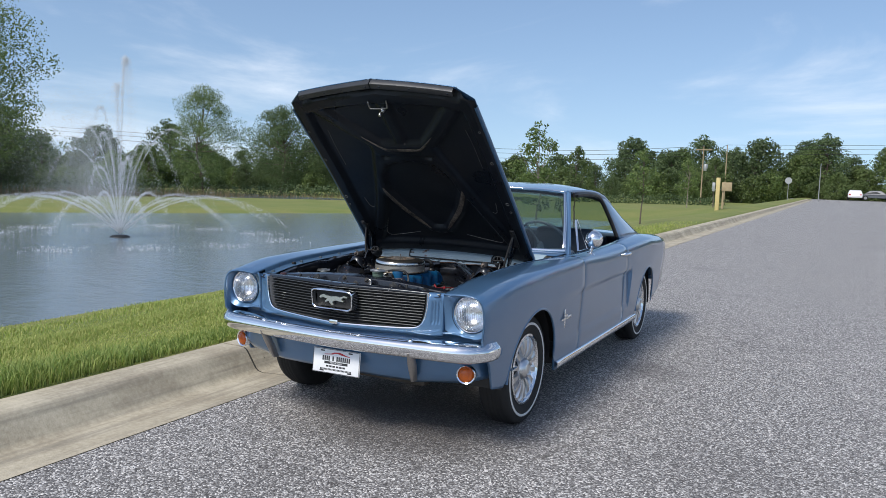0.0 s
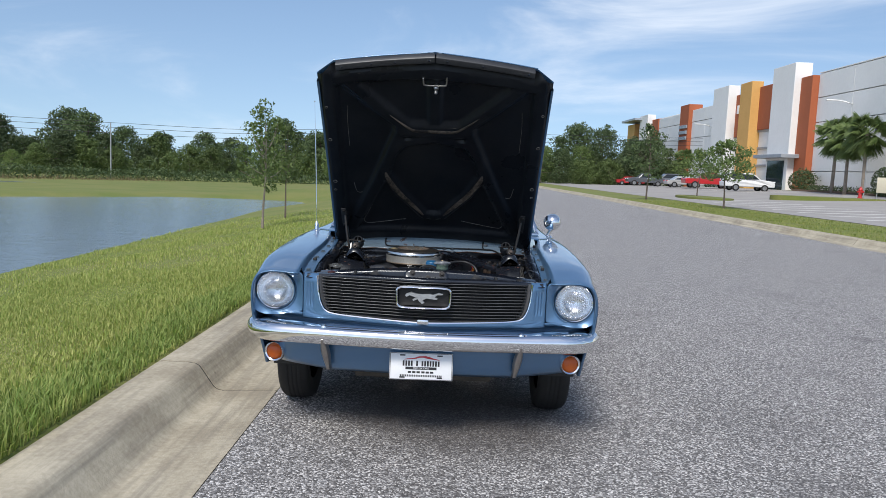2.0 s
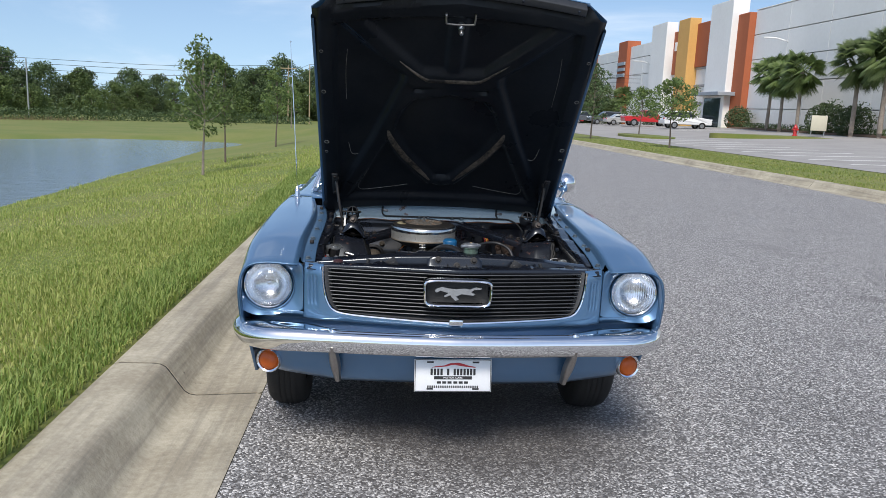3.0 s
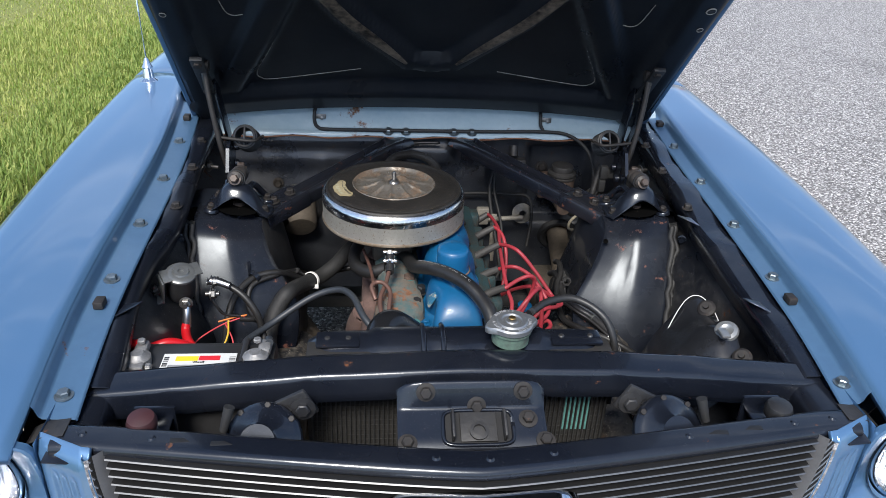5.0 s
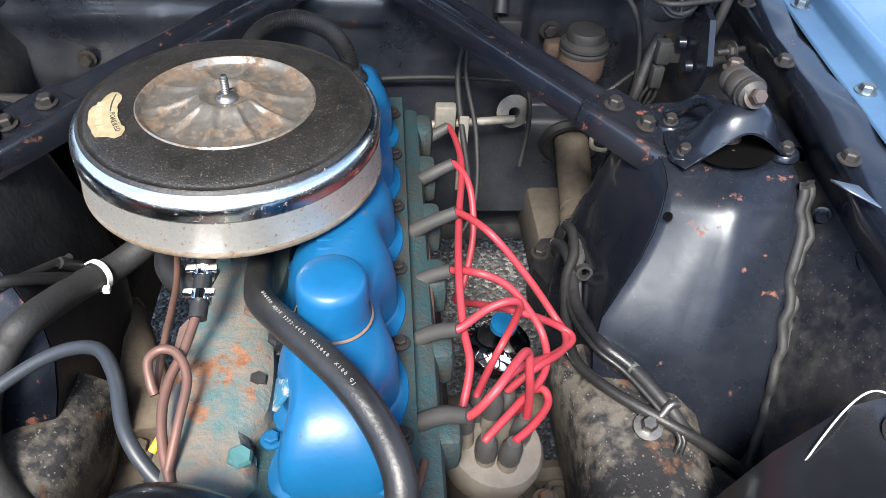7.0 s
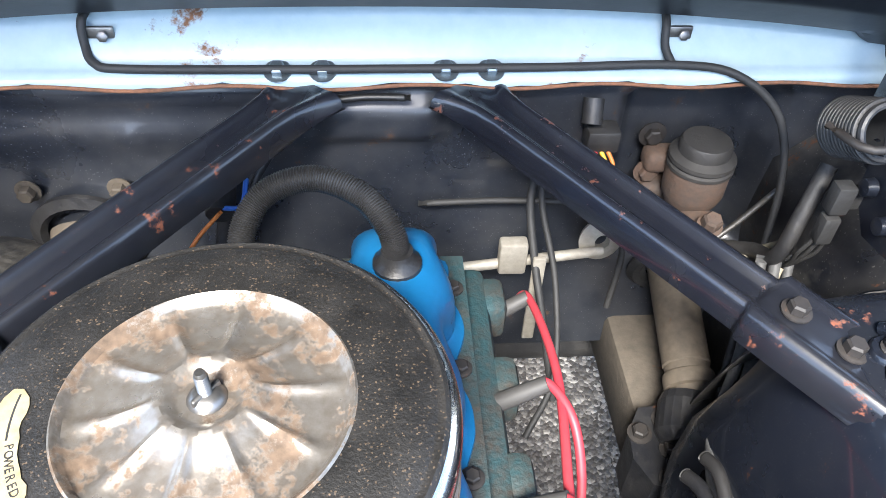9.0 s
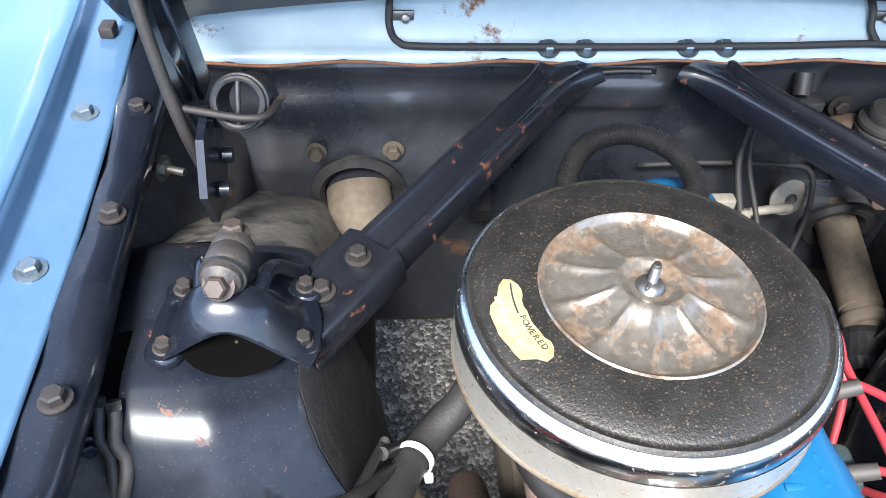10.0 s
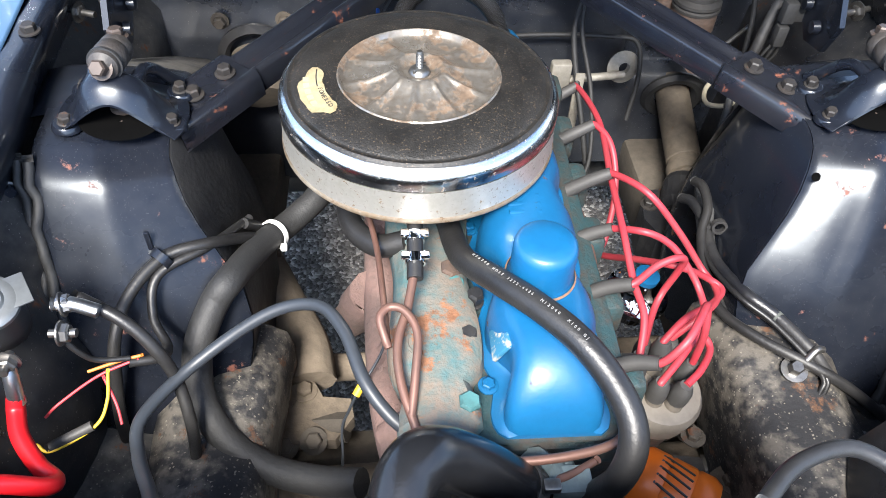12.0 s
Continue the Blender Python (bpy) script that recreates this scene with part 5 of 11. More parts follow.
    for i in range(19):
        u = -1 + 2 * i / 18
        half = 0.0885 * math.sqrt(max(0.0, 1 - u * u))
        row = []
        for j in range(73):
            w = -1 + 2 * j / 72
            x, z = half * w, 0.0885 * u
            r2 = (x * x + z * z) / 0.0885 ** 2
            flute = 0.0016 * math.sin(w * half * 620) * (1 if abs(u) < 0.75 else 0.4)
            row.append((s * HX + x, 0.160 - 0.004 - 0.016 * (1 - r2) - flute, HZ + z))
        rows.append(row)
    loft(bm, rows)
    bmesh.ops.remove_doubles(bm, verts=bm.verts[:], dist=1e-5)
    lens = part("lens", bm, glass_mat("lamp_glass", (0.96, 0.97, 0.98), 0.03), lamp, "fluted glass headlight lens")
    thicken(lens, 0.003)
    lens.visible_shadow = False

bm = bmesh.new()   # rail above the grille that the bonnet closes on
RAIL_SEC = ((0.036, 0.804), (0.026, 0.805), (0.0225, 0.810), (0.023, 0.817), (0.027, 0.8215), (0.034, 0.8235), (0.058, 0.8245), (0.064, 0.8225), (0.066, 0.816), (0.067, 0.79))
loft(bm, [[(x, front_y(x) + dy, z - 0.010 * (abs(x) / 0.575) ** 3) for dy, z in RAIL_SEC] for x in np.linspace(-0.575, 0.575, 47)])
header = thicken(part("grille_header", bm, BLACK, car, "black steel rail above the grille"), 0.002, 0)
for x in (-0.535, -0.44, -0.06, 0.012, 0.10, 0.30, 0.47, 0.535):
    bm = bmesh.new()
    lathe(bm, [(0, 0.004), (0.004, 0.0035), (0.006, 0.001), (0.0065, 0)], (x, front_y(x) + 0.045, 0.8240 - 0.010 * (abs(x) / 0.575) ** 3), (0, 0, 1), 10)
    part("screw", bm, BLACK, header)
for x in (-0.40, -0.345, 0.345, 0.40):
    bm = bmesh.new()
    box(bm, (x, front_y(x) + 0.046, 0.8246 - 0.010 * (abs(x) / 0.575) ** 3), (0.030, 0.009, 0.0012), 0.0005, None)
    part("rail_slot", bm, GRILLE_BLACK, header)
for s in (-1, 1):      # bent end tabs
    sheet_rows = [[(s * x, front_y(x) + dy, z) for dy in (0.040, 0.075)] for x, z in ((0.560, 0.817), (0.590, 0.812), (0.612, 0.800))]
    bm = bmesh.new()
    loft(bm, sheet_rows)
    thicken(part("end_tab", bm, BLACK_OLD, header), 0.002, 0)

bm = bmesh.new()   # blue stone shield between grille and bumper
rows = []
for x in np.linspace(-0.84, 0.84, 57):
    a = abs(x)
    yf = front_y(min(a, 0.53)) + (0.0 if a < 0.53 else 0.30 * min(a - 0.53, 0.1)) + 0.14 * max(0, (a - 0.74) / 0.1) ** 2
    rows.append([(x, yf + dy, z - 0.006 * (1 - a / 0.84)) for dy, z in ((0.012, 0.622), (0.016, 0.612), (0.022, 0.606), (0.052, 0.602), (0.074, 0.592), (0.076, 0.575), (0.074, 0.558), (0.066, 0.545), (0.05, 0.50))])
loft(bm, rows)
thicken(part("stone_shield", bm, BLUE, car, "light blue panel below the grille"), 0.006)

# lower valance with recesses
bm = bmesh.new()
rows = []
for x in np.linspace(-0.83, 0.83, 61):
    a = abs(x)
    wrap = 0.0 if a < 0.66 else 0.30 * ((a - 0.66) / 0.17) ** 2.6
    low = 0.335 + (0.04 * ((a - 0.45) / 0.38) if a > 0.45 else 0)
    yf = 0.045 + 0.05 * (a / 0.66) ** 2 + wrap
    rows.append([(x, yf + 0.03, 0.520), (x, yf + 0.01, 0.508), (x, yf, 0.490), (x, yf + 0.012, 0.46), (x, yf + 0.034, 0.40), (x, yf + 0.052, low + 0.02), (x, yf + 0.075, low), (x, yf + 0.14, low + 0.005)])
loft(bm, rows)
thicken(part("front_valance", bm, BLUE, car, "light blue lower front valance"), 0.006)
for s in (-1, 1):
    sig = new("turn_signal")
    sig.parent = car
    ax = (s * 0.25, -1, 0)
    bm = bmesh.new()
    lathe(bm, [(0.050, -0.02), (0.050, 0.004), (0.046, 0.010), (0.040, 0.006), (0.038, -0.006), (0, -0.008)], (s * 0.729, 0.122, 0.420), ax, 32)
    part("bezel", bm, CHROME, sig, "chrome turn signal bezel")
    bm = bmesh.new()
    lathe(bm, [(0.0395, -0.004), (0.038, 0.004), (0.030, 0.012), (0.016, 0.017), (0, 0.018)], (s * 0.729, 0.122, 0.420), ax, 28)
    am = pbr("amber_lens", (0.75, 0.16, 0.02), (0.62, 0.11, 0.015), rough=0.12, scale=20, fine=200, bump=0.3, bump_scale=240)
    am.node_tree.nodes["Principled BSDF"].inputs["Transmission Weight"].default_value = 0.35
    part("lens", bm, am, sig, "amber turn signal lens")

# ---- front bumper ----
BUMPER = [(0, -0.046), (0.25, -0.038), (0.47, -0.021), (0.60, -0.012), (0.70, 0.000), (0.765, 0.022), (0.815, 0.058), (0.850, 0.105), (0.870, 0.155), (0.876, 0.205)]
bumper = new("front_bumper")
bumper.parent = car
half = smooth_path([(x, y, 0) for x, y in BUMPER], 9)
line = [Vector((-q.x, q.y, 0)) for q in half[:0:-1]] + half
bm = bmesh.new()
rows = []
for i, q in enumerate(line):
    d = (line[min(i + 1, len(line) - 1)] - line[max(i - 1, 0)]).normalized()
    inn = Vector((-d.y, d.x, 0))
    a = abs(q.x)
    wing = float(sstep(a, 0.42, 0.62))
    end = float(sstep(a, 0.80, 0.876))
    deep = 0.046 + 0.072 * wing - 0.075 * end
    top = 0.572 + 0.006 * wing
    sec = [(0.045, 0.492), (0.026, 0.494), (0.015, 0.501), (0.0085, 0.513), (0.003, 0.527), (0.0, 0.541), (0.003, 0.555), (0.011, 0.567), (0.022, top - 0.003)]
    for f in (0.12, 0.24, 0.36, 0.48, 0.60, 0.72, 0.84, 0.93, 1.0):
        # shallow oval hollow in the top of each wing
        oval = max(0.0, 1 - ((a - 0.670) / 0.110) ** 2 - ((f - 0.46 - 1.4 * (a - 0.670)) / 0.30) ** 2)
        sec.append((0.022 + (deep - 0.022) * f, top + 0.004 * math.sin(math.pi * f) - 0.008 * oval ** 1.2 - (0.004 if f == 1.0 else 0)))
    rows.append([q + inn * dd + Vector((0, 0, z + 0.004 * (a / 0.88))) for dd, z in sec])
loft(bm, rows)
thicken(part("bumper_bar", bm, CHROME, bumper, "long curved chrome bumper bar"), 0.004, 1.0)
for x, y in ((-0.806, 0.092), (-0.47, 0.010), (0.47, 0.010), (0.806, 0.092)):
    bm = bmesh.new()
    lathe(bm, [(0, 0.010), (0.010, 0.008), (0.015, 0.003), (0.016, -0.004)], (x, y, 0.579), (0, -0.2, 1), 16)
    part("bumper_bolt", bm, CHROME, bumper)
for s in (-1, 1):
    bm = bmesh.new()
    rows = []
    for t in np.linspace(0, 1, 10):
        z = 0.520 - 0.165 * t
        w = 0.016 * (0.75 + 0.5 * math.sin(math.pi * min(1, t * 1.1)))
        y = -0.012 + 0.085 * t
        rows.append([(s * 0.472 - s * 0.02 * t + dx, y + dy, z) for dx, dy in ((-w, 0.030), (-w, 0.008), (-w * 0.6, -0.006), (0, -0.010), (w * 0.6, -0.006), (w, 0.008), (w, 0.030))])
    vs = loft(bm, rows)
    bm.faces.new(vs[0])
    bm.faces.new(vs[-1])
    part("bumper_guard", bm, pbr("dull_guard", (0.42, 0.40, 0.38), (0.30, 0.28, 0.27), rough=0.3, metal=0.9, scale=15, fine=90), bumper, "slim upright bumper guard")

# ---- licence plate: a dealer's plate ----
plate = new("licence_plate")
plate.parent = car
PM = Matrix.Translation((0, 0.038, 0.398)) @ Matrix.Rotation(radians(90 - 6.0), 4, "X") @ Matrix.Rotation(radians(0.6), 4, "Z") @ Matrix.Diagonal((1, 0.86, 1, 1))
PLATE_W = pbr("plate_white", (0.82, 0.83, 0.84), (0.76, 0.77, 0.78), rough=0.3, scale=12, fine=100)
INK = pbr("plate_black_ink", (0.02, 0.02, 0.022), (0.03, 0.03, 0.03), rough=0.4)
RED = pbr("plate_red_ink", (0.55, 0.03, 0.04), (0.48, 0.03, 0.04), rough=0.4)
bm = bmesh.new()
box(bm, (0, 0, 0), (0.305, 0.152, 0.004), 0.0018, PM)
part("plate_sheet", bm, PLATE_W, plate, "white dealer plate with black and red print")
bm = bmesh.new()
for y in (-0.073, 0.073):
    box(bm, (0, y, 0.0025), (0.297, 0.0025, 0.002), 0, PM)
for x in (-0.149, 0.149):
    box(bm, (x, 0, 0.0025), (0.0025, 0.146, 0.002), 0, PM)
part("plate_border", bm, INK, plate)
bm = bmesh.new()   # the dealer's name as plain letter-sized bars
for k in range(14):
    if k in (4, 6):
        continue
    box(bm, (-0.0845 + 0.0130 * k, 0.017, 0.0026), (0.0088, 0.030, 0.001), 0, PM)
part("printed_line", bm, INK, plate)
bm = bmesh.new()
box(bm, (0, -0.010, 0.0026), (0.150, 0.015, 0.001), 0, PM)
part("plate_band", bm, INK, plate)
text_part("band_words", "MOTOR CARS", 0.012, PLATE_W, plate, PM @ Matrix.Translation((0, -0.010, 0.0034)))
bm = bmesh.new()
for x in (-0.055, -0.034, -0.013, 0.010, 0.031, 0.052):
    box(bm, (x, -0.032, 0.0024), (0.016, 0.011, 0.001), 0, PM)
part("printed_line", bm, INK, plate)
bm = bmesh.new()   # the web address likewise
for k in range(24):
    box(bm, (-0.098 + 0.0085 * k, -0.052, 0.0024), (0.0055, 0.011, 0.001), 0, PM)
part("printed_line", bm, INK, plate)
bm = bmesh.new()   # red outline of a car over the name
prism(bm, [(-0.085, 0.037), (-0.070, 0.043), (-0.035, 0.047), (-0.012, 0.057), (0.020, 0.060), (0.040, 0.055), (0.060, 0.047), (0.086, 0.041), (0.090, 0.037), (0.055, 0.041), (0.030, 0.045), (0.010, 0.050), (-0.008, 0.049), (-0.024, 0.043), (-0.050, 0.040)], 0.0022, 0.0032, PM)
part("plate_outline", bm, RED, plate, smooth=False)
for x in (-0.09, 0.09):
    for y in (-0.062, 0.062):
        bm = bmesh.new()
        box(bm, (x, y, 0.0024), (0.026, 0.008, 0.001), 0.0004, PM)
        part("plate_slot", bm, INK, plate)

# ---- bonnet, raised ----
HR = Vector((0, 1.368, 0.912))
HU = Vector((0, -0.719, 0.695)).normalized()
HN = Vector((0, 0.695, 0.719)).normalized()


def hood_pt(x, s, n=0.0):
    crown = -0.040 * (abs(x) / 0.62) ** 2.4 - 0.035 * (s - 0.72) ** 2
    return Vector((x, 0, 0)) + HR + HU * s + HN * (n + crown)


def hood_half(s):
    return 0.622 - 0.020 * s / 1.32


def hood_end(x):
    a = abs(x)
    if a < 0.515:
        return 1.457 - 0.056 * a / 0.515
    return 1.401 - (a - 0.515) * 0.80


bonnet = new("bonnet")
bonnet.parent = car
US = np.concatenate([np.linspace(-1, -0.86, 4), np.linspace(-0.8, 0.8, 21), np.linspace(0.86, 1, 4)])
bm = bmesh.new()
rows = []
for t in np.linspace(0, 1, 25):
    row = []
    for u in US:
        x = 0.602 * u if t > 0.92 else hood_half(t * 1.4) * u
        row.append(hood_pt(x, hood_end(x) * t, 0.012))
    rows.append(row)
loft(bm, rows)
thicken(part("bonnet_skin", bm, BLUE, bonnet, "light blue bonnet skin"), 0.004)


def ridge(x, d, line, w):
    """How high a soft pressed ridge along line stands at (x, d): one on it, nothing past w."""
    best = 1e9
    for (ax_, ay_), (bx_, by_) in zip(line, line[1:]):
        ex, ey = bx_ - ax_, by_ - ay_
        t = max(0.0, min(1.0, ((x - ax_) * ex + (d - ay_) * ey) / (ex * ex + ey * ey)))
        best = min(best, math.hypot(x - ax_ - t * ex, d - ay_ - t * ey))
    q = max(0.0, 1.0 - max(0.0, best - w * 0.45) / (w * 0.55))
    return q * q * (3 - 2 * q)


RIDGES = [  # half of the inner frame: line, width, height
    (((0.575, 0.02), (0.572, 0.5), (0.562, 1.0), (0.548, 1.33)), 0.055, 1.0),
    (((0.0, 0.055), (0.58, 0.055)), 0.065, 1.0),
    (((0.0, 1.345), (0.40, 1.318), (0.55, 1.290)), 0.060, 1.0),
    (((0.45, 1.275), (0.30, 1.10), (0.16, 0.955)), 0.055, 0.85),
    (((0.0, 0.925), (0.17, 0.935)), 0.075, 0.9),
    (((0.0, 0.93), (0.0, 1.32)), 0.050, 0.6),
    (((0.185, 0.92), (0.245, 0.76), (0.34, 0.50), (0.45, 0.25), (0.52, 0.10)), 0.050, 0.7),
    (((0.0, 0.215), (0.06, 0.225), (0.20, 0.41), (0.285, 0.58), (0.262, 0.72), (0.185, 0.83), (0.0, 0.87)), 0.040, 0.8),
]
bm = bmesh.new()
rows = []
for t in np.linspace(0, 1, 120):
    row = []
    for u in np.linspace(-1, 1, 121):
        x = 0.602 * u if t > 0.92 else hood_half(t * 1.4) * u
        d = hood_end(x) * t * 0.996
        h = max(k * ridge(abs(x), d, line, w) for line, w, k in RIDGES)
        row.append(hood_pt(x * 0.996, d, 0.006 - 0.030 * h))
    rows.append(row)
loft(bm, rows)
part("bonnet_lining", bm, HOOD_BLACK, bonnet, "black painted pressed underside of the bonnet")


BARE = pbr("bare_edge", (0.30, 0.28, 0.25), (0.10, 0.095, 0.088), rough=0.5, scale=30, fine=200)
for s in (-1, 1):      # folded side edges of the skin, and punched holes in the side ribs
    bm = bmesh.new()
    rows = []
    for d in np.linspace(0.0, 1.29, 27):
        x = hood_half(d)
        rows.append([hood_pt(s * (x + q), d, n) for q, n in ((-0.002, 0.014), (0.002, 0.010), (0.003, 0.000), (0.002, -0.010), (-0.001, -0.013), (-0.010, -0.014))])
    loft(bm, rows)
    thicken(part("bonnet_fold", bm, BLUE_DULL, bonnet, "light blue folded side edge"), 0.0012, 0)
    for x, d, r in ((0.582, 0.475, 0.006), (0.578, 0.545, 0.009), (0.575, 0.88, 0.008), (0.572, 1.12, 0.006)):
        bm = bmesh.new()
        lathe(bm, [(r * 1.35, 0.0), (r * 1.2, 0.0015), (r, 0.001), (r * 0.9, -0.002)], hood_pt(s * x, d, -0.0245), -HN, 16)
        part("hole_rim", bm, BARE, bonnet)
        bm = bmesh.new()
        lathe(bm, [(r, 0.0004), (0, 0.0004)], hood_pt(s * x, d, -0.0245), -HN, 16)
        part("hole", bm, GRILLE_BLACK, bonnet)


# worn bare edges of the corner pressings
for s in (-1, 1):
    for lift, r, line in ((0.0045, 0.0012, ((0.352, 0.37), (0.39, 0.27), (0.432, 0.175), (0.425, 0.142), (0.395, 0.134), (0.28, 0.150), (0.175, 0.172))),
                          (0.0045, 0.0012, ((0.475, 0.50), (0.465, 0.43), (0.450, 0.412), (0.430, 0.414))),
                          (0.0040, 0.0008, ((0.465, 1.10), (0.475, 0.98), (0.478, 0.80)))):
        bm = bmesh.new()
        tube(bm, [hood_pt(s * x, d, lift) for x, d in line], r, 5, 5)
        part("bare_edge", bm, BARE, bonnet)
# paint rubbed through along the lower flanks of the pear-shaped pressing
WORN = pbr("worn_black", (0.006, 0.006, 0.007), (0.20, 0.160, 0.125), rough=0.45, scale=9, fine=70, spread=(0.42, 0.64), bump=0.1, bump_scale=80)
for s in (-1, 1):
    bm = bmesh.new()
    path = smooth_path([(s * x, d, 0) for x, d in ((0.283, 0.605), (0.268, 0.545), (0.205, 0.425), (0.130, 0.325), (0.062, 0.236))], 8)
    rows = []
    for i, q in enumerate(path):
        dd = (path[min(i + 1, len(path) - 1)] - path[max(i - 1, 0)]).normalized()
        nrm = Vector((-dd.y, dd.x, 0))
        f = math.sin(math.pi * (i + 0.4) / len(path)) ** 0.5
        rows.append([hood_pt((q + nrm * k).x, (q + nrm * k).y, n) for k, n in ((-0.016 * f, -0.0185), (-0.008 * f, -0.0200), (0.0, -0.0205), (0.008 * f, -0.0200), (0.016 * f, -0.0185))])
    loft(bm, rows)
    thicken(part("worn_flank", bm, WORN, bonnet, "tan streaks where the black paint is rubbed through"), 0.0008, 0)
bm = bmesh.new()   # and along the lower edge of the upper pressing
rows = []
for x in np.linspace(-0.24, 0.24, 25):
    d = 0.938 + 0.115 * max(0.0, (abs(x) - 0.11) / 0.13) ** 1.2
    w = 0.011 * max(0.15, 1 - (x / 0.25) ** 4)
    rows.append([hood_pt(x, d + k * w, n) for k, n in ((-1, -0.0215), (-0.5, -0.0240), (0, -0.0246), (0.5, -0.0240), (1, -0.0215))])
loft(bm, rows)
thicken(part("worn_flank", bm, WORN, bonnet), 0.0008, 0)
bm = bmesh.new()
tube(bm, [hood_pt(x, 0.010 - 0.02 * (abs(x) / 0.6) ** 2, -0.004) for x in np.linspace(-0.58, 0.58, 15)], 0.0035, 6, 2)
part("rear_fold", bm, BARE, bonnet)
LIP = pbr("dark_grey_lip", (0.030, 0.032, 0.036), (0.050, 0.052, 0.056), rough=0.35, metal=0.3, scale=6, fine=60)
for s in (-1, 1):      # front edge plates with their screws, meeting at the peak
    bm = bmesh.new()
    loft(bm, [[hood_pt(s * x, hood_end(x) + ds, dn) for ds, dn in ((-0.034, -0.026), (-0.030, -0.0285), (-0.006, -0.0245), (-0.001, -0.021), (0.002, 0.006), (-0.002, 0.013))] for x in np.linspace(0.004, 0.500, 20)])
    lip = thicken(part("bonnet_lip", bm, LIP, bonnet, "dark grey bonnet front plate"), 0.0015, 0)
    for x in ((0.06, 0.24, 0.47) if s > 0 else (0.03, 0.20, 0.32, 0.47)):
        bm = bmesh.new()
        lathe(bm, [(0, 0.004), (0.005, 0.003), (0.007, 0.0)], hood_pt(s * x, hood_end(x) - 0.018, -0.0265), -HN, 10)
        part("screw", bm, BLACK, lip)
bm = bmesh.new()   # bright outer edge of the skin along the peak
for s in (-1, 1):
    tube(bm, [hood_pt(s * x, hood_end(x) + 0.002, 0.013) for x in np.linspace(0.0, 0.515, 14)], 0.0030, 6, 1)
part("bonnet_edge", bm, BLUE, bonnet)
bm = bmesh.new()   # catch loop and pin
tube(bm, [hood_pt(-0.060, 1.335, -0.03), hood_pt(-0.058, 1.300, -0.042), hood_pt(-0.045, 1.290, -0.045), hood_pt(0.045, 1.290, -0.045), hood_pt(0.058, 1.300, -0.042), hood_pt(0.060, 1.335, -0.03)], 0.0045, 7, 4)
part("catch_loop", bm, STEEL, bonnet)
bm = bmesh.new()
lathe(bm, [(0.016, 0), (0.014, 0.02), (0.007, 0.03), (0.012, 0.045), (0.008, 0.058), (0, 0.062)], hood_pt(0.006, 1.262, -0.014), -HN, 14)
part("latch_pin", bm, ALUM, bonnet, "bright latch pin")
for s in (-1, 1):
    bm = bmesh.new()
    box(bm, (0, 0, 0), (0.03, 0.16, 0.012), 0.003, Matrix.Translation(hood_pt(s * 0.548, 0.24, -0.036)) @ Matrix(((1, 0, 0, 0), (0, HU.y, HN.y, 0), (0, HU.z, HN.z, 0), (0, 0, 0, 1))))
    part("hinge_plate", bm, BLACK_OLD, bonnet)
    for sv in (0.18, 0.30):
        bm = bmesh.new()
        lathe(bm, [(0, 0), (0.010, 0), (0.010, 0.007), (0, 0.009)], hood_pt(s * 0.548, sv, -0.042), -HN, 6)
        part("hinge_bolt", bm, BOLT, bonnet)


# ---- engine bay: sheet metal ----
def hexbolt(bm, p, axis=(0, 0, 1), r=0.009, h=0.007, washer=1.6):
    """A hexagon head on its washer."""
    if washer:
        lathe(bm, [(0, 0), (r * washer, 0), (r * washer, 0.0018), (r * 1.1, 0.0024), (0, 0.0024)], p, axis, 16)
    d = Vector(axis).normalized()
    lathe(bm, [(0, 0), (r, 0), (r, h * 0.8), (r * 0.8, h), (0, h)], Vector(p) + d * 0.002, axis, 6)
    return bm


def bolt_part(p, axis, parent, r=0.009, h=0.007, mat=None, washer=1.6, name="bolt"):
    bm = bmesh.new()
    hexbolt(bm, p, axis, r, h, washer)
    return part(name, bm, mat or BOLT, parent, smooth=False)


def sheet(name, rows, mat, parent, t=0.003, label="", closed=False):
    bm = bmesh.new()
    loft(bm, rows, closed)
    ob = part(name, bm, mat, parent, label)
    if t:
        thicken(ob, t, 0)
    return ob


def fender_inner(y, s=-1):
    v = glide_table(SIDE, y)
    return v[0] + edge_out(y, s), v[1] + (0.4 * edge_out(y, s) if s > 0 else 0)


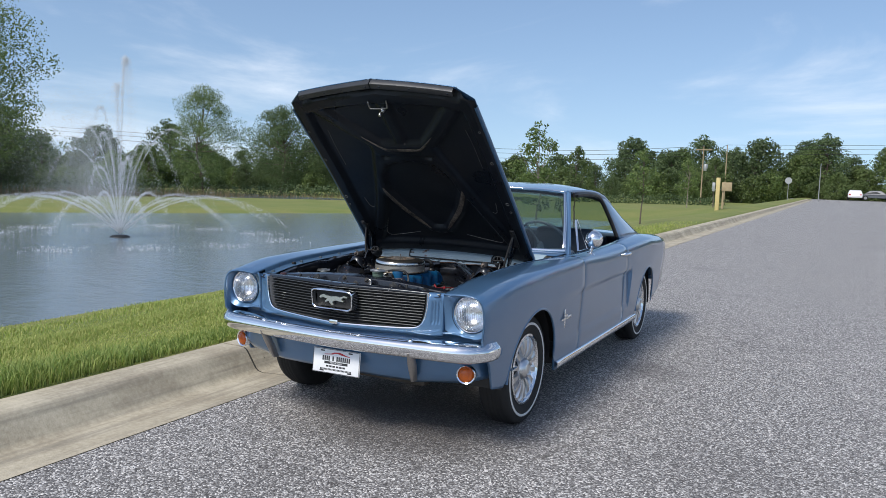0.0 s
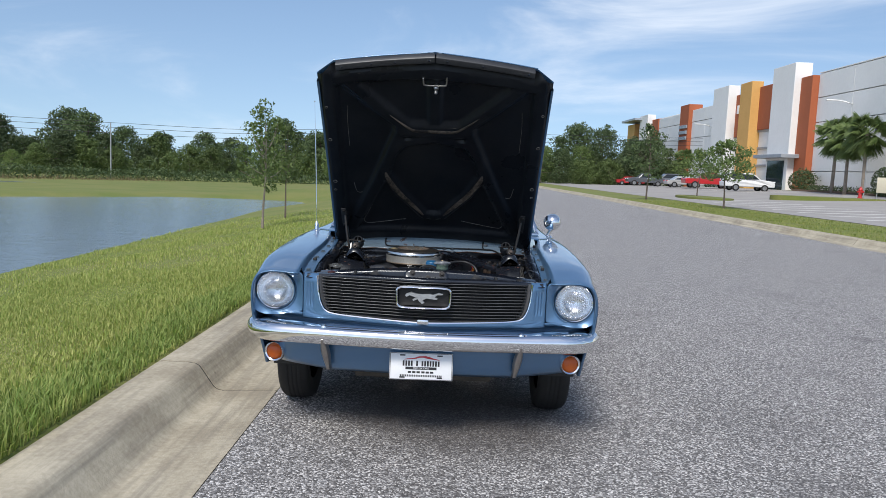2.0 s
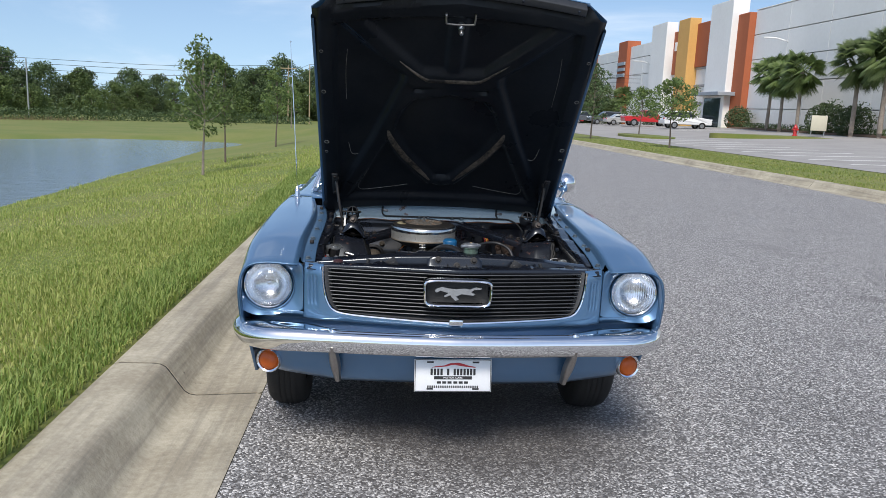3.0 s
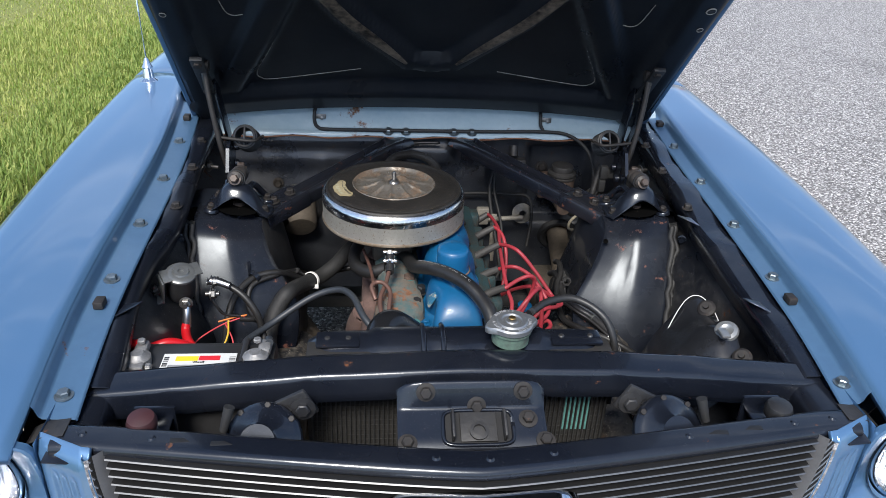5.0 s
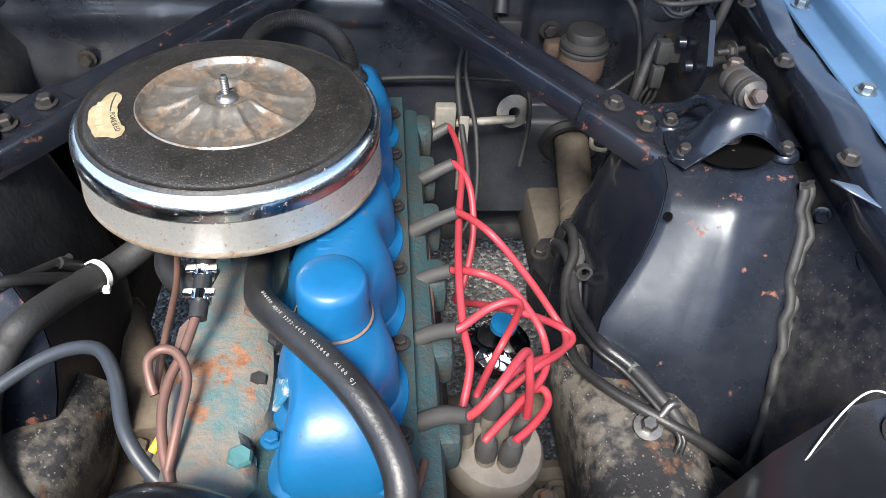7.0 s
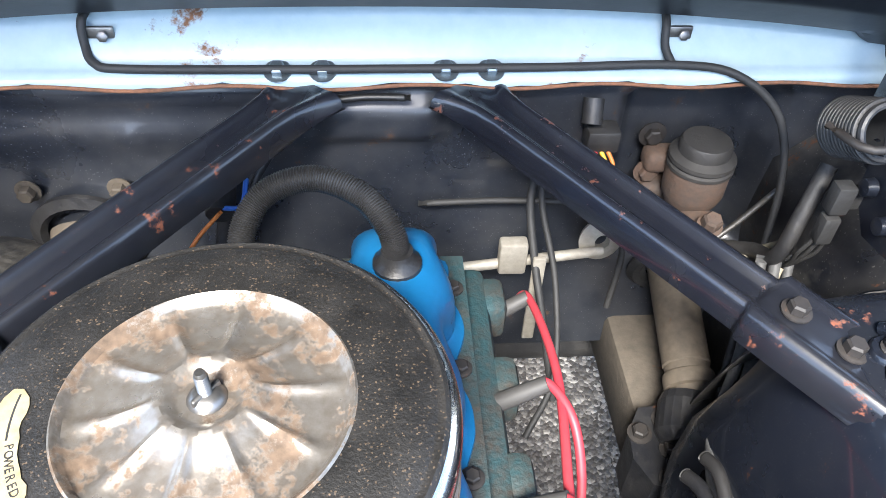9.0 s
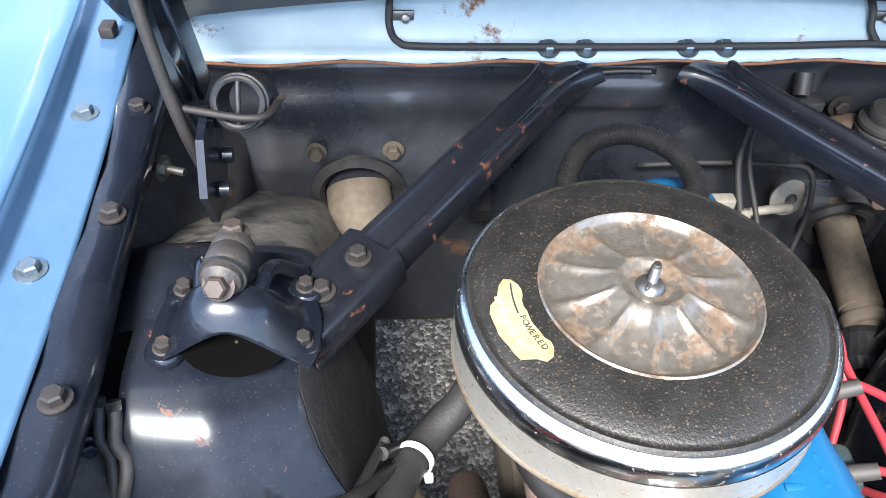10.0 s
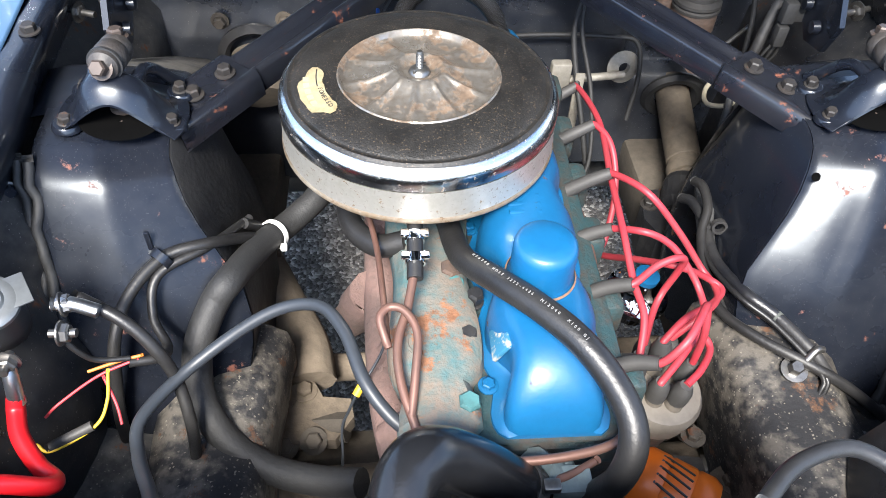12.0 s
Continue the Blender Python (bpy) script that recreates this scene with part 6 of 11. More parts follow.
BAY = new("engine_bay")
BAY.parent = car
YS = np.linspace(0.175, 1.42, 27)
for s in (-1, 1):
    fw = 0.058 if s < 0 else 0.040      # width of the flange
    # blue flange of the fender, stepped down and bolted
    rows = []
    for y in YS:
        x, z = fender_inner(y, s)
        rows.append([(s * (x + 0.006), y, z - 0.002), (s * x, y, z - 0.004), (s * (x - 0.004), y, z - 0.010), (s * (x - 0.007), y, z - 0.022), (s * (x - 0.012), y, z - 0.027), (s * (x - fw + 0.003), y, z - 0.029), (s * (x - fw), y, z - 0.032)])
    fl = sheet("fender_flange", rows, BLUE_DULL, BAY, 0.0025, "blue fender flange with zinc bolts")
    for y in (0.217, 0.492, 0.688, 0.896, 1.114):
        x, z = fender_inner(y, s)
        bolt_part((s * (x - fw * 0.52), y, z - 0.0275), (0, 0, 1), fl, 0.0095, 0.008, ZINC, 1.45)
    for y in (0.415, 1.275):
        x, z = fender_inner(y, s)
        bm = bmesh.new()
        box(bm, (s * (x - fw * 0.55), y, z - 0.020), (0.017, 0.024, 0.014), 0.003, None)
        part("rubber_pad", bm, BOLT, fl)
    # black apron: shelf beside the flange and the wall below
    rows = []
    for y in np.linspace(0.245, 1.42, 26):
        x, z = fender_inner(y, s)
        tower = 1.0 if y > 0.72 else 0.0
        if s < 0:
            xi = float(np.interp(y, [0.30, 0.40, 0.50, 0.60, 0.70, 0.80, 1.00, 1.20, 1.42], [0.528, 0.540, 0.552, 0.552, 0.536, 0.531, 0.543, 0.550, 0.560]))
        else:
            xi = float(np.interp(y, [0.30, 0.50, 0.70, 0.90, 1.10, 1.42], [0.546, 0.538, 0.540, 0.552, 0.568, 0.590]))
        step = -0.006 if y < 0.745 else 0.0
        dent = 0.003 * math.sin(y * 23) + 0.002 * math.sin(y * 51 + 1)
        deep = 0.40 if y < 0.70 else 0.55
        low_x = 0.545 if y < 0.72 else 0.50
        lean = 0.016 if y < 0.70 and s < 0 else 0.0
        tuck = 0.040 * max(0.0, min(1.0, (y - 0.45) / 0.15)) if y < 0.72 else 0.0
        rows.append([(s * (x - fw + 0.018), y, z - 0.034), (s * (x - fw - 0.002), y, z - 0.034 + step + dent), (s * (xi + 0.012), y, z - 0.034 + step + dent), (s * (xi + 0.002), y, z - 0.040 + step), (s * xi, y, z - 0.055 + step),
                     (s * (xi + 0.022), y, z - 0.11), (s * (low_x + 0.002 - lean - tuck * 0.4), y, 0.70), (s * (low_x - 0.006 - lean * 1.6 - tuck), y, 0.60), (s * (low_x - tuck * 1.3), y, deep), (s * (low_x - 0.02 - tuck * 1.3), y, 0.36)])
    ap = sheet("apron", [r[:6] for r in rows], BLACK, BAY, 0.003, "glossy black inner apron")
    sheet("apron_wall", [r[5:] for r in rows], pbr("dusty_black_apron", (0.0060, 0.0072, 0.0105), (0.045, 0.044, 0.042), rough=0.26, rough2=0.6, scale=7, fine=60, bump=0.12, bump_scale=50, rust=0.22, rust_scale=12, dust=0.10, spread=(0.48, 0.66), speck=(800, (0.12, 0.115, 0.11), 0.985, 1.0)), BAY, 0.003, "black inner apron wall with dusty streaks")
    for y in (0.774, 0.968, 1.13):
        x, z = fender_inner(y, s)
        bolt_part((s * (x - 0.080 - (0.012 if s > 0 else 0)), y, z - 0.033), (0, 0, 1), ap, 0.0090, 0.009, BOLT, 1.4)
    bm = bmesh.new()
    rod(bm, (s * 0.565, 1.10, 0.815), (s * 0.520, 1.085, 0.815), 0.0045)
    hexbolt(bm, (s * 0.545, 1.093, 0.815), (-s, -0.3, 0), 0.009, 0.006)
    part("stud", bm, STEEL, ap)
    # small bent tabs at the shelf's edge
    for y in ((0.43, 0.735) if s > 0 else (0.43,)):
        x, z = fender_inner(y, s)
        w = float(np.interp(y, [0.41, 0.54, 0.97], [0.078, 0.100, 0.116])) if s > 0 else 0.075
        sheet("tab", [[(s * (x - w + 0.016), y - 0.035, z - 0.036), (s * (x - w - 0.014), y - 0.015, z - 0.028)], [(s * (x - w + 0.010), y, z - 0.036), (s * (x - w - 0.020), y + 0.004, z - 0.031)]], ALUM if s > 0 else BLACK, ap, 0.002)
    # pressed rib across the apron wall
    if s > 0:
        bm = bmesh.new()
        tube(bm, [(0.566, 0.72, 0.775), (0.556, 0.62, 0.735), (0.545, 0.50, 0.690), (0.540, 0.42, 0.66)], 0.007, 8, 5)
        part("apron_rib", bm, BLACK, ap)

pbr("deep_hole", (0.002, 0.002, 0.002), (0.003, 0.003, 0.003), rough=1.0).node_tree.nodes["Principled BSDF"].inputs["Specular IOR Level"].default_value = 0.03


# strut towers with their front faces, tops, backs and shock caps
def shock_cap(s, tower):
    """A pressed bell with an arched mouth, bolted to the tower, carrying the shock absorber's eye."""
    c = Vector((s * (0.4385 if s < 0 else 0.465), 0.876, 0.806))

    def at(u, v, w):
        return Vector((c.x + s * u, c.y + v, c.z + w + 0.10 * u))

    def rim(a):
        q = (abs(math.cos(a)) ** 2.6 + abs(math.sin(a)) ** 2.6) ** (-1 / 2.6)
        return q * 0.070 * math.cos(a), q * (0.058 if math.sin(a) < 0 else 0.070) * math.sin(a)

    rings = []
    n = 72
    for i, (f, w) in enumerate(((1.0, -0.002), (0.99, 0.002), (0.88, 0.004), (0.79, 0.009), (0.70, 0.018), (0.61, 0.029), (0.52, 0.041), (0.42, 0.051), (0.28, 0.058), (0.10, 0.060))):
        ring = []
        for k in range(n):
            a = 2 * math.pi * k / n
            x, y = rim(a)
            d = abs((a - 1.5 * math.pi + math.pi) % (2 * math.pi) - math.pi) / radians(54)
            m = max(0.0, 1 - d * d) ** 0.75
            ff = min(f, 1.0 - 0.46 * m ** 0.6 + 0.0015 * (9 - i)) if m > 0 else f
            # the bell is narrow behind, where the two straps rise
            h = max(w, 0.040 * m)
            if math.sin(a) > 0.1:
                h *= 1 - 0.75 * min(1.0, (math.sin(a) - 0.1) * 1.6) * min(1.0, f * 1.6)
            ring.append(at(x * ff, y * ff - 0.004, h))
        rings.append(ring)
    bm = bmesh.new()
    loft(bm, rings, True)
    cap_ob = thicken(part("shock_cap", bm, BLACK, tower, "arched black shock absorber cap with an open front"), 0.003, 0)
    bm = bmesh.new()
    loft(bm, [[at(0.045 * math.cos(a) * f, -0.018 + 0.038 * math.sin(a) * f, 0.0075 - 0.002 * (1 - f)) for a in np.linspace(0, 2 * math.pi, 29)[:-1]] for f in (1.0, 0.8, 0.4, 0.05)], True)
    part("shock_hole", bm, MATS["deep_hole"], tower)
    bm = bmesh.new()
    lathe(bm, [(0, 0.016), (0.010, 0.016), (0.012, 0.010), (0.018, 0.008), (0.021, 0.004), (0.021, -0.004)], at(0.004, 0.004, -0.004), (0, 0, 1), 26)
    part("shock_top", bm, pbr("rusty_brown", (0.050, 0.032, 0.023), (0.022, 0.017, 0.014), rough=0.8, scale=20, fine=150, bump=0.3, bump_scale=200), tower)
    # two straps that hold the eye, with a long opening between them
    for e in (-1, 1):
        bm = bmesh.new()
        tube(bm, [at(e * u, v, w) for u, v, w in ((0.022, -0.004, 0.046), (0.024, 0.012, 0.049), (0.027, 0.028, 0.047), (0.032, 0.042, 0.038), (0.038, 0.054, 0.024), (0.045, 0.064, 0.010), (0.050, 0.072, 0.002))], 0.0072, 10, 4)
        part("cap_strap", bm, BLACK, tower)
    # the eye: rings round a pin that lies fore and aft
    ax = Vector((0.10 * s, -1.0, 0.10)).normalized()
    eye = at(0.0, 0.008, 0.072)
    bm = bmesh.new()
    lathe(bm, [(0, -0.036), (0.011, -0.036), (0.013, -0.030), (0.0175, -0.026), (0.0185, -0.018), (0.0165, -0.014), (0.0185, -0.010), (0.0190, 0.004), (0.0165, 0.008), (0.0175, 0.012), (0.0165, 0.020), (0.012, 0.024), (0.009, 0.026), (0, 0.026)], eye, ax, 28)
    part("shock_bush", bm, pbr("rusty_bush", (0.040, 0.034, 0.031), (0.020, 0.018, 0.017), rough=0.55, scale=20, fine=150, bump=0.2, bump_scale=200), tower, "dark worn shock absorber bush")
    bm = bmesh.new()
    lathe(bm, [(0.015, -0.002), (0.0195, -0.002), (0.0195, 0.002), (0.015, 0.002)], eye + ax * 0.013, ax, 28, True)
    part("bush_ring", bm, BLACK_OLD, tower)
    bolt_part(eye + ax * 0.024, ax + Vector((0, 0, 0.55)), tower, 0.0095, 0.012, pbr("brown_bolt", (0.075, 0.055, 0.045), (0.045, 0.036, 0.032), rough=0.5, metal=0.3, scale=60, fine=300), 1.4, "shock_stud")
    bolt_part(eye - ax * 0.030 + Vector((0, 0, 0.010)), Vector((0, 0.1, 1)), tower, 0.0090, 0.010, MATS["brown_bolt"], 1.5, "shock_stud")
    for u, v in ((0.057, -0.026), (-0.056, -0.014), (0.052, 0.040), (-0.054, 0.050)):
        bm = bmesh.new()
        lathe(bm, [(0, 0.004), (0.014, 0.004), (0.016, 0.002), (0.017, -0.003)], at(u, v, 0.001), (-0.1 * s, 0, 1), 20)
        part("cap_foot", bm, BLACK, tower)
        bolt_part(at(u, v, 0.005), (-0.1 * s, -0.1, 1), tower, 0.0072, 0.009, BOLT, 1.3)
    return cap_ob


for s in (-1, 1):
    tower = new("strut_tower")
    tower.parent = car
    T = [(0.528, 0.812, 0.806), (0.455, 0.816, 0.803), (0.388, 0.838, 0.790)]      # front upper edge, outer to inner
    L = [(0.482, 0.628, 0.50), (0.39, 0.626, 0.47), (0.318, 0.672, 0.485)]         # front foot
    rows = []
    n = 17
    for j in range(n):
        t = j / (n - 1)
        a = Vector(T[0]).lerp(Vector(T[1]), min(1, t * 2)) if t < 0.5 else Vector(T[1]).lerp(Vector(T[2]), t * 2 - 1)
        b = Vector(L[0]).lerp(Vector(L[1]), min(1, t * 2)) if t < 0.5 else Vector(L[1]).lerp(Vector(L[2]), t * 2 - 1)
        bow = 0.014 * math.sin(math.pi * t)
        col = [Vector((a.x, a.y + 0.075, a.z + 0.002)), Vector((a.x, a.y + 0.040, a.z + 0.001)), Vector((a.x, a.y + 0.018, a.z - 0.001)), Vector((a.x, a.y + 0.006, a.z - 0.005)), Vector((a.x, a.y - 0.004 - bow * 0.3, a.z - 0.012))]
        for f in (0.06, 0.10, 0.16, 0.24, 0.34, 0.44, 0.55, 0.66, 0.77, 0.88, 1.0):
            p = a.lerp(b, f)
            p.y = a.y + (b.y - a.y) * (1 - (1 - f) ** 1.35) - bow * 0.5 - 0.006 * min(1, f * 8)
            # the inner edge swells low down and is rounded off at the foot
            p.x -= 0.046 * math.sin(math.pi * min(1.0, f * 1.02)) ** 1.6 * max(0.0, t - 0.35) / 0.65 * (1 if f > 0.45 else f / 0.45)
            col.append(p)
        rows.append([(s * p.x, p.y, p.z) for p in col])
    for j, r in enumerate(rows):
        for q in range(8, 15):
            k = abs(j - 9.5 + (q - 8) * 0.4)
            if k < 1.6:
                r[q] = (r[q][0], r[q][1] + 0.003 * (1 - k / 1.6), r[q][2] - 0.0015)
    sheet("tower_face", rows, TOWER_BLACK, tower, 0.003, "black painted strut tower with sheen")
    # inner side of the tower, towards the engine
    edge_col = [Vector((p[0] - s * 0.0005, p[1] + 0.001, p[2])) for p in rows[-1][2:]]
    m_edge = len(edge_col)
    rows = [edge_col]
    for y, dx, top in ((0.92, -0.004, 0.794), (0.965, -0.006, 0.786), (1.005, 0.002, 0.735), (1.035, 0.014, 0.655), (1.055, 0.034, 0.56)):
        col = [(0.392 + dx, y, top), (0.380 + dx, y, top - 0.012), (0.362 + dx, y, top - 0.07), (0.338 + dx, y, min(top - 0.10, 0.60)), (0.316 + dx, y - 0.02, min(top - 0.14, 0.50)), (0.312 + dx, y - 0.05, 0.40)]
        fs_ = [5 * k / (m_edge - 1) for k in range(m_edge)]
        rows.append([Vector((s * col[min(4, int(q))][0], col[min(4, int(q))][1], col[min(4, int(q))][2])).lerp(Vector((s * col[min(4, int(q)) + 1][0], col[min(4, int(q)) + 1][1], col[min(4, int(q)) + 1][2])), q - min(4, int(q))) for q in fs_])
    sheet("tower_side", rows, BLACK_OLD if s < 0 else BLACK, tower, 0.003)
    rows = []
    for y, z in ((0.878, 0.800), (0.93, 0.803), (0.975, 0.800), (1.000, 0.786)):
        rows.append([(s * x, y, z + dz) for x, dz in ((0.380, -0.014), (0.395, -0.005), (0.42, 0.0), (0.46, 0.003), (0.50, 0.006), (0.535, 0.006), (0.56, 0.0), (0.575, -0.03))])
    sheet("tower_top", rows, TOWER_BLACK, tower, 0.003)
    # the back of the tower falls away to the firewall, grey with road dust
    rows = []
    slope = ((1.002, 0.784), (1.02, 0.745), (1.04, 0.70), (1.06, 0.64), (1.08, 0.57), (1.10, 0.48)) if s > 0 else ((1.002, 0.784), (1.05, 0.756), (1.11, 0.722), (1.17, 0.685), (1.23, 0.648), (1.29, 0.610))
    for y, z in slope:
        rows.append([(s * x, y + dy, z + dz) for x, dz, dy in ((0.375, -0.05, 0), (0.40, -0.012, 0), (0.44, 0.0, 0.004), (0.49, 0.004, 0.006), (0.535, 0.0, 0.004), (0.575, -0.03, 0))])
    sheet("tower_back", rows, pbr("dusty_grey_sheet", (0.022, 0.023, 0.026), (0.125, 0.118, 0.106), rough=0.4, rough2=0.75, scale=9, fine=50, bump=0.35, bump_scale=60, rust=0.2, rust_scale=14, spread=(0.42, 0.60)), tower, 0.003, "dusty grey back of the strut tower")
    # weld seam with scabby paint at the outer edge of the face
    bm = bmesh.new()
    rng = random.Random(3 if s < 0 else 4)
    pts = [(s * (0.531 - 0.049 * i / 24 + rng.uniform(-0.004, 0.004)), 0.806 - 0.188 * (1 - (1 - i / 24) ** 1.35) + rng.uniform(-0.003, 0.003), 0.806 - 0.30 * i / 24) for i in range(25)]
    tube(bm, pts, 0.0060, 6, 2)
    tube(bm, [(x + s * (0.010 + rng.uniform(-0.004, 0.004)), y + 0.004, z) for x, y, z in pts], 0.0048, 6, 2)
    part("tower_seam", bm, RUBBER_OLD, tower, "rough black weld seam")
    for i in range(4):
        bolt_part((s * (0.552 - 0.012 * i), 0.800 - 0.188 * (1 - (1 - (i + 0.3) / 5) ** 1.35), 0.775 - i * 0.060), (-s * 0.5, -1, 0.2), tower, 0.0075, 0.008, BLACK, 1.4, "seam_bolt")
    shock_cap(s, tower)
bm = bmesh.new()   # small round hole plug in the driver-side face
lathe(bm, [(0.0035, 0.001), (0.0055, 0.0015), (0.0055, 0), (0, -0.001)], (0.379, 0.7935, 0.766), (0, -0.8, 0.6), 14)
part("hole_rim", bm, MATS["deep_hole"], tower)

# brace bars from the towers to the cowl
for s in (-1, 1):
    a, b = (Vector((-0.405, 0.885, 0.787)), Vector((-0.072, 1.294, 0.826))) if s < 0 else (Vector((0.418, 0.890, 0.787)), Vector((0.100, 1.294, 0.826)))
    d = (b - a).normalized()
    u = d.cross(Vector((0, 0, 1))).normalized()
    v = u.cross(d).normalized()
    rows = []
    for t in (0, 0.06, 0.12, 0.18, 0.25, 0.262, 0.27, 0.4, 0.5, 0.6, 0.7, 0.8, 0.86, 0.91, 0.94, 0.97, 1.0):
        p = a.lerp(b, t)
        w = 0.034 if t < 0.255 else 0.0245
        flare = max(0.0, (t - 0.88) / 0.12)
        w += 0.022 * flare ** 1.5
        up = 0.004 if t < 0.255 else 0.0
        groove = (0.002 if t < 0.255 else 0.007) * (1 - flare)
        rows.append([p + u * x + v * (z + up) for x, z in ((-w * 1.12, -0.030 + 0.018 * flare), (-w * 1.08, -0.014), (-w * 1.02, -0.004), (-w * 0.92, 0.001), (-w * 0.80, 0.002), (-w * 0.66, 0.0005), (-w * 0.52, -groove), (-w * 0.2, -groove * 0.9), (w * 0.2, -groove * 0.9), (w * 0.52, -groove), (w * 0.66, 0.0005), (w * 0.80, 0.002), (w * 0.92, 0.001), (w * 1.02, -0.004), (w * 1.08, -0.014), (w * 1.12, -0.030 + 0.018 * flare))])
    br = sheet("brace_bar", rows, BLACK_CHIP, car, 0.003, "black channel brace between tower and cowl")
    for t in (0.105, 0.205):
        bolt_part(a.lerp(b, t) + v * 0.005, v, br, 0.0092, 0.010, BOLT, 1.45)

# firewall with pressed ribs, and the pale blue cowl face above it
def soft_box(x, z, x0, x1, z0, z1, e):
    """One inside a rectangle, falling to nothing over e at its edges."""
    def edge(q):
        q = max(0.0, min(1.0, q))
        return q * q * (3 - 2 * q)
    return edge((x - x0) / e + 0.5) * edge((x1 - x) / e + 0.5) * edge((z - z0) / e + 0.5) * edge((z1 - z) / e + 0.5)


rows = []
for z in [0.36, 0.42, 0.48, 0.52] + np.linspace(0.55, 0.832, 34).tolist():
    row = []
    for x in np.linspace(-0.60, 0.64, 94):
        y = 1.315 - 0.02 * max(0, (0.64 - z)) * 2
        rib = 0.007 * math.exp(-((z - 0.800) / 0.010) ** 2) + 0.010 * math.exp(-((z - 0.745) / 0.022) ** 2) if x < -0.075 else 0.0
        upright = 0.006 * math.exp(-((x + 0.285) / 0.008) ** 2) * soft_box(x, z, -0.4, -0.2, 0.70, 0.76, 0.02)
        swage = 0.016 * soft_box(x, z, -0.065, 0.075, 0.742, 0.792, 0.022)
        bulge = 0.030 * max(0, min(1, (-0.12 - x) / 0.05)) * max(0, min(1, (0.735 - z) / 0.08))
        pocket = 0.040 * soft_box(x, z, 0.298, 0.485, 0.56, 0.795, 0.024)
        row.append((x, y - rib - upright - swage - bulge + pocket, z))
    rows.append(row)
FIREWALL = pbr("firewall_black", (0.0120, 0.0150, 0.0220), (0.028, 0.0310, 0.0370), rough=0.24, rough2=0.46, scale=6, fine=60, bump=0.05, bump_scale=60, rust=0.25, rust_scale=6.0, rust_col=(0.13, 0.072, 0.042), dust=0.035, coat=0.35, speck=(1100, (0.12, 0.12, 0.12), 0.987, 1.0))
sheet("firewall", rows, FIREWALL, BAY, 0.004, "black firewall with dusty patches")
rows = []
rng = random.Random(8)
for x in np.linspace(-0.62, 0.66, 65):
    rag = 0.003 * math.sin(x * 31) + rng.uniform(-0.002, 0.002)
    emb = 0.006 if -0.33 < x < 0.35 else (0.003 if abs(x) < 0.45 else 0)
    rows.append([(x, 1.288, 0.826 + rag), (x, 1.290, 0.834), (x, 1.300, 0.8365), (x, 1.306, 0.839), (x, 1.314 - emb * 0.3, 0.846), (x, 1.322 - emb, 0.852), (x, 1.336 - emb, 0.868), (x, 1.340 - emb * 0.5, 0.872), (x, 1.352, 0.885), (x, 1.372, 0.898), (x, 1.40, 0.905), (x, 1.43, 0.912)])
cowl_face = sheet("cowl_face", rows, COWL_BLUE, BAY, 0.003, "pale blue cowl face with rust at the corners")
bm = bmesh.new()   # rust-eaten lower lip
tube(bm, [(x, 1.286, 0.8245 + 0.003 * math.sin(x * 31)) for x in np.linspace(-0.60, 0.62, 60)], 0.0022, 5, 1)
part("cowl_lip", bm, pbr("lip_rust", (0.24, 0.10, 0.05), (0.10, 0.055, 0.035), rough=0.9, scale=25, fine=200), cowl_face)
for x in (-0.102, -0.054, 0.078, 0.128):
    bolt_part((x, 1.297, 0.838), (0, -0.35, 1), cowl_face, 0.0095, 0.008, ZINC, 1.6)
for x in (-0.30, 0.325):
    bm = bmesh.new()
    box(bm, (x + 0.014, 1.326, 0.8665), (0.030, 0.005, 0.018), 0.002)
    hexbolt(bm, (x + 0.018, 1.322, 0.8665), (0, -1, 0.3), 0.006, 0.004, 0)
    part("hose_clip", bm, STEEL, cowl_face)
bm = bmesh.new()
tube(bm, [(-0.300, 1.345, 0.886), (-0.302, 1.326, 0.880), (-0.302, 1.318, 0.858), (-0.292, 1.302, 0.846), (-0.26, 1.296, 0.8425), (-0.1, 1.292, 0.8435), (0.02, 1.292, 0.8435), (0.2, 1.294, 0.8435), (0.33, 1.296, 0.8445), (0.40, 1.285, 0.838), (0.452, 1.262, 0.80), (0.470, 1.235, 0.73), (0.455, 1.19, 0.64), (0.41, 1.10, 0.55), (0.385, 1.02, 0.48)], 0.0048, 8, 6)
tube(bm, [(0.325, 1.345, 0.886), (0.322, 1.324, 0.878), (0.322, 1.312, 0.858), (0.328, 1.298, 0.846)], 0.0048, 8, 6)
part("washer_hose", bm, RUBBER_OLD, BAY, "thin grey washer hose")

# radiator support bar across the nose
BAR = [(-0.60, 0.802), (-0.52, 0.810), (-0.44, 0.817), (-0.34, 0.826), (-0.22, 0.836), (0.0, 0.843), (0.22, 0.837), (0.36, 0.828), (0.46, 0.817), (0.54, 0.810), (0.61, 0.803)]
rows = []
for x in np.linspace(-0.60, 0.61, 49):
    z = lerp_table(BAR, x)[0]
    rows.append([(x, 0.286, z - 0.05), (x, 0.285, z - 0.008), (x, 0.281, z - 0.001), (x, 0.274, z), (x, 0.242, z - 0.005), (x, 0.237, z - 0.008), (x, 0.235, z - 0.014), (x, 0.231, z - 0.034), (x, 0.229, z - 0.048), (x, 0.238, z - 0.054)])
bar = sheet("radiator_support", rows, BLACK, BAY, 0.003, "black radiator support bar")
